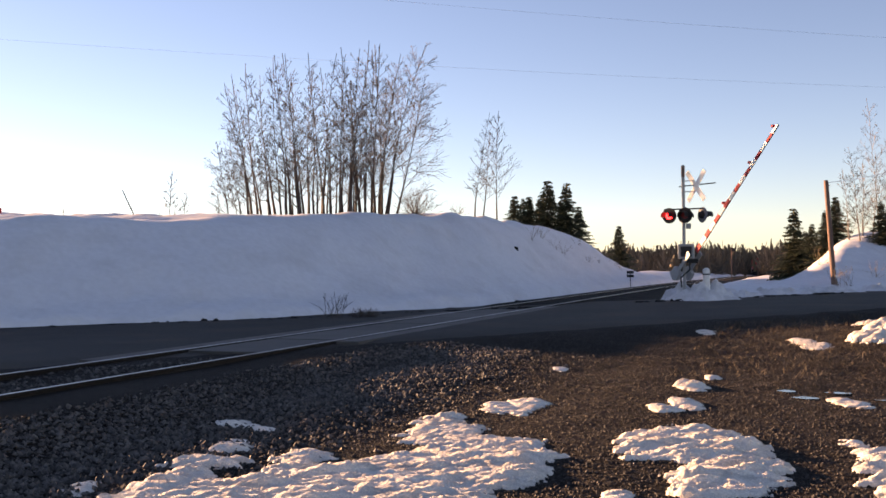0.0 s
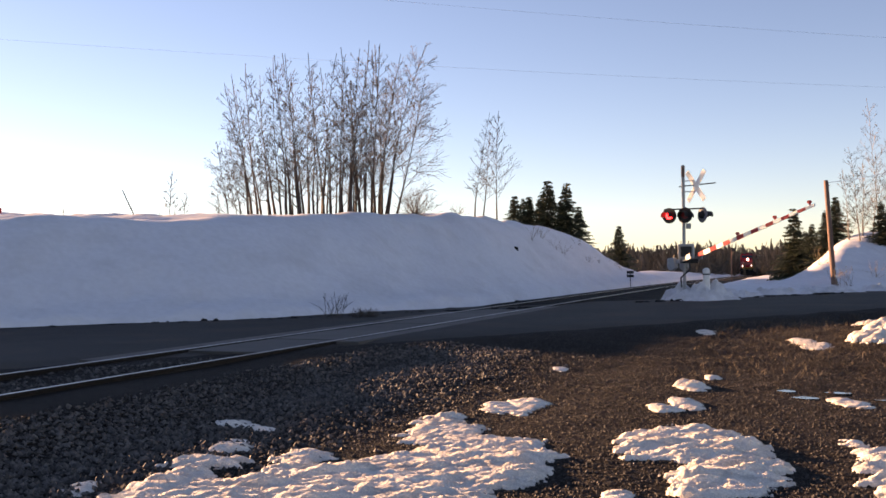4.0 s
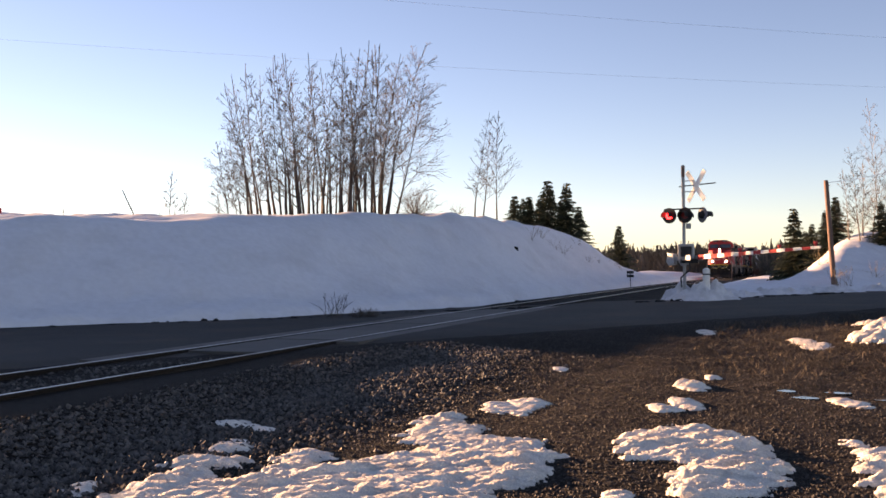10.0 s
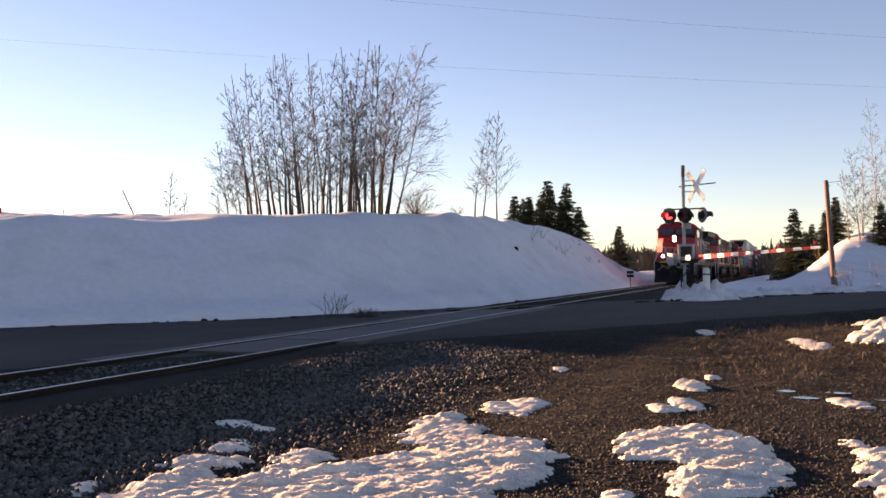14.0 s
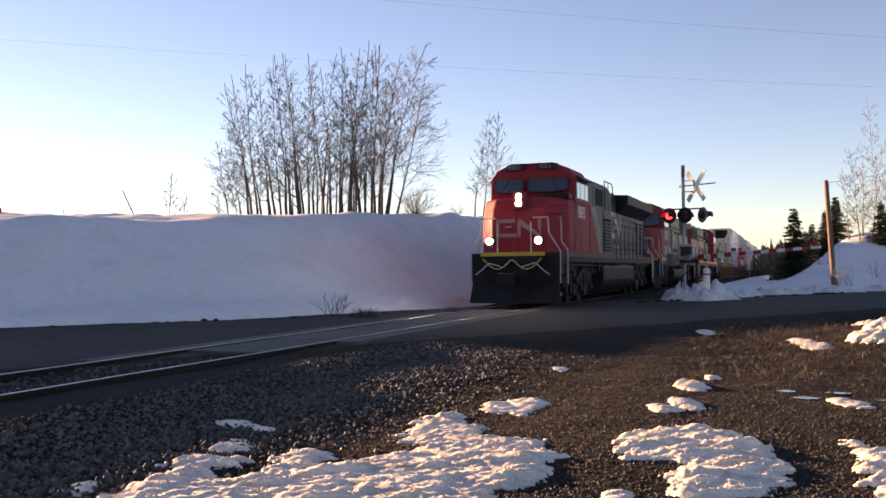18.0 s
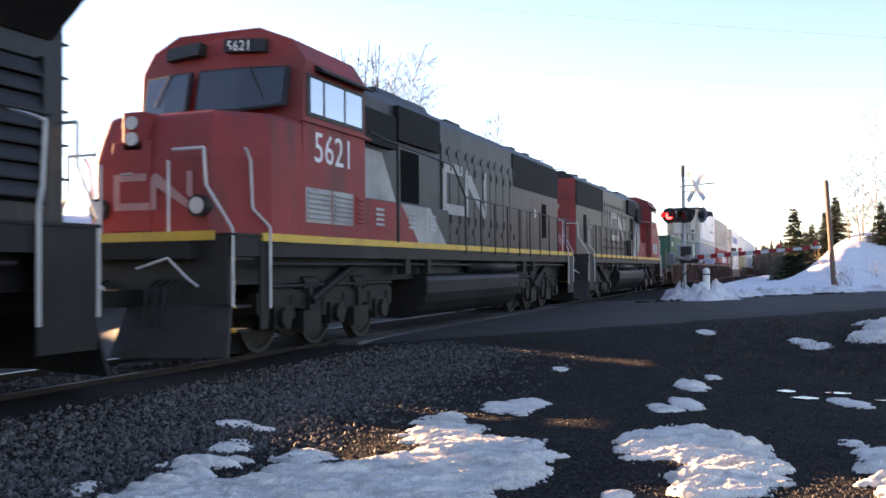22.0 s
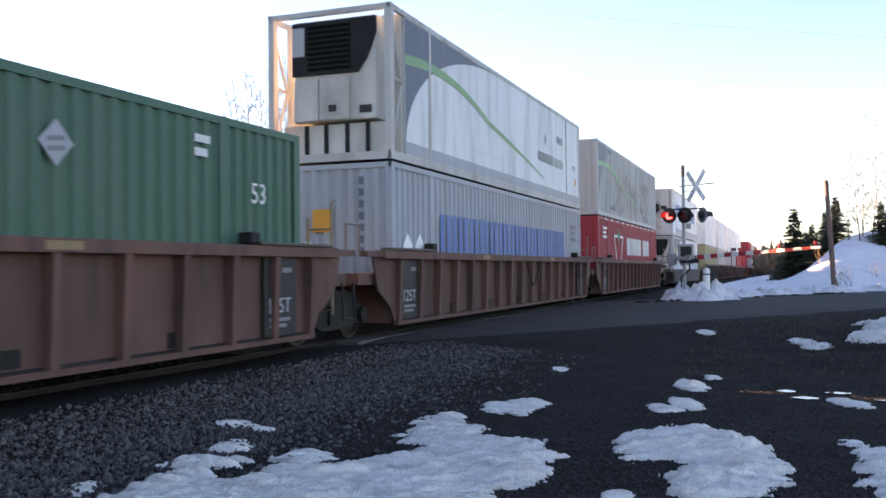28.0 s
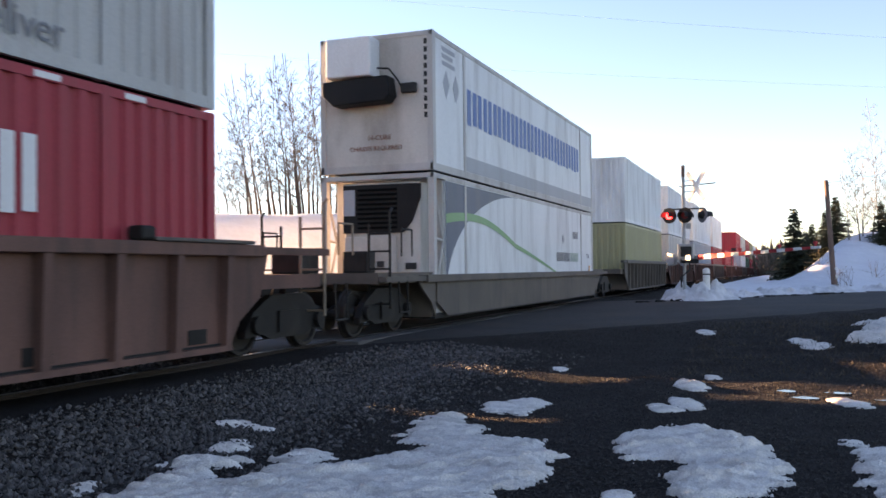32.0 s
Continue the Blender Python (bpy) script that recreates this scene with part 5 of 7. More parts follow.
def locomotive(label, L, cabred, modern, number, lit, stripe_mat, name="locomotive"):
    """A six-axle diesel locomotive; y runs from the front coupler to the rear one before the whole is centred."""
    ob = thing(name, label, "locomotive", "locomotives of the train")
    half = L / 2

    def lp(pname, geo, mat, parent=ob, plabel="", bevel=0.0, smooth=False):
        geo.v = [(x, y - half, z) for x, y, z in geo.v]
        return part(pname, geo, mat, parent, plabel, bevel, smooth)

    hood_end = 21.5 if modern else 20.85 if number == "5621" else 20.55
    nose_y, cab_y, cab_end = (1.25, 2.48, 5.05) if modern else (1.45, 2.65, 5.15)
    # underframe
    lp("underframe", Geo().box(-1.46, 1.46, 0.74 if modern else 1.2, L - 1.2, 1.40, 1.66), M_BLACK)
    for s in (-1, 1):
        a, b = (1.35, L - 2.7) if modern else (1.9, 20.6 if number == "5621" else 20.05)
        lp("sill_stripe", Geo().box(s * 1.46, s * 1.49, a, b, 1.58 if modern else 1.61, 1.72), stripe_mat, plabel="dusty sill edge" if modern else "bright yellow sill edge")
        # gear hung under the sill
        for y in (6.9, 8.0, 14.9, 15.9):
            lp("bracket", Geo().box(s * 1.25, s * 1.44, y, y + 0.22, 1.12, 1.40), M_STEEL)
    # walkway
    lp("walkway", Geo().box(-1.48, 1.48, 0.72 if modern else 1.2, L - 1.2, 1.662, 1.70), M_BLACK)
    lp("underbody", Geo().box(-1.15, 1.15, 1.7, L - 1.7, 1.02, 1.40), M_BLACK)
    # fuel tank and air reservoirs
    t0, t1 = (7.75, 15.1) if modern else (7.95, 14.5)
    lid = 1.34 if modern else 1.12
    tank = [(1.28, lid), (1.42, lid - 0.05), (1.45, lid - 0.14), (1.44, 0.74), (1.38, 0.55), (1.25, 0.38), (1.05, 0.27), (0.85, 0.24)]
    tank = [(-x, z) for x, z in tank] + tank[::-1]
    lp("fuel_tank", Geo().prism(tank, "y", t0, t1), M_BLACK, plabel="sooty black fuel tank", bevel=0.04)
    for s in (-1, 1):
        lp("air_reservoir", Geo().tube((s * 1.27, t0 + (1.6 if modern else 2.9), 1.26), (s * 1.27, t1 - 0.1, 1.26), 0.135, n=14), M_BLACK, smooth=True)
        lp("pipe", Geo().path([(s * 1.36, 2.2, 1.30), (s * 1.36, L - 2.2, 1.30)], 0.03), M_STEEL)
    for y, fl in ((4.55, 1), (L - 4.55, -1)):
        loco_truck(ob, y - half, fl)
    # plough, pilot and couplers at both ends
    for end in (0, 1):
        fy = (lambda y: y - (0.5 if modern else 0.0)) if end == 0 else (lambda y: L - y)

        def strip(pts):
            return [(x, fy(y)) for x, y in pts]

        g = Geo()
        a = [(-1.48, fy(1.05), 0.12), (0, fy(0.62), 0.12), (1.48, fy(1.05), 0.12), (-1.42, fy(1.22), 0.78), (0, fy(1.0), 0.78), (1.42, fy(1.22), 0.78)]
        b = [(x, y + (0.05 if end == 0 else -0.05), z) for x, y, z in a]
        g.add(a + b, [(0, 1, 4, 3), (1, 2, 5, 4), (6, 9, 10, 7), (7, 10, 11, 8), (0, 3, 9, 6), (2, 8, 11, 5), (3, 4, 10, 9), (4, 5, 11, 10), (0, 6, 7, 1), (1, 7, 8, 2)])
        lp("snowplough" if end == 0 else "rear_plough", g, M_BLACK if modern else M_RAILBLACK, plabel="black steel plough blade")
        lp("end_plate", Geo().box(-1.42, 1.42, min(fy(1.16), fy(1.24)), max(fy(1.16), fy(1.24)), 0.78, 1.66), M_BLACK if modern else M_RAILBLACK)
        lp("anticlimber", Geo().box(-1.0, 1.0, min(fy(0.92), fy(1.16)), max(fy(0.92), fy(1.16)), 1.36, 1.62), M_BLACK, bevel=0.02)
        if end == 0:
            lp("end_stripe", Geo().box(-1.05 if modern else -1.4, 1.05 if modern else 1.4, min(fy(0.90), fy(0.914)), max(fy(0.90), fy(0.914)), 1.60, 1.72), M_YELLOW)
        g = Geo().box(-0.10, 0.10, min(fy(0.1), fy(1.2)), max(fy(0.1), fy(1.2)), 0.76, 0.98)
        g.box(-0.24, 0.24, min(fy(0.0), fy(0.30)), max(fy(0.0), fy(0.30)), 0.68, 1.06)
        lp("coupler", g, M_STEEL, bevel=0.03)
        for s in (-1, 1):
            # corner steps with treads
            g = Geo().box(s * 1.44, s * 1.47, min(fy(1.25), fy(2.05)), max(fy(1.25), fy(2.05)), 0.42, 1.58)
            if end == 0:
                g = Geo().box(s * 1.44, s * 1.47, min(fy(1.86), fy(2.05)), max(fy(1.86), fy(2.05)), 0.42, 1.58)
            lp("step_panel", g, M_BLACK)
            for i in range(4):
                z = 0.42 + i * 0.31
                lp("step_tread", Geo().box(s * 0.98, s * 1.46, min(fy(1.28), fy(1.62 + 0.03 * i)), max(fy(1.28), fy(1.62 + 0.03 * i)), z, z + 0.035), M_STEEL)
            for i in range(4):
                z = 0.42 + i * 0.31
                lp("tread_edge", Geo().box(s * 0.98, s * 1.46, min(fy(1.262), fy(1.278)), max(fy(1.262), fy(1.278)), z, z + 0.04), M_YELLOW if not modern else M_RAILING)
            # hand rails by the steps
            rail = Geo().path([(s * 1.46, fy(1.22), 0.75), (s * 1.46, fy(1.22), 1.75), (s * 1.12, fy(1.14), 2.32), (s * 1.10, fy(1.12), 2.80), (s * 0.62, fy(1.12), 2.80)], 0.021)
            lp("hand_rail", rail, M_RAILING)
            lp("hand_rail", Geo().path([(s * 1.50, fy(2.06), 0.70), (s * 1.50, fy(2.06), 1.8), (s * 1.35, fy(1.86), 2.05), (s * 1.35, fy(1.82), 2.70), (s * 1.35, fy(2.25 if end else 1.70), 2.85 if end == 0 else 2.75)], 0.021), M_RAILING)
            lp("rail_post", Geo().path([(s * 0.55, fy(1.12), 1.66), (s * 0.55, fy(1.12), 2.66)], 0.02), M_RAILING)
            # air hoses and cut levers
            lp("lever", Geo().path([(s * 0.30, fy(0.80), 1.25), (s * 0.75, fy(0.84), 1.38), (s * 1.05, fy(0.84), 1.12), (s * 1.20, fy(0.84), 1.02)], 0.018), M_RAILING)
            for j in range(3):
                x = s * (0.42 + 0.14 * j)
                lp("air_hose", Geo().path([(x, fy(1.10), 1.10), (x, fy(0.86), 1.0), (x, fy(0.80), 0.72), (x * 0.9, fy(0.78), 0.52)], 0.022), M_BLACK)
    if modern:
        pts = [(-0.95 + 0.1 * i, 0.34, 1.52 - 0.33 * abs(math.sin(math.pi * (i / 9.5))) * (1 if i else 0)) for i in range(20)]
        lp("hose_rope", Geo().path(pts, 0.022), M_HOSE, plabel="yellow-green hose looped across the pilot")

    # nose
    nz = 3.50 if modern else 3.42
    plan = [(-1.46, nose_y + 0.72), (-0.92, nose_y), (0.92, nose_y), (1.46, nose_y + 0.72), (1.46, cab_y + 0.4), (-1.46, cab_y + 0.4)]
    top = [(-1.40, nose_y + 0.86), (-0.86, nose_y + 0.22), (0.86, nose_y + 0.22), (1.40, nose_y + 0.86), (1.46, cab_y + 0.4), (-1.46, cab_y + 0.4)]
    g = Geo()
    rings = [[(x, y, 1.70) for x, y in plan], [(x, y, 2.75) for x, y in plan],
             [(x + (u - x) * 0.45, y + (v - y) * 0.45, nz - 0.35) for (x, y), (u, v) in zip(plan, top)],
             [(u, v, nz - 0.06) for u, v in top], [(u * 0.93, v + 0.12 if i < 4 else v, nz) for i, (u, v) in enumerate(top)]]
    n = len(plan)
    g.v = [p for r in rings for p in r]
    for r in range(len(rings) - 1):
        g.f += [(r * n + i, r * n + (i + 1) % n, (r + 1) * n + (i + 1) % n, (r + 1) * n + i) for i in range(n)]
    g.f.append(tuple((len(rings) - 1) * n + i for i in range(n)))
    lp("nose", g, cabred, plabel="wide red nose", bevel=0.05)
    # nose door
    lp("nose_door", Geo().box(-0.78, -0.16, nose_y - 0.02, nose_y + 0.01, 1.76, nz - 0.45) if modern else Geo().box(-0.62, 0.02, nose_y - 0.02, nose_y + 0.01, 1.76, 3.0), cabred, bevel=0.01)
    lp("door_handle", Geo().path([(-0.25, nose_y - 0.05, 2.55), (-0.45, nose_y - 0.05, 2.55)], 0.015), M_RAILING)
    lp("grab_iron", Geo().path([(-0.9, nose_y - 0.05, 1.9), (-0.9, nose_y - 0.05, 3.2)], 0.014), M_RAILING)
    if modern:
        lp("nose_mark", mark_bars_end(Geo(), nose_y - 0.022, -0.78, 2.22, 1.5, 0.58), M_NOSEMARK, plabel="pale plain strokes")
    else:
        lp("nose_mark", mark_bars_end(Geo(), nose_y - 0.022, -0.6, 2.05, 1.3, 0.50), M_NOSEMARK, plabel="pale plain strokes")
    # cab: walls under a rounded roof
    ct = 0.0 if modern else 0.10
    cs = [(-1.47, 1.70), (1.47, 1.70), (1.47, 4.24 + ct), (1.25, 4.56 + ct), (0.72, 4.77 + ct), (-0.72, 4.77 + ct), (-1.25, 4.56 + ct), (-1.47, 4.24 + ct)]
    g = Geo()
    base = len(cs)
    front = [(x, cab_y + 0.12 * abs(x) ** 2 + (0.22 * max(0, z - 3.4)), z) for x, z in cs]
    g.v = front + [(x, cab_end, z) for x, z in cs]
    g.f = [tuple(range(base))[::-1], tuple(range(base, 2 * base))] + [(i, (i + 1) % base, base + (i + 1) % base, base + i) for i in range(base)]
    lp("cab", g, cabred, plabel="red cab with rounded roof", bevel=0.03)
    lp("roof_lip", Geo().prism([(1.40, 4.25), (1.62, 4.18), (1.63, 4.21), (1.30, 4.42)], "y", cab_y + 0.75, cab_end), M_BLACK)
    lp("roof_lip", Geo().prism([(-1.40, 4.25), (-1.62, 4.18), (-1.63, 4.21), (-1.30, 4.42)], "y", cab_y + 0.75, cab_end), M_BLACK)
    # windscreens: dark frame and pane follow the front's slant
    def slant(x, z, out):
        return (x, cab_y + 0.12 * abs(x) ** 2 + 0.22 * max(0, z - 3.4) - out, z)

    for s in (-1, 1):
        z0, z1 = (3.80, 4.20) if modern else (3.62, 4.20)
        cx = -0.15 if modern else -0.24
        for pname, xa, xb, za, zb, out, m in (("window_frame", 0.10, 1.27, z0 - 0.035, z1 + 0.035, 0.03, M_RAILBLACK), ("windscreen", 0.16, 1.22, z0, z1, 0.042, M_GLASS)):
            xa, xb = cx + s * xa * 0.7, s * xb
            outer = [slant(xa, za, out), slant((xa + xb) / 2, za - 0.03, out), slant(xb, za + 0.04, out), slant(xb, zb, out), slant((xa + xb) / 2, zb, out), slant(xa, zb, out)]
            inner = [(x, y + 0.06, z) for x, y, z in outer]
            k = 6
            lp(pname, Geo().add(outer + inner, [(0, 1, 4, 5), (1, 2, 3, 4), (6, 11, 10, 7), (7, 10, 9, 8)] + [(i, k + i, k + (i + 1) % k, (i + 1) % k) for i in range(k)]), m)
        lp("wiper", Geo().path([slant(s * 0.7, z1 + 0.03, 0.07), slant(s * 0.95, z0 + 0.12, 0.07)], 0.012), M_RAILBLACK)
        # number boards and ditch lights
        up = 0.16 if modern else 0.10
        lp("number_board", Geo().add([slant(s * 0.22, 4.40 + up, 0.05), slant(s * 0.88, 4.37 + up, 0.05), slant(s * 0.88, 4.57 + up, 0.05), slant(s * 0.22, 4.60 + up, 0.05),
                                     slant(s * 0.22, 4.40 + up, -0.15), slant(s * 0.88, 4.37 + up, -0.2), slant(s * 0.88, 4.57 + up, -0.2), slant(s * 0.22, 4.60 + up, -0.15)],
                                    [(0, 1, 2, 3), (4, 7, 6, 5), (0, 4, 5, 1), (1, 5, 6, 2), (2, 6, 7, 3), (3, 7, 4, 0)]), M_RAILBLACK)
        if modern or s > 0:
            w = part("number", text_mesh(number, 0.22), M_PALE if not modern else M_GREYLET, ob)
            w.matrix_local = Matrix.Translation((0.26 if s > 0 else -0.84, slant(0.55, 4.48 + up, 0.075)[1] - half, 4.41 + up)) @ END_TURN @ pose(0, 0, 0, 0, 0, -3)
        lx = 0.80 if modern else 0.82
        ly = nose_y - (0.68 if modern else 0.10)
        lp("ditch_light", Geo().tube((s * lx, ly, 2.08), (s * lx, ly + 0.22, 2.08), 0.15, n=14), M_RAILBLACK)
        lp("ditch_lens", Geo().tube((s * lx, ly - 0.015, 2.08), (s * lx, ly, 2.08), 0.11, n=14), M_LAMP if lit else M_RAILING)
        # side windows in their frame
        wy = [cab_y + 0.56, cab_y + 1.10, cab_y + 1.80, cab_y + 2.36] if modern else [cab_y + 0.55, cab_y + 1.0, cab_y + 1.7, cab_y + 2.35]
        lp("window_frame", Geo().box(s * 1.466, s * 1.484, wy[0] - 0.06, wy[-1] + 0.06, 3.50, 4.14), M_RAILBLACK)
        for a, b in zip(wy[:-1], wy[1:]):
            lp("side_window", Geo().box(s * 1.484, s * 1.492, a + 0.035, b - 0.035, 3.56, 4.08), M_SIDEGLASS)
        lp("window_sill", Geo().box(s * 1.47, s * 1.51, wy[0] - 0.25, wy[-1] + 0.3, 3.40, 3.44), cabred)
        if s > 0:
            writing(ob, number, 0.60 if modern else 0.66, M_PALE, 1.472, cab_y + (0.80 if modern else 0.70) - half, 2.90 if modern else 2.84, wide=0.95 if modern else 1.0, name="number")
        else:
            m = part("number", text_mesh(number, 0.46), M_STRIPE, ob)
            m.matrix_local = Matrix.Translation((-1.472, cab_y + 1.9 - half, 2.90)) @ Matrix(((0, 0, -1, 0), (-1, 0, 0, 0), (0, 1, 0, 0), (0, 0, 0, 1)))
        if not modern:
            # louvred boxes under the side windows
            for a, b, m in ((cab_y + 0.45, cab_y + 1.25, M_STRIPE), (cab_y + 1.3, cab_y + 2.0, M_STRIPE), (cab_y + 2.1, cab_y + 2.45, cabred)):
                g = Geo().box(s * 1.468, s * 1.476, a, b, 1.92, 2.44)
                for i in range(6):
                    z = 1.98 + i * 0.075
                    g.prism([(s * 1.476, z), (s * 1.505, z), (s * 1.476, z + 0.05)], "y", a + 0.05, b - 0.05)
                lp("louvre", g, m)
        else:
            lp("access_door", Geo().prism([(cab_y + 0.1, 1.76), (cab_y + 0.55, 2.46), (cab_y + 2.4, 2.46), (cab_y + 2.4, 1.76)], "x", s * 1.472, s * 1.482), cabred)
            g = Geo()
            for i in range(7):
                g.prism([(s * 1.482, 1.90 + i * 0.055), (s * 1.50, 1.90 + i * 0.055), (s * 1.482, 1.94 + i * 0.055)], "y", cab_y + 1.15, cab_y + 1.75)
            lp("louvre", g, cabred)
    # headlights: two lamps in a recess in the nose
    hx, hy = (0.0, nose_y + 0.0) if modern else (-0.28, nose_y + 0.03)
    hz = 3.42 if modern else 3.15
    lp("headlight_box", Geo().box(hx - 0.18, hx + 0.18, hy - 0.05, hy + 0.35, hz - 0.30, hz + 0.26), cabred, bevel=0.03)
    if modern:
        # flat black plate: the recess's shade is painted, not hollowed out
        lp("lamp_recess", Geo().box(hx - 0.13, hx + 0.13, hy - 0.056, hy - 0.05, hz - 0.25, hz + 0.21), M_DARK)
    for dz in (0.10, -0.12):
        lp("headlight", Geo().tube((hx, hy - 0.085, hz + dz), (hx, hy - 0.05, hz + dz), 0.095, n=14), M_LAMP if lit else M_RAILING)
    if modern:
        lp("ledge", Geo().box(0.55, 1.44, cab_y - 0.42, cab_y + 0.12, nz - 0.04, nz + 0.14), M_BLACK, plabel="black ledge under the windscreen", bevel=0.02)
        for z in (2.15, 2.55, 2.95, 3.25):
            lp("grab_iron", Geo().path([(0.98, nose_y + 0.02, z), (1.38, nose_y + 0.55, z)], 0.014), cabred)
    # hood with rounded shoulders
    up_ = 0.0 if modern else 0.13
    hood = [(-0.96, 1.70), (0.96, 1.70), (0.96, 4.26 + up_), (0.80, 4.46 + up_), (0.42, 4.54 + up_), (-0.42, 4.54 + up_), (-0.80, 4.46 + up_), (-0.96, 4.26 + up_)]
    red_end = not modern
    lp("hood", Geo().prism(hood, "y", cab_end, hood_end), M_LOCO, plabel="long sooty grey engine hood", bevel=0.02)
    if red_end:
        ridge = 0.36
        lp("hood_end", Geo().prism([(-0.957, hood_end), (0.957, hood_end), (0.0, hood_end + ridge)], "z", 1.71, 4.44), cabred, plabel="red pointed rear end panel", bevel=0.03)
        slope = math.atan2(ridge, 0.957)
        c_, s_ = math.cos(slope), math.sin(slope)
        # the two faces: along the face, up, outwards
        faces = {1: Matrix(((-c_, 0, s_, 0.957), (s_, 0, c_, hood_end), (0, 1, 0, 0), (0, 0, 0, 1))), -1: Matrix(((-c_, 0, -s_, 0), (-s_, 0, c_, hood_end + ridge), (0, 1, 0, 0), (0, 0, 0, 1)))}

        def on_face(pname, pts, side, mat, lift=0.004, plabel=""):
            g = Geo().prism(pts, "z", 0.002, lift)
            g.v = [tuple(faces[side] @ Vector(p)) for p in g.v]
            return lp(pname, g, mat, plabel=plabel)

        for side, digits in ((1, number[:2]), (-1, number[2:])):
            m = part("number", text_mesh(digits, 0.40), M_STRIPE, ob)
            m.matrix_local = Matrix.Translation((0, -half, 0)) @ faces[side] @ Matrix.Translation((0.48 if side > 0 else 0.06, 3.22, 0.006))
            # raised door outline and round cover
            a, b = (0.18, 0.90) if side > 0 else (0.12, 0.84)
            for u0, u1, v0, v1 in ((a, b, 3.58, 3.61), (a, b, 3.80, 3.83), (a, a + 0.03, 3.61, 3.80), (b - 0.03, b, 3.61, 3.80)):
                on_face("door_edge", [(u0, v0), (u1, v0), (u1, v1), (u0, v1)], side, cabred, 0.03)
            on_face("vent_cover", [((a + b) / 2 + 0.15 + 0.12 * math.cos(k * 0.524), 4.12 + 0.12 * math.sin(k * 0.524)) for k in range(12)], side, cabred, 0.03)
            for k in range(5):
                g = Geo().path([(u, 2.05 + 0.42 * k, w) for u, w in (((0.10, 0.0), (0.10, 0.07), (0.42, 0.07), (0.42, 0.0)) if side > 0 else ((0.60, 0.0), (0.60, 0.07), (0.92, 0.07), (0.92, 0.0)))], 0.012)
                g.v = [tuple(faces[side] @ Vector(p)) for p in g.v]
                lp("grab_iron", g, cabred)
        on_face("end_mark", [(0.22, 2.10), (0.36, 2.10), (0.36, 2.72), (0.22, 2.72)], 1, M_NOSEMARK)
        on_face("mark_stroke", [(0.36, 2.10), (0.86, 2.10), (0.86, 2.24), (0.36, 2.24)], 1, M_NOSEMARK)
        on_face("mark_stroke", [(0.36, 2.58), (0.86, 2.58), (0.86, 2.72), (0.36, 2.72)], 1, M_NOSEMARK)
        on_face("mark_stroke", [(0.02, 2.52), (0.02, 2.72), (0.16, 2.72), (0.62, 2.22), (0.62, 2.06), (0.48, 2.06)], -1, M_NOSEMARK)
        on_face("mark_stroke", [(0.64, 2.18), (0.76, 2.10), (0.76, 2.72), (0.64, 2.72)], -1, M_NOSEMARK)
        lp("lamp_housing", Geo().box(-0.28, 0.28, hood_end + ridge - 0.12, hood_end + ridge + 0.06, 3.90, 4.16), M_RAILBLACK, bevel=0.05)
        for dx in (-0.13, 0.13):
            lp("rear_headlight", Geo().tube((dx, hood_end + ridge + 0.05, 4.03), (dx, hood_end + ridge + 0.10, 4.03), 0.10, n=14), M_RAILING)
        lp("roof_rail", Geo().path([(0.5, hood_end - 0.1, 4.6), (0.5, hood_end - 0.1, 4.80), (-0.5, hood_end - 0.1, 4.80), (-0.5, hood_end - 0.1, 4.6)], 0.02), M_RAILBLACK)
    else:
        # louvred end panel
        g = Geo().box(-0.9, 0.9, hood_end, hood_end + 0.02, 2.0, 3.4)
        for i in range(11):
            g.prism([(hood_end + 0.02, 2.05 + i * 0.12), (hood_end + 0.07, 2.05 + i * 0.12), (hood_end + 0.02, 2.14 + i * 0.12)], "x", -0.85, 0.85)
        lp("end_louvre", g, M_BLACK)
        g = Geo()
        for i in range(6):
            g.path([(0.93, hood_end + 0.02, 2.2 + i * 0.36), (0.93, hood_end + 0.10, 2.2 + i * 0.36), (0.70, hood_end + 0.10, 2.2 + i * 0.36), (0.70, hood_end + 0.02, 2.2 + i * 0.36)], 0.012)
        lp("end_ladder", g, M_RAILBLACK)
    for s in (-1, 1):
        # engine room doors with latches and hinges
        y, i = (9.6 if modern else 10.0), 0
        stop = 18.3 if modern else 15.4
        while y < stop:
            wd = 0.62 if i % 3 else 0.50
            zt = 3.55 if modern else 3.98
            d = lp("hood_door", Geo().box(s * 0.96, s * 0.985, y + 0.02, y + wd - 0.02, 1.78, zt), M_LOCO, bevel=0.006)
            for z in (2.25, zt - 0.55):
                lp("latch", Geo().box(s * 0.985, s * 1.008, y + 0.05, y + 0.10, z, z + 0.18), M_RAILBLACK, d)
            for z in (2.0, zt - 0.22):
                lp("hinge", Geo().box(s * 0.985, s * 1.01, y + wd - 0.16, y + wd - 0.05, z, z + 0.14), M_RAILBLACK, d)
            y += wd
            i += 1
        if modern:
            # flared radiator and its dark intake
            prof = [(s * 0.90, 3.62), (s * 1.0, 3.62), (s * 1.46, 4.02), (s * 1.50, 4.40), (s * 0.3, 4.46)]
            lp("radiator_wing", Geo().prism(prof, "y", 13.4, 21.3), M_BLACK, plabel="black flared radiator wing")
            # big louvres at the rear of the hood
            # black backing sheet paints the shade between the slats
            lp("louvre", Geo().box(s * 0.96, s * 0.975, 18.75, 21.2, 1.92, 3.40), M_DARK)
            for i in range(8):
                z = 1.96 + i * 0.178
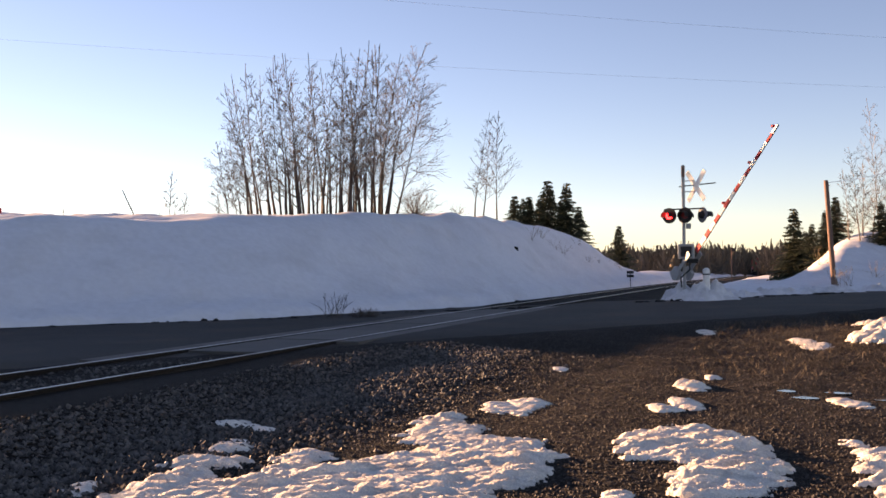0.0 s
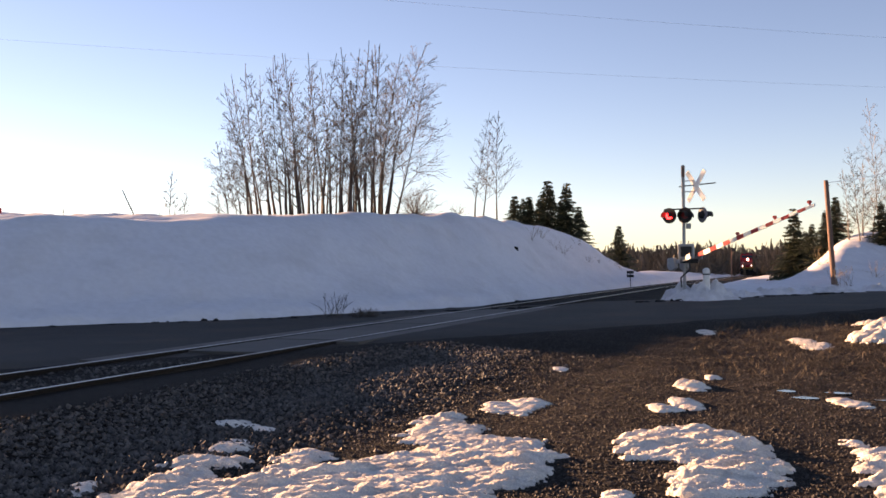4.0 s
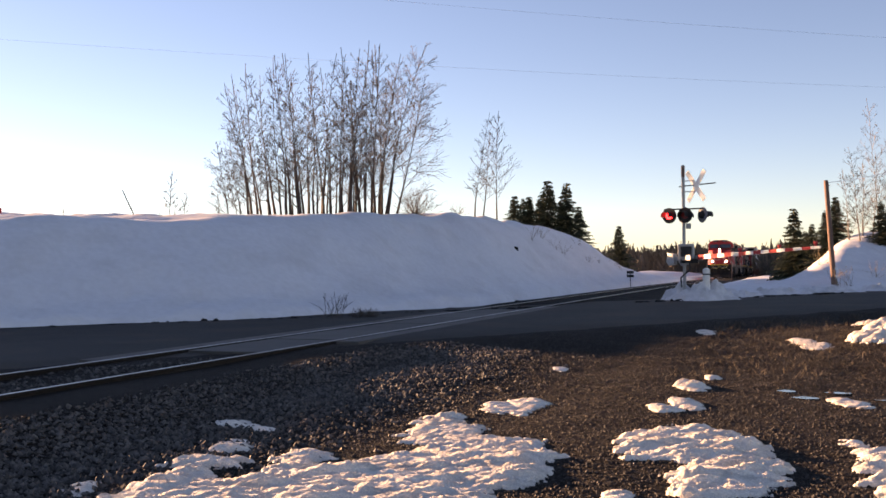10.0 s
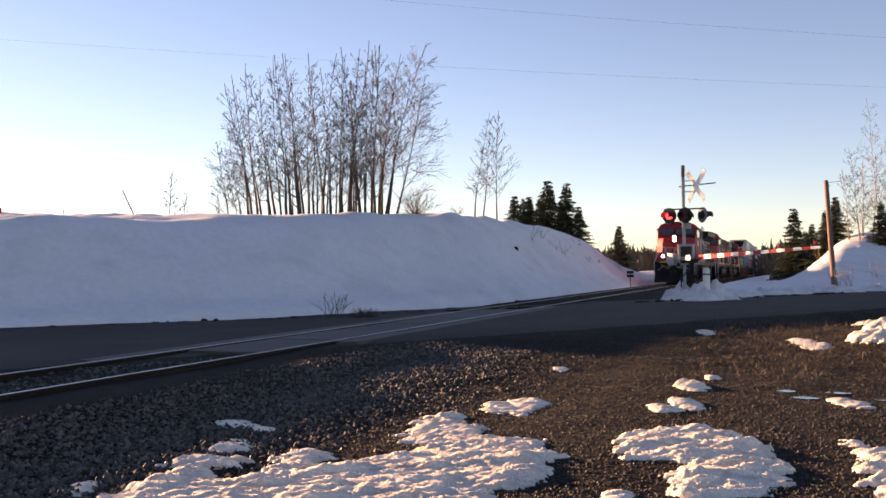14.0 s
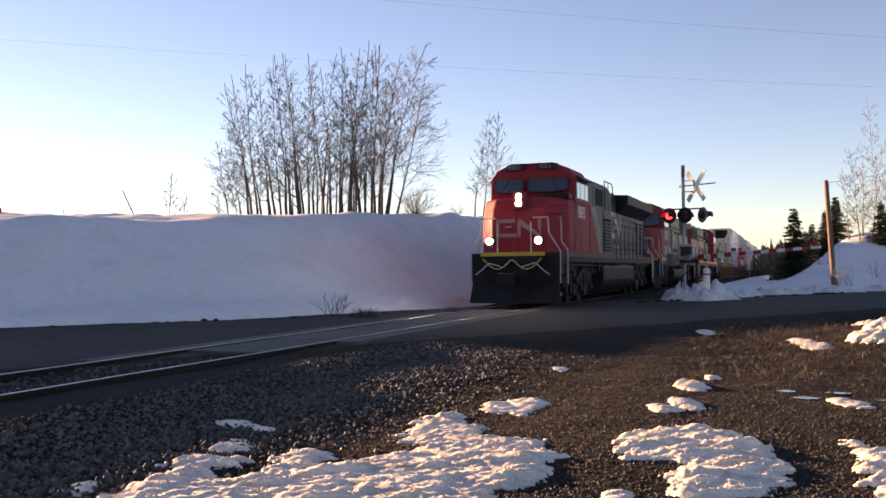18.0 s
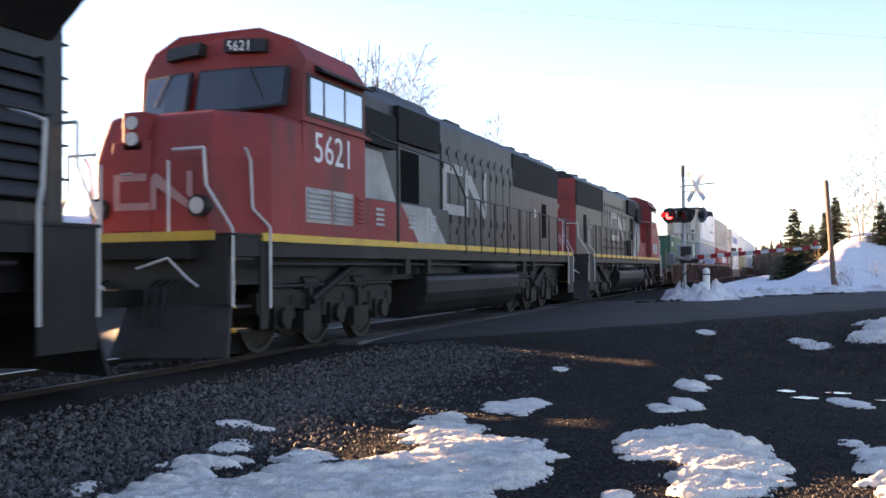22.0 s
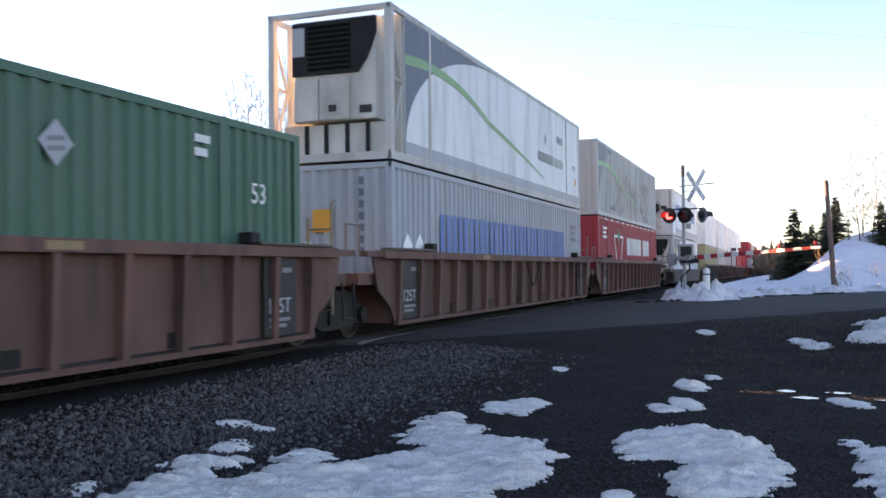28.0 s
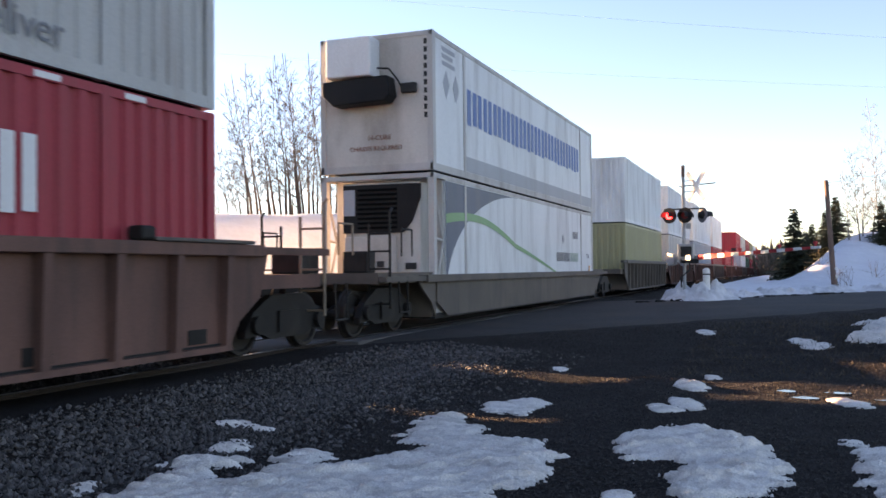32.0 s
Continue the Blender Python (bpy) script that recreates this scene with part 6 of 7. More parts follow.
                lp("louvre_slat", Geo().prism([(s * 0.975, z + 0.06), (s * 1.03, z), (s * 1.035, z + 0.02), (s * 0.975, z + 0.16)], "y", 18.8, 21.15), M_LOCO)
            for ya in (18.72, 19.9, 21.14):
                lp("louvre_frame", Geo().box(s * 0.96, s * 1.045, ya, ya + 0.06, 1.90, 3.42), M_LOCO)
            # flush cabinets behind the cab
            lp("cabinet", Geo().box(s * 0.96, s * 1.44, cab_end, 9.65, 1.70, 3.45), M_LOCO, bevel=0.02)
            lp("red_panel", Geo().prism([(cab_end, 1.74), (cab_end + 2.1, 1.74), (cab_end + 0.45, 3.42), (cab_end, 3.42)], "x", s * 1.44, s * 1.446), cabred)
            lp("white_panel", Geo().prism([(cab_end + 2.1, 1.74), (cab_end + 2.4, 1.74), (cab_end + 2.4, 2.45), (cab_end + 1.45, 3.42), (cab_end + 0.45, 3.42)], "x", s * 1.44, s * 1.446), M_DULLPANEL, plabel="sooty pale panel")
            for a, b in ((cab_end + 0.25, cab_end + 2.75),):
                lp("panel_seam", Geo().box(s * 1.44, s * 1.452, a - 0.01, a + 0.02, 1.74, 3.42).box(s * 1.44, s * 1.452, b, b + 0.03, 1.74, 3.42), M_DARK)
            # black sheet behind the slats, the shade of the gaps as colour
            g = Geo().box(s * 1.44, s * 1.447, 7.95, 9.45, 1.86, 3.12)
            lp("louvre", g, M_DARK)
            for i in range(9):
                z = 1.92 + i * 0.13
                lp("louvre_slat", Geo().prism([(s * 1.447, z), (s * 1.47, z - 0.03), (s * 1.47, z), (s * 1.447, z + 0.07)], "y", 8.0, 9.4), M_BLACK)
            lp("upper_cabinet", Geo().prism([(s * 0.90, 3.45), (s * 1.30, 3.45), (s * 1.30, 4.30), (s * 1.16, 4.50), (s * 0.70, 4.56)], "y", cab_end, 10.1), M_LOCO, bevel=0.02)
            lp("grille", Geo().box(s * 1.30, s * 1.315, 7.1, 8.5, 3.58, 4.22), M_MESH, plabel="black wire intake screen")
            for ya in (cab_end + 0.6, 6.6, 9.0):
                lp("panel_seam", Geo().box(s * 1.30, s * 1.308, ya, ya + 0.03, 3.48, 4.28), M_DARK)
            lp("cabinet_rail", Geo().path([(s * 1.34, 8.7, 3.45), (s * 1.34, 8.7, 4.62), (s * 1.34, 10.3, 4.62), (s * 1.34, 10.45, 4.5), (s * 1.34, 10.45, 3.5)], 0.022).path([(s * 1.34, 9.5, 3.45), (s * 1.34, 9.5, 4.62)], 0.018), M_RAILBLACK)
            lp("stripe", Geo().prism([(cab_end + 0.02, 3.5), (cab_end + 0.55, 3.5), (cab_end + 0.25, 3.95), (cab_end + 0.02, 4.0)], "x", s * 1.30, s * 1.306), M_STRIPE)
        else:
            # radiator screens, air intakes and the slanted colour break behind the cab
            lp("radiator_screen", Geo().box(s * 0.96, s * 0.99, 15.55, hood_end - 0.03, 3.50, 4.40), M_MESH, plabel="black wire radiator screen")
            lp("intake_screen", Geo().box(s * 0.96, s * 1.06, 7.5, 9.75, 3.72, 4.40), M_MESH)
            lp("intake_screen", Geo().box(s * 0.96, s * 1.10, 5.9, 7.3, 3.5, 4.12), M_MESH)
            # thin black plate paints the shade of an opening on the closed hood
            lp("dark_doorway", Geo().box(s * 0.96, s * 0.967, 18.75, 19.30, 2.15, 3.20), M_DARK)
            lp("round_plate", Geo().tube((s * 0.96, 17.9, 2.86), (s * 0.985, 17.9, 2.86), 0.13, n=14), M_STRIPE)
            for ya in (15.7, 16.35, 17.0):
                lp("access_panel", Geo().box(s * 0.96, s * 0.98, ya, ya + 0.58, 1.80, 2.9), M_LOCO, bevel=0.008)
            # another opening whose inner shade is only a black plate
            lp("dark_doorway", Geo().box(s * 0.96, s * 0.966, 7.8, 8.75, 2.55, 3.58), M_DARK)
            lp("cabinet", Geo().box(s * 0.96, s * 1.20, cab_end, 9.85, 1.70, 2.48), M_LOCO, bevel=0.015)
            lp("red_break", Geo().prism([(cab_end, 1.72), (8.15, 1.72), (7.25, 2.46), (cab_end, 2.46)], "x", s * 1.20, s * 1.206), cabred)
            lp("white_break", Geo().prism([(8.15, 1.72), (9.70, 1.72), (8.75, 2.46), (7.25, 2.46)], "x", s * 1.20, s * 1.206), M_STRIPE)
            lp("white_break", Geo().prism([(cab_end + 0.55, 2.52), (7.55, 2.52), (6.9, 3.42), (cab_end + 0.75, 3.42)], "x", s * 0.96, s * 0.966), M_STRIPE)
            lp("red_break", Geo().prism([(cab_end, 2.50), (cab_end + 0.60, 2.50), (cab_end + 0.30, 3.42), (cab_end, 3.42)], "x", s * 0.96, s * 0.967), cabred)
            g = Geo()
            for a in (6.1, 7.6, 8.7):
                for i in range(4):
                    g.prism([(s * 1.206, 2.0 + i * 0.09), (s * 1.225, 2.0 + i * 0.09), (s * 1.206, 2.05 + i * 0.09)], "y", a, a + 0.35)
            lp("louvre", g, M_STRIPE)
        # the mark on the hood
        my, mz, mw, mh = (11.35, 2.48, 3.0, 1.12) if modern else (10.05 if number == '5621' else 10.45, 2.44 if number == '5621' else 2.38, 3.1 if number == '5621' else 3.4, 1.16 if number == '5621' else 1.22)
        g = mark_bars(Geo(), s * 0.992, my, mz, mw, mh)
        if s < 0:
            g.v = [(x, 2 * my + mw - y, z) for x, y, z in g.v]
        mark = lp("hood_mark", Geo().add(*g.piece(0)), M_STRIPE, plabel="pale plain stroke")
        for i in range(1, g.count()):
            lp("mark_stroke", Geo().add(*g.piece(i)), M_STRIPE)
        if modern:
            for i in range(9):
                if i not in (3, 6):
                    lp("lettering_bar", plate(Geo(), s * 1.013, [(11.35 + 0.27 * i, 2.04), (11.53 + 0.27 * i, 2.04), (11.53 + 0.27 * i, 2.18), (11.35 + 0.27 * i, 2.18)]), M_GREYLET)
        # walkway hand rail with posts
        a0, a1 = (9.8, L - 1.9) if modern else (cab_end + 0.1, L - 1.6)
        zt = 2.78
        pts = [(s * 1.49, a0, 2.60 if modern else 3.55), (s * 1.49, a0 + 0.5, zt if modern else 3.5), (s * 1.49, a0 + (1.2 if modern else 4.1), zt if modern else 3.40), (s * 1.49, a0 + (2.0 if modern else 4.9), zt), (s * 1.49, a1, zt - 0.05)]
        lp("hand_rail", Geo().path(pts, 0.02), M_RAILBLACK)
        y = a0 + (0.5 if modern else 4.9)
        while y < a1 + 0.1:
            lp("rail_post", Geo().box(s * 1.475, s * 1.505, y - 0.025, y + 0.025, 1.54, zt), M_RAILBLACK)
            y += 1.06
        if not modern:
            lp("rail_post", Geo().path([(s * 1.49, a0 + 1.2, 1.7), (s * 1.49, a0 + 1.2, 3.5)], 0.03), M_RAILBLACK)
    # roof gear
    for y, r in ((17.0, 0.62), (18.6, 0.62), (20.0, 0.5)) if not modern else ((14.9, 0.6), (16.5, 0.6), (18.2, 0.6)):
        lp("radiator_fan", Geo().tube((0, y, 4.5), (0, y, 4.62 + up_), r, n=18), M_BLACK)
    lp("exhaust", Geo().box(-0.45, 0.45, 11.8, 12.8, 4.5, 4.70 + up_), M_BLACK, bevel=0.03)
    lp("dynamic_brake_hatch", Geo().prism([(-0.8, 4.44), (0.8, 4.44), (0.6, 4.66 + up_), (-0.6, 4.66 + up_)], "y", 7.4 if not modern else 5.6, 10.0), M_LOCO)
    lp("horn", Geo().tube((0.3, 10.6, 4.50), (0.3, 10.1, 4.52), 0.04, 0.09, n=8).tube((0.15, 10.6, 4.5), (0.15, 11.0, 4.52), 0.04, 0.08, n=8).box(0.1, 0.35, 10.5, 10.7, 4.3, 4.5), M_RAILING)
    lp("antenna_plate", Geo().box(-0.5, 0.5, cab_y + 1.2, cab_end - 0.3, 4.765, 4.795), M_BLACK)
    return ob


lead = locomotive("red-nosed diesel locomotive with lit headlights and sooty grey hood", 22.66, M_RED, True, "8883", True, M_TAN)
place(lead, 16.85 + 11.33)
second = locomotive("faded red and grey diesel locomotive with yellow sill", 22.05, M_FADED, False, "5621", False, M_YELLOW)
place(second, 39.5 + 11.025)
third = locomotive("grey diesel locomotive running cab last, red rear end", 22.05, M_FADED, False, "5657", False, M_YELLOW)
TURNED.add(third.name)
place(third, 61.6 + 11.025)


# ---- markings and fittings of the containers ----
def block_letters(parent, x, y0, y1, z0, z1, count, mat, seed, gaps=(), name="lettering_bar"):
    """Big lettering as plain upright bars of its size and colour."""
    rr = random.Random(seed)
    pitch = (y1 - y0) / count
    for i in range(count):
        if i in gaps:
            continue
        a = y0 + i * pitch
        for f, w in ((0.0, 0.34), (0.52, 0.34)):
            lo = z0 + (z1 - z0) * 0.08 * rr.random()
            part(name, plate(Geo(), x, [(a + f * pitch, lo), (a + (f + w) * pitch, lo), (a + (f + w) * pitch, z1), (a + f * pitch, z1)]), mat, parent)


def small_bars(parent, x, y, z, rows, width, height, mat, name="small_print"):
    g = Geo()
    for i in range(rows):
        w = width * (1 - 0.18 * (i % 2))
        plate(g, x, [(y, z - i * height * 1.7), (y + w, z - i * height * 1.7), (y + w, z - i * height * 1.7 + height), (y, z - i * height * 1.7 + height)])
    part(name, g, mat, parent)


def diamond(parent, x, y, z, r, mat=None):
    part("placard", plate(Geo(), x, [(y - r, z), (y, z - r), (y + r, z), (y, z + r)], 0.006), mat or M_SIGNWHITE, parent, "pale diamond placard")


def end_diamond(parent, x, y, z, r):
    part("placard", Geo().prism([(x - r, z), (x, z - r), (x + r, z), (x, z + r)], "y", y - 0.008, y), M_SIGNWHITE, parent, "pale diamond placard")


def swoosh(parent, a, zt, zb, reach, name_="swoosh"):
    """A slate field behind a round white edge, and a thin green band that sweeps across the side."""
    x = BOX_W - 0.010
    arc = [(a + reach * (1 - math.cos(radians(t))), zb + (zt - zb) * math.sin(radians(t))) for t in range(0, 91, 6)]
    g = plate(Geo(), x, arc + [(a, zt)], 0.004)
    part("slate_field", g, M_SLATE, parent, "slate grey painted field")
    g = Geo()
    n = 30
    pts = []
    for i in range(n + 1):
        t = i / n
        pts.append((a + 10.5 * t, zt - 0.80 + 0.22 * math.sin(math.pi * min(1.0, t * 2.0)) - 1.35 * t ** 1.5, 0.10 * (1 - 0.75 * t)))
    plate(g, x + 0.004, [(p[0], p[1] - p[2]) for p in pts] + [(p[0], p[1] + p[2]) for p in pts[::-1]], 0.003)
    part("green_band", g, M_LIME, parent, "thin green painted band")


def reefer_end(ob, h, high=BOX_H):
    """The open frame and cooling unit at the near end."""
    y = -h
    body = part("cooling_unit", Geo().box(-0.80, 0.96, y + 0.10, y + 0.62, 0.78, high - 0.16), M_REEFER, ob, "soiled white cooling unit", bevel=0.03)
    part("dark_cowl", Geo().prism([(-0.80, high - 1.22), (0.60, high - 1.22), (0.78, high - 0.98), (0.98, high - 0.5), (0.98, high - 0.2), (-0.80, high - 0.2)], "y", y + 0.05, y + 0.10), M_BLACK, body, "black cowl of the cooling unit")
    for i in range(9):
        part("slat", Geo().box(-0.45, 0.45, y + 0.02, y + 0.05, high - 1.14 + i * 0.10, high - 1.09 + i * 0.10), M_DARK, body)
    part("glass_panel", Geo().box(-0.78, -0.52, y + 0.02, y + 0.05, high - 0.85, high - 0.3), M_GREYBOX, body)
    for a, b in ((-0.78, -0.24), (-0.22, 0.42)):
        part("unit_door", Geo().box(a, b, y + 0.06, y + 0.10, 0.80, high - 1.30), M_REEFER, body, bevel=0.01)
    part("gauge", Geo().box(-0.02, 0.14, y + 0.04, y + 0.06, 0.95, 1.08), M_RAILBLACK, body)
    part("gauge", Geo().box(0.62, 0.86, y + 0.07, y + 0.10, 0.9, 1.04), M_RAILBLACK, body)
    part("lower_bay", Geo().box(-1.10, 1.10, y + 0.25, y + 0.60, 0.16, 0.74), M_REEFER, ob, "soiled lower bay")
    for x in (-0.62, -0.2, 0.25, 0.68):
        part("bay_post", Geo().box(x, x + 0.07, y + 0.20, y + 0.25, 0.16, 0.74), M_BLACK, ob)
    for s in (-1, 1):
        part("brace", Geo().tube((s * 1.25, y + 0.10, 0.2), (s * 1.25, y + 0.62, 1.5), 0.03, n=6), fm_white, ob)
        part("brace", Geo().tube((s * 1.25, y + 0.62, 1.5), (s * 1.25, y + 0.10, high - 0.2), 0.03, n=6), fm_white, ob)
        part("brace", Geo().tube((s * 1.25, y + 0.10, 1.55), (s * 1.25, y + 0.62, 1.5), 0.03, n=6), fm_white, ob)
    part("inner_wall", Geo().box(-BOX_W + 0.05, BOX_W - 0.05, y + 0.62, y + 0.68, 0.15, high - 0.06), M_REEFER, ob)


fm_white = M_SOILED
H53 = 16.154 / 2
# green box
diamond(green, BOX_W + 0.002, 3.23, 2.2, 0.24, M_GREYBOX)
for k in (-0.07, 0.03):
    part("placard_bar", plate(Geo(), BOX_W + 0.008, [(3.11, 2.17 + k), (3.35, 2.20 + k), (3.35, 2.25 + k), (3.11, 2.22 + k)], 0.003), M_GREYLET, green)
part("white_mark", plate(Geo(), BOX_W + 0.002, [(-4.12, 1.51), (-2.56, 1.51), (-2.56, 2.46), (-4.12, 2.46)]), M_SIGNWHITE, green, "pale square mark")
small_bars(green, BOX_W + 0.006, -3.9, 2.2, 3, 1.1, 0.14, M_GREEN, "mark_stroke")
part("white_mark", Geo().box(-0.85, -0.05, -H53 - 0.006, -H53 + 0.03, 1.85, 2.45), M_SIGNWHITE, green, "pale rectangular mark")
for i in range(3):
    part("mark_stroke", Geo().box(-0.75 + 0.24 * i, -0.62 + 0.24 * i, -H53 - 0.010, -H53 - 0.006, 1.95, 2.35), M_GREEN, green)
writing(green, "53'", 0.36, M_PALE, -0.55, -H53 - 0.008, 1.25, END_TURN)
writing(green, "53", 0.40, M_PALE, BOX_W + 0.004, 6.75, 1.82)
small_bars(green, BOX_W + 0.004, 5.5, 2.5, 2, 0.32, 0.10, M_PALE)
small_bars(green, BOX_W + 0.004, -7.5, 2.4, 2, 0.7, 0.08, M_PALE)
for i in range(7):
    part("stencil_mark", Geo().box(0.55, 0.67, -H53 - 0.006, -H53 + 0.03, 2.45 - i * 0.2, 2.58 - i * 0.2), M_PALE, green)
# grey box
block_letters(grey, BOX_W + 0.002, -5.6, 5.65, 0.85, 2.05, 15, M_BLUE, 3, gaps=())
for y in (-7.35, -6.75):
    diamond(grey, BOX_W + 0.002, y, 1.35, 0.24)
for x in (-0.72, -0.25):
    end_diamond(grey, x - 0.2, -H53 - 0.002, 1.25, 0.24)
part("orange_placard", Geo().box(-0.35, 0.05, -H53 - 0.008, -H53 - 0.001, 1.62, 2.05), M_ORANGE, grey, "orange placard")
for i in range(7):
    part("stencil_mark", Geo().box(0.62, 0.72, -H53 - 0.006, -H53 + 0.02, 2.5 - i * 0.22, 2.64 - i * 0.22), M_SLATE, grey)
small_bars(grey, BOX_W + 0.004, 6.6, 2.2, 3, 0.7, 0.12, M_SLATE)
# white refrigerated boxes
for ob in (cool, cool_low):
    reefer_end(ob, H53)
    swoosh(ob, -H53 + 0.72, BOX_H - 0.12, 0.35, 5.6)
    part("kick_plate", plate(Geo(), BOX_W - 0.006, [(-H53 + 0.7, 0.16), (H53 - 0.2, 0.16), (H53 - 0.2, 0.40), (-H53 + 0.7, 0.40)]), M_GREYBOX, ob, "grey lower strip")
    block_letters(ob, BOX_W - 0.008, 2.5, 4.3, 1.1, 1.40, 5, M_GREYLET, 5)
    block_letters(ob, BOX_W - 0.008, 4.4, 5.6, 1.1, 1.40, 4, M_LIMEPALE, 6)
    block_letters(ob, BOX_W - 0.008, 4.8, 5.6, 1.88, 2.12, 2, M_GREYLET, 7)
    diamond(ob, BOX_W - 0.006, 3.37, 1.83, 0.16, M_GREYBOX)
    writing(ob, "53 ft", 0.22, M_GREYLET, BOX_W - 0.010, 7.0, 1.25)
    part("orange_placard", plate(Geo(), BOX_W - 0.008, [(7.3, 0.75), (7.5, 0.75), (7.5, 0.98), (7.3, 0.98)]), M_ORANGE, ob)
    small_bars(ob, BOX_W - 0.008, -3.6, 0.66, 1, 2.4, 0.10, M_PALE)
# red box
block_letters(redbox, BOX_W + 0.002, -1.55, 5.2, 1.44, 2.24, 13, M_PALE, 9, gaps=(8,))
g = Geo()
for (a, b), (c, d) in (((-4.66, 2.22), (-2.56, 2.22)), ((-4.66, 2.22), (-4.05, 1.15)), ((-2.56, 2.22), (-3.14, 1.15))):
    n = Vector((d - b, a - c)).normalized() * 0.05
    plate(g, BOX_W + 0.002, [(a + n.x, b + n.y), (c + n.x, d + n.y), (c - n.x, d - n.y), (a - n.x, b - n.y)])
part("triangle_outline", g, M_PALE, redbox, "pale triangle outline")
part("green_tip", plate(Geo(), BOX_W + 0.006, [(-3.85, 2.0), (-3.45, 2.0), (-3.35, 2.3), (-3.65, 2.56), (-3.95, 2.3)]), M_GREEN, redbox, "green pointed mark")
small_bars(redbox, BOX_W + 0.002, -7.1, 2.42, 3, 0.8, 0.10, M_PALE)
part("green_tip", Geo().prism([(-0.75, 1.7), (-0.45, 1.7), (-0.4, 2.1), (-0.6, 2.35), (-0.8, 2.1)], "y", -H53 - 0.006, -H53), M_GREEN, redbox)
writing(redbox, "53", 0.32, M_PALE, BOX_W + 0.004, 6.2, 0.55)
part("round_plate", plate(Geo(), BOX_W + 0.002, [(7.15 + 0.22 * math.cos(i * 0.6), 0.75 + 0.26 * math.sin(i * 0.6)) for i in range(10)], 0.01), M_SLATE, redbox, "dark round plate")
for i in range(11):
    part("rail_label", plate(Geo(), BOX_W + 0.001, [(-6.6 + 1.3 * i, BOX_H - 0.085), (-6.25 + 1.3 * i, BOX_H - 0.085), (-6.25 + 1.3 * i, BOX_H - 0.02), (-6.6 + 1.3 * i, BOX_H - 0.02)]), M_PALE, redbox)
# streaked white box
swoosh(streaked, -H53 + 0.2, BOX_H - 0.12, 0.2, 3.8)
block_letters(streaked, BOX_W + 0.003, 4.3, 5.4, 1.75, 2.15, 2, M_GREYLET, 14)
rr = random.Random(77)
for i in range(110):
    y, z, L = -4.8 + 9.8 * rr.random() ** 0.8, 0.35 + 1.3 * rr.random(), 0.15 + 0.6 * rr.random() ** 2
    w = 0.015 + 0.05 * rr.random()
    part("rust_streak", plate(Geo(), BOX_W - 0.010, [(y - w, z + L), (y - 0.4 * w, z), (y + 0.3 * w, z), (y + w, z + L * 0.9)], 0.002), M_RUSTLET, streaked)
writing(streaked, "We Deliver", 0.44, M_GREYLET, BOX_W + 0.003, 3.4, 0.22)
writing(streaked, "www.", 0.40, M_GREYLET, BOX_W + 0.003, -5.5, 0.30)
small_bars(streaked, BOX_W + 0.003, -4.4, 0.34, 1, 2.2, 0.22, M_GREYLET)
writing(streaked, "53 ft", 0.40, M_GREYLET, -0.05, -H53 - 0.004, 1.28, END_TURN, 0.8)
writing(streaked, "XHC", 0.40, M_GREYLET, -0.05, -H53 - 0.004, 0.86, END_TURN, 0.8)
for i in range(2):
    part("stencil_mark", Geo().box(-0.2, 0.55, -H53 - 0.004, -H53 + 0.02, 2.32 + i * 0.25, 2.47 + i * 0.25), M_GREYLET, streaked)
# white box with blue lettering
block_letters(lettered, BOX_W - 0.008, -5.9, 5.9, 1.22, 2.05, 15, M_BLUE, 21)
for y in (-7.25, -6.65):
    part("diamond_outline", plate(Geo(), BOX_W - 0.008, [(y - 0.2, 1.9), (y, 1.6), (y + 0.2, 1.9), (y, 2.2)]), M_GREYBOX, lettered, "faint grey diamond")
small_bars(lettered, BOX_W - 0.008, -7.5, 2.6, 3, 0.8, 0.09, M_GREYBOX)
part("kick_plate", plate(Geo(), BOX_W - 0.006, [(-6.0, 0.16), (7.9, 0.16), (7.9, 0.50), (-6.0, 0.50)]), M_GREYBOX, lettered, "grey lower strip")
part("cooling_box", Geo().box(-0.92, 0.12, -H53 - 0.50, -H53, 1.95, 2.78), M_WHITE, lettered, "white cooling box on the end wall", bevel=0.04)
part("dark_tray", Geo().prism([(-1.05, 1.90), (0.45, 1.95), (0.50, 1.55), (0.40, 1.42), (-0.80, 1.38), (-1.05, 1.62)], "y", -H53 - 0.42, -H53), M_BLACK, lettered, "black tray under the cooling box", bevel=0.03)
part("small_box", Geo().box(0.62, 0.95, -H53 - 0.10, -H53, 1.62, 1.82), M_RAILBLACK, lettered, bevel=0.01)
part("pipe", Geo().path([(0.14, -H53 - 0.2, 2.15), (0.40, -H53 - 0.2, 2.12), (0.55, -H53 - 0.1, 1.9), (0.62, -H53 - 0.05, 1.75)], 0.02), M_BLACK, lettered)
writing(lettered, "H-CUBE", 0.15, M_RUSTLET, -0.18, -H53 + 0.012, 0.68, END_TURN)
writing(lettered, "CHASSIS REQUIRED", 0.14, M_RUSTLET, -0.62, -H53 + 0.012, 0.46, END_TURN)
for i in range(10):
    part("stencil_mark", Geo().box(1.10, 1.18, -H53 + 0.010, -H53 + 0.02, 2.62 - i * 0.17, 2.73 - i * 0.17), M_RAILBLACK, lettered)

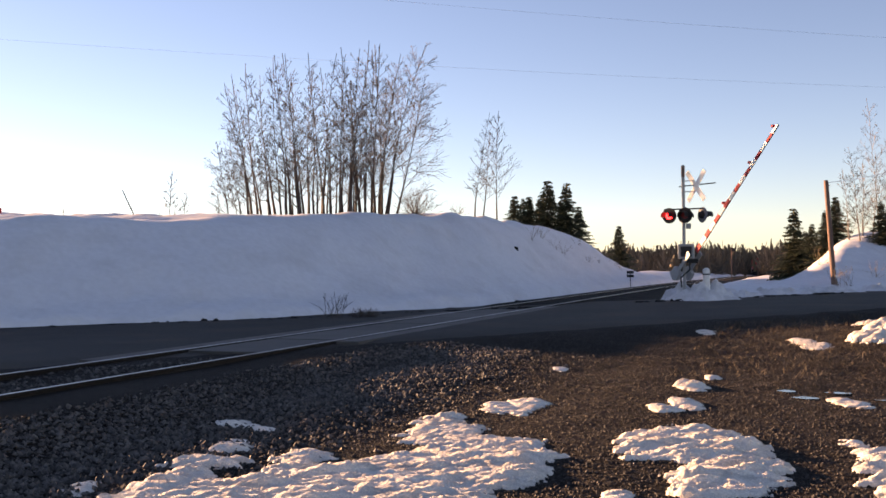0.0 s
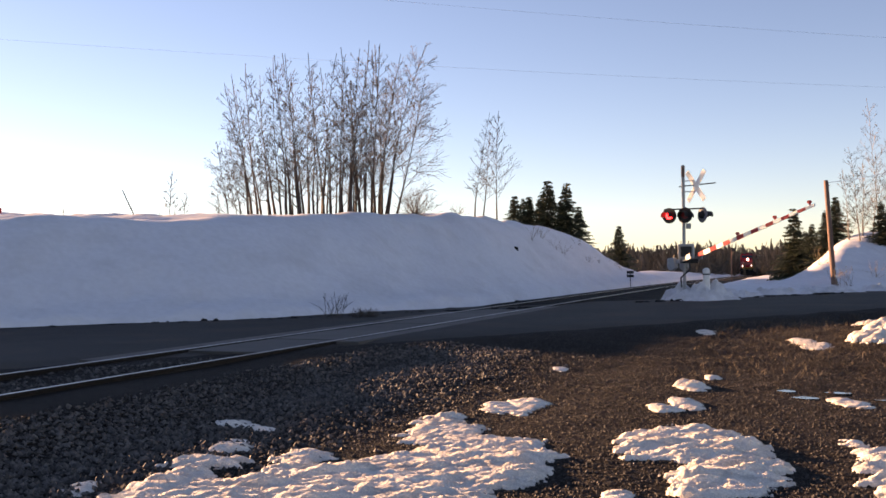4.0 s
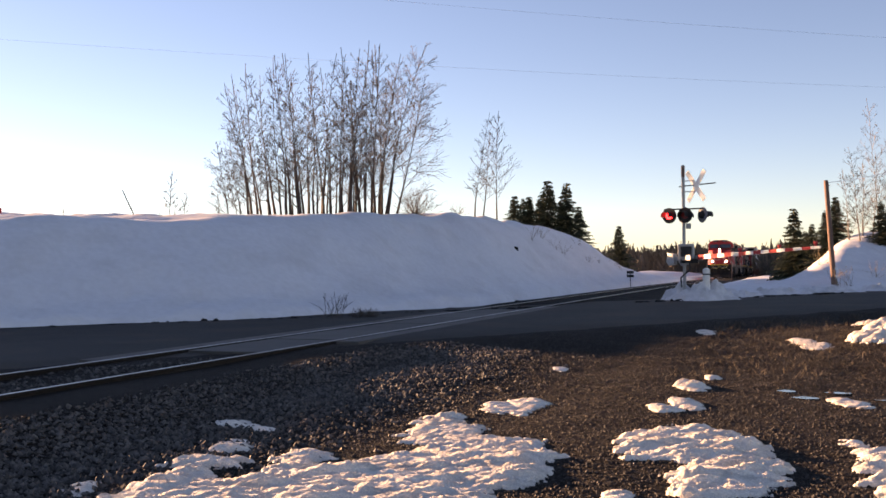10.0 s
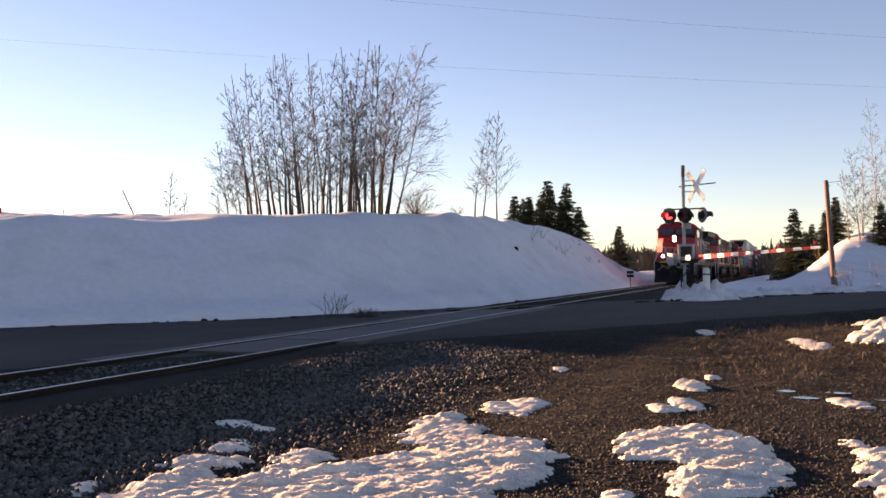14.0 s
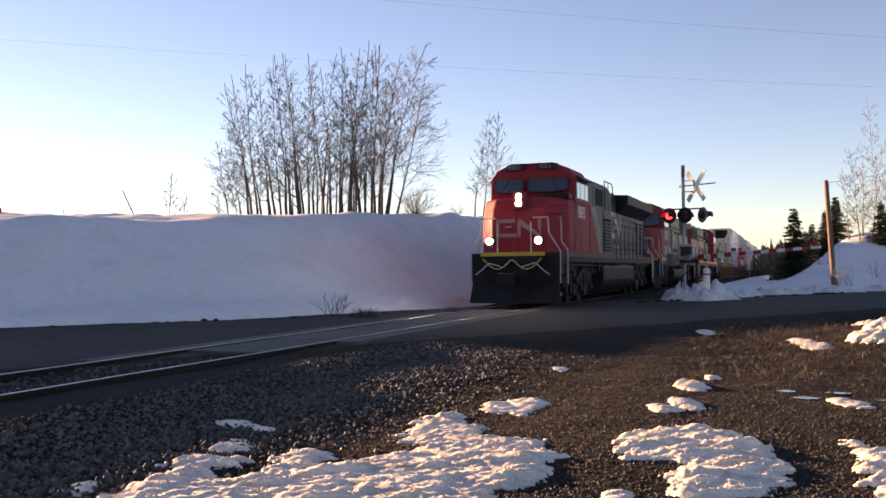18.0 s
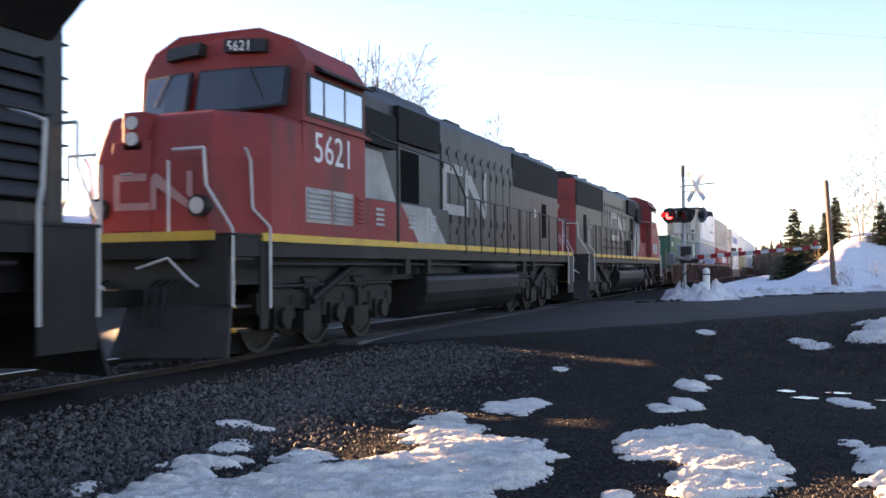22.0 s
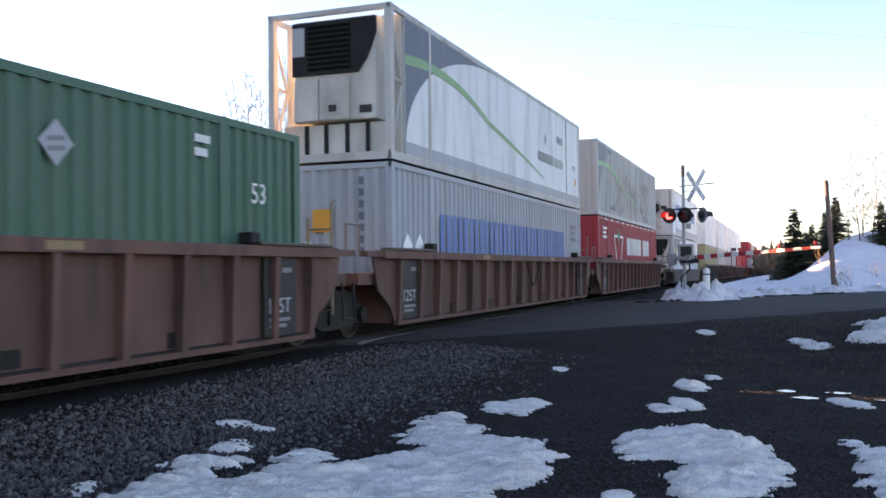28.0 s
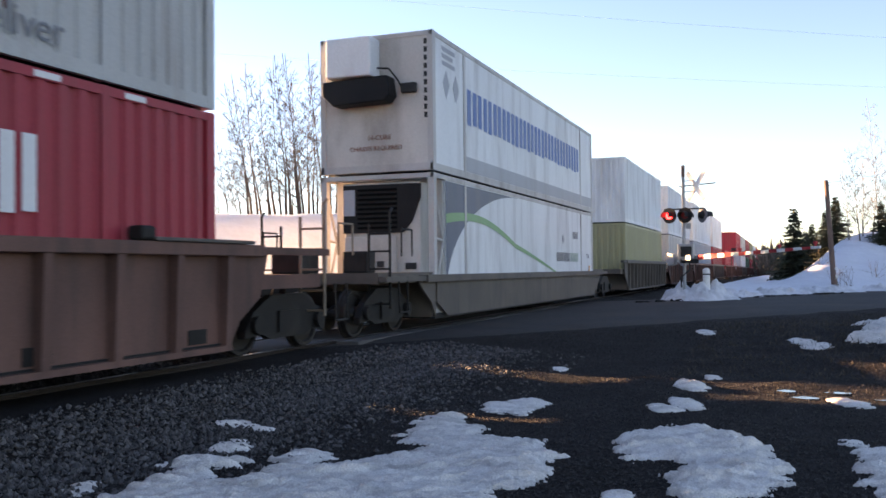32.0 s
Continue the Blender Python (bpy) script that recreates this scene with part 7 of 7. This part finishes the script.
# black load-limit panels on the brown cars
for w, y in ((wells[0], 7.3), (wells[1], -7.55), (wells[1], 7.3), (wells[2], -7.55)):
    part("stencil_panel", Geo().box(1.385, 1.425, y - 0.42, y + 0.42, 0.30, 1.38), M_RAILBLACK, w, "black stencil panel")
    writing(w, "125T", 0.30, M_GREYBOX, 1.428, y - 0.36, 0.62)
    small_bars(w, 1.425, y - 0.3, 0.50, 2, 0.55, 0.05, M_GREYLET)
    small_bars(w, 1.425, y + 0.05, 1.18, 1, 0.25, 0.07, M_GREYLET)
for w in wells:
    for y in (-3.2, 3.1):
        part("reflector", Geo().box(1.531, 1.536, y - 0.25, y + 0.25, 1.43, 1.52), M_DULLYELLOW, w, "yellow reflector strip")
    for sy in (-1, 1):
        part("walk_board", Geo().box(1.30, 1.56, min(sy * 6.6, sy * 8.6), max(sy * 6.6, sy * 8.6), 1.555, 1.60), M_TAN, w, bevel=0.01)
        part("lock_box", Geo().box(1.34, 1.54, sy * 6.5 - 0.12, sy * 6.5 + 0.12, 1.56, 1.72), M_STEEL, w, bevel=0.03)
part("chain", Geo().path([(1.50, 0.3, 1.35), (1.51, 0.6, 1.0), (1.52, 0.9, 0.75), (1.52, 1.2, 0.85), (1.51, 1.5, 1.1), (1.50, 1.7, 1.38)], 0.02), M_BLACK, wells[1], "slack black chain")
wheel = part("brake_wheel", Geo().path([(0.3 * math.cos(i * 0.524), 0, 0.3 * math.sin(i * 0.524)) for i in range(13)], 0.018).tube((-0.3, 0, 0), (0.3, 0, 0), 0.012, n=5), M_BLACK, wells[2], "hand-brake wheel")
wheel.location = (-0.7, 9.6, 1.45)


# ---- movement ----
def run(t):
    """How far the train is from where it stands at 19 s."""
    return -10.25 * (t - 19.0) + (0.15 * (17.0 - t) ** 2 if t < 17.0 else 0.0)


def on_track(u, t, z=0.0):
    y = u + run(t)
    slope = math.degrees(math.atan(-4.8e-5 * max(0.0, y - 20.0)))
    return pose(0, y, dip(y), slope) @ pose(0, 0, z)


def motions():
    times = [0.5 * i for i in range(65)]
    for ob, u, *z in TRAIN:
        turn = pose(0, 0, 0, 0, 0, 180) if ob.name in TURNED else pose(0, 0, 0)
        walk(ob, [(t, on_track(u, t, z[0] if z else 0.0) @ turn) for t in times])
    # wheels roll from before they come near until they are past
    ways = {ob.name: (u, ob.name in TURNED) for ob, u, *z in TRAIN}
    for ob, r, y in WHEELS:
        u, turned = ways[ob.parent.parent.name]
        if u > 165:
            continue
        first = max(0, int((u + 11 - 45) / 10.25 * FPS + 19 * FPS))
        last = min(int(CLIP * FPS), int((u + 11 + 6) / 10.25 * FPS + 19 * FPS))
        rows = [] if first == 0 else [(0.0, pose(0, y, r))]
        for k in range(first, last + 1):
            a = math.degrees((run(k / FPS) - run(first / FPS)) / r) * (-1 if turned else 1)
            rows.append((k / FPS, pose(0, y, r) @ Matrix.Rotation(-radians(a), 4, "X")))
        if last < int(CLIP * FPS):
            rows.append((CLIP, rows[-1][1]))
        walk(ob, rows)
    gate = [(0, 43.3), (1, 34.9), (2, 27.2), (3, 20.2), (4, 14.4), (5, 8.6), (6, 4.2), (7, 2.5), (8, 2.1), (20, 2.1), (CLIP, 2.1)]
    walk(arm, [(t, pose(*GATE_AT) @ pose(0, 0, 0, 0, 0, GATE_AZ) @ pose(0, 0, 0, 0, -a, 0)) for t, a in gate])


motions()
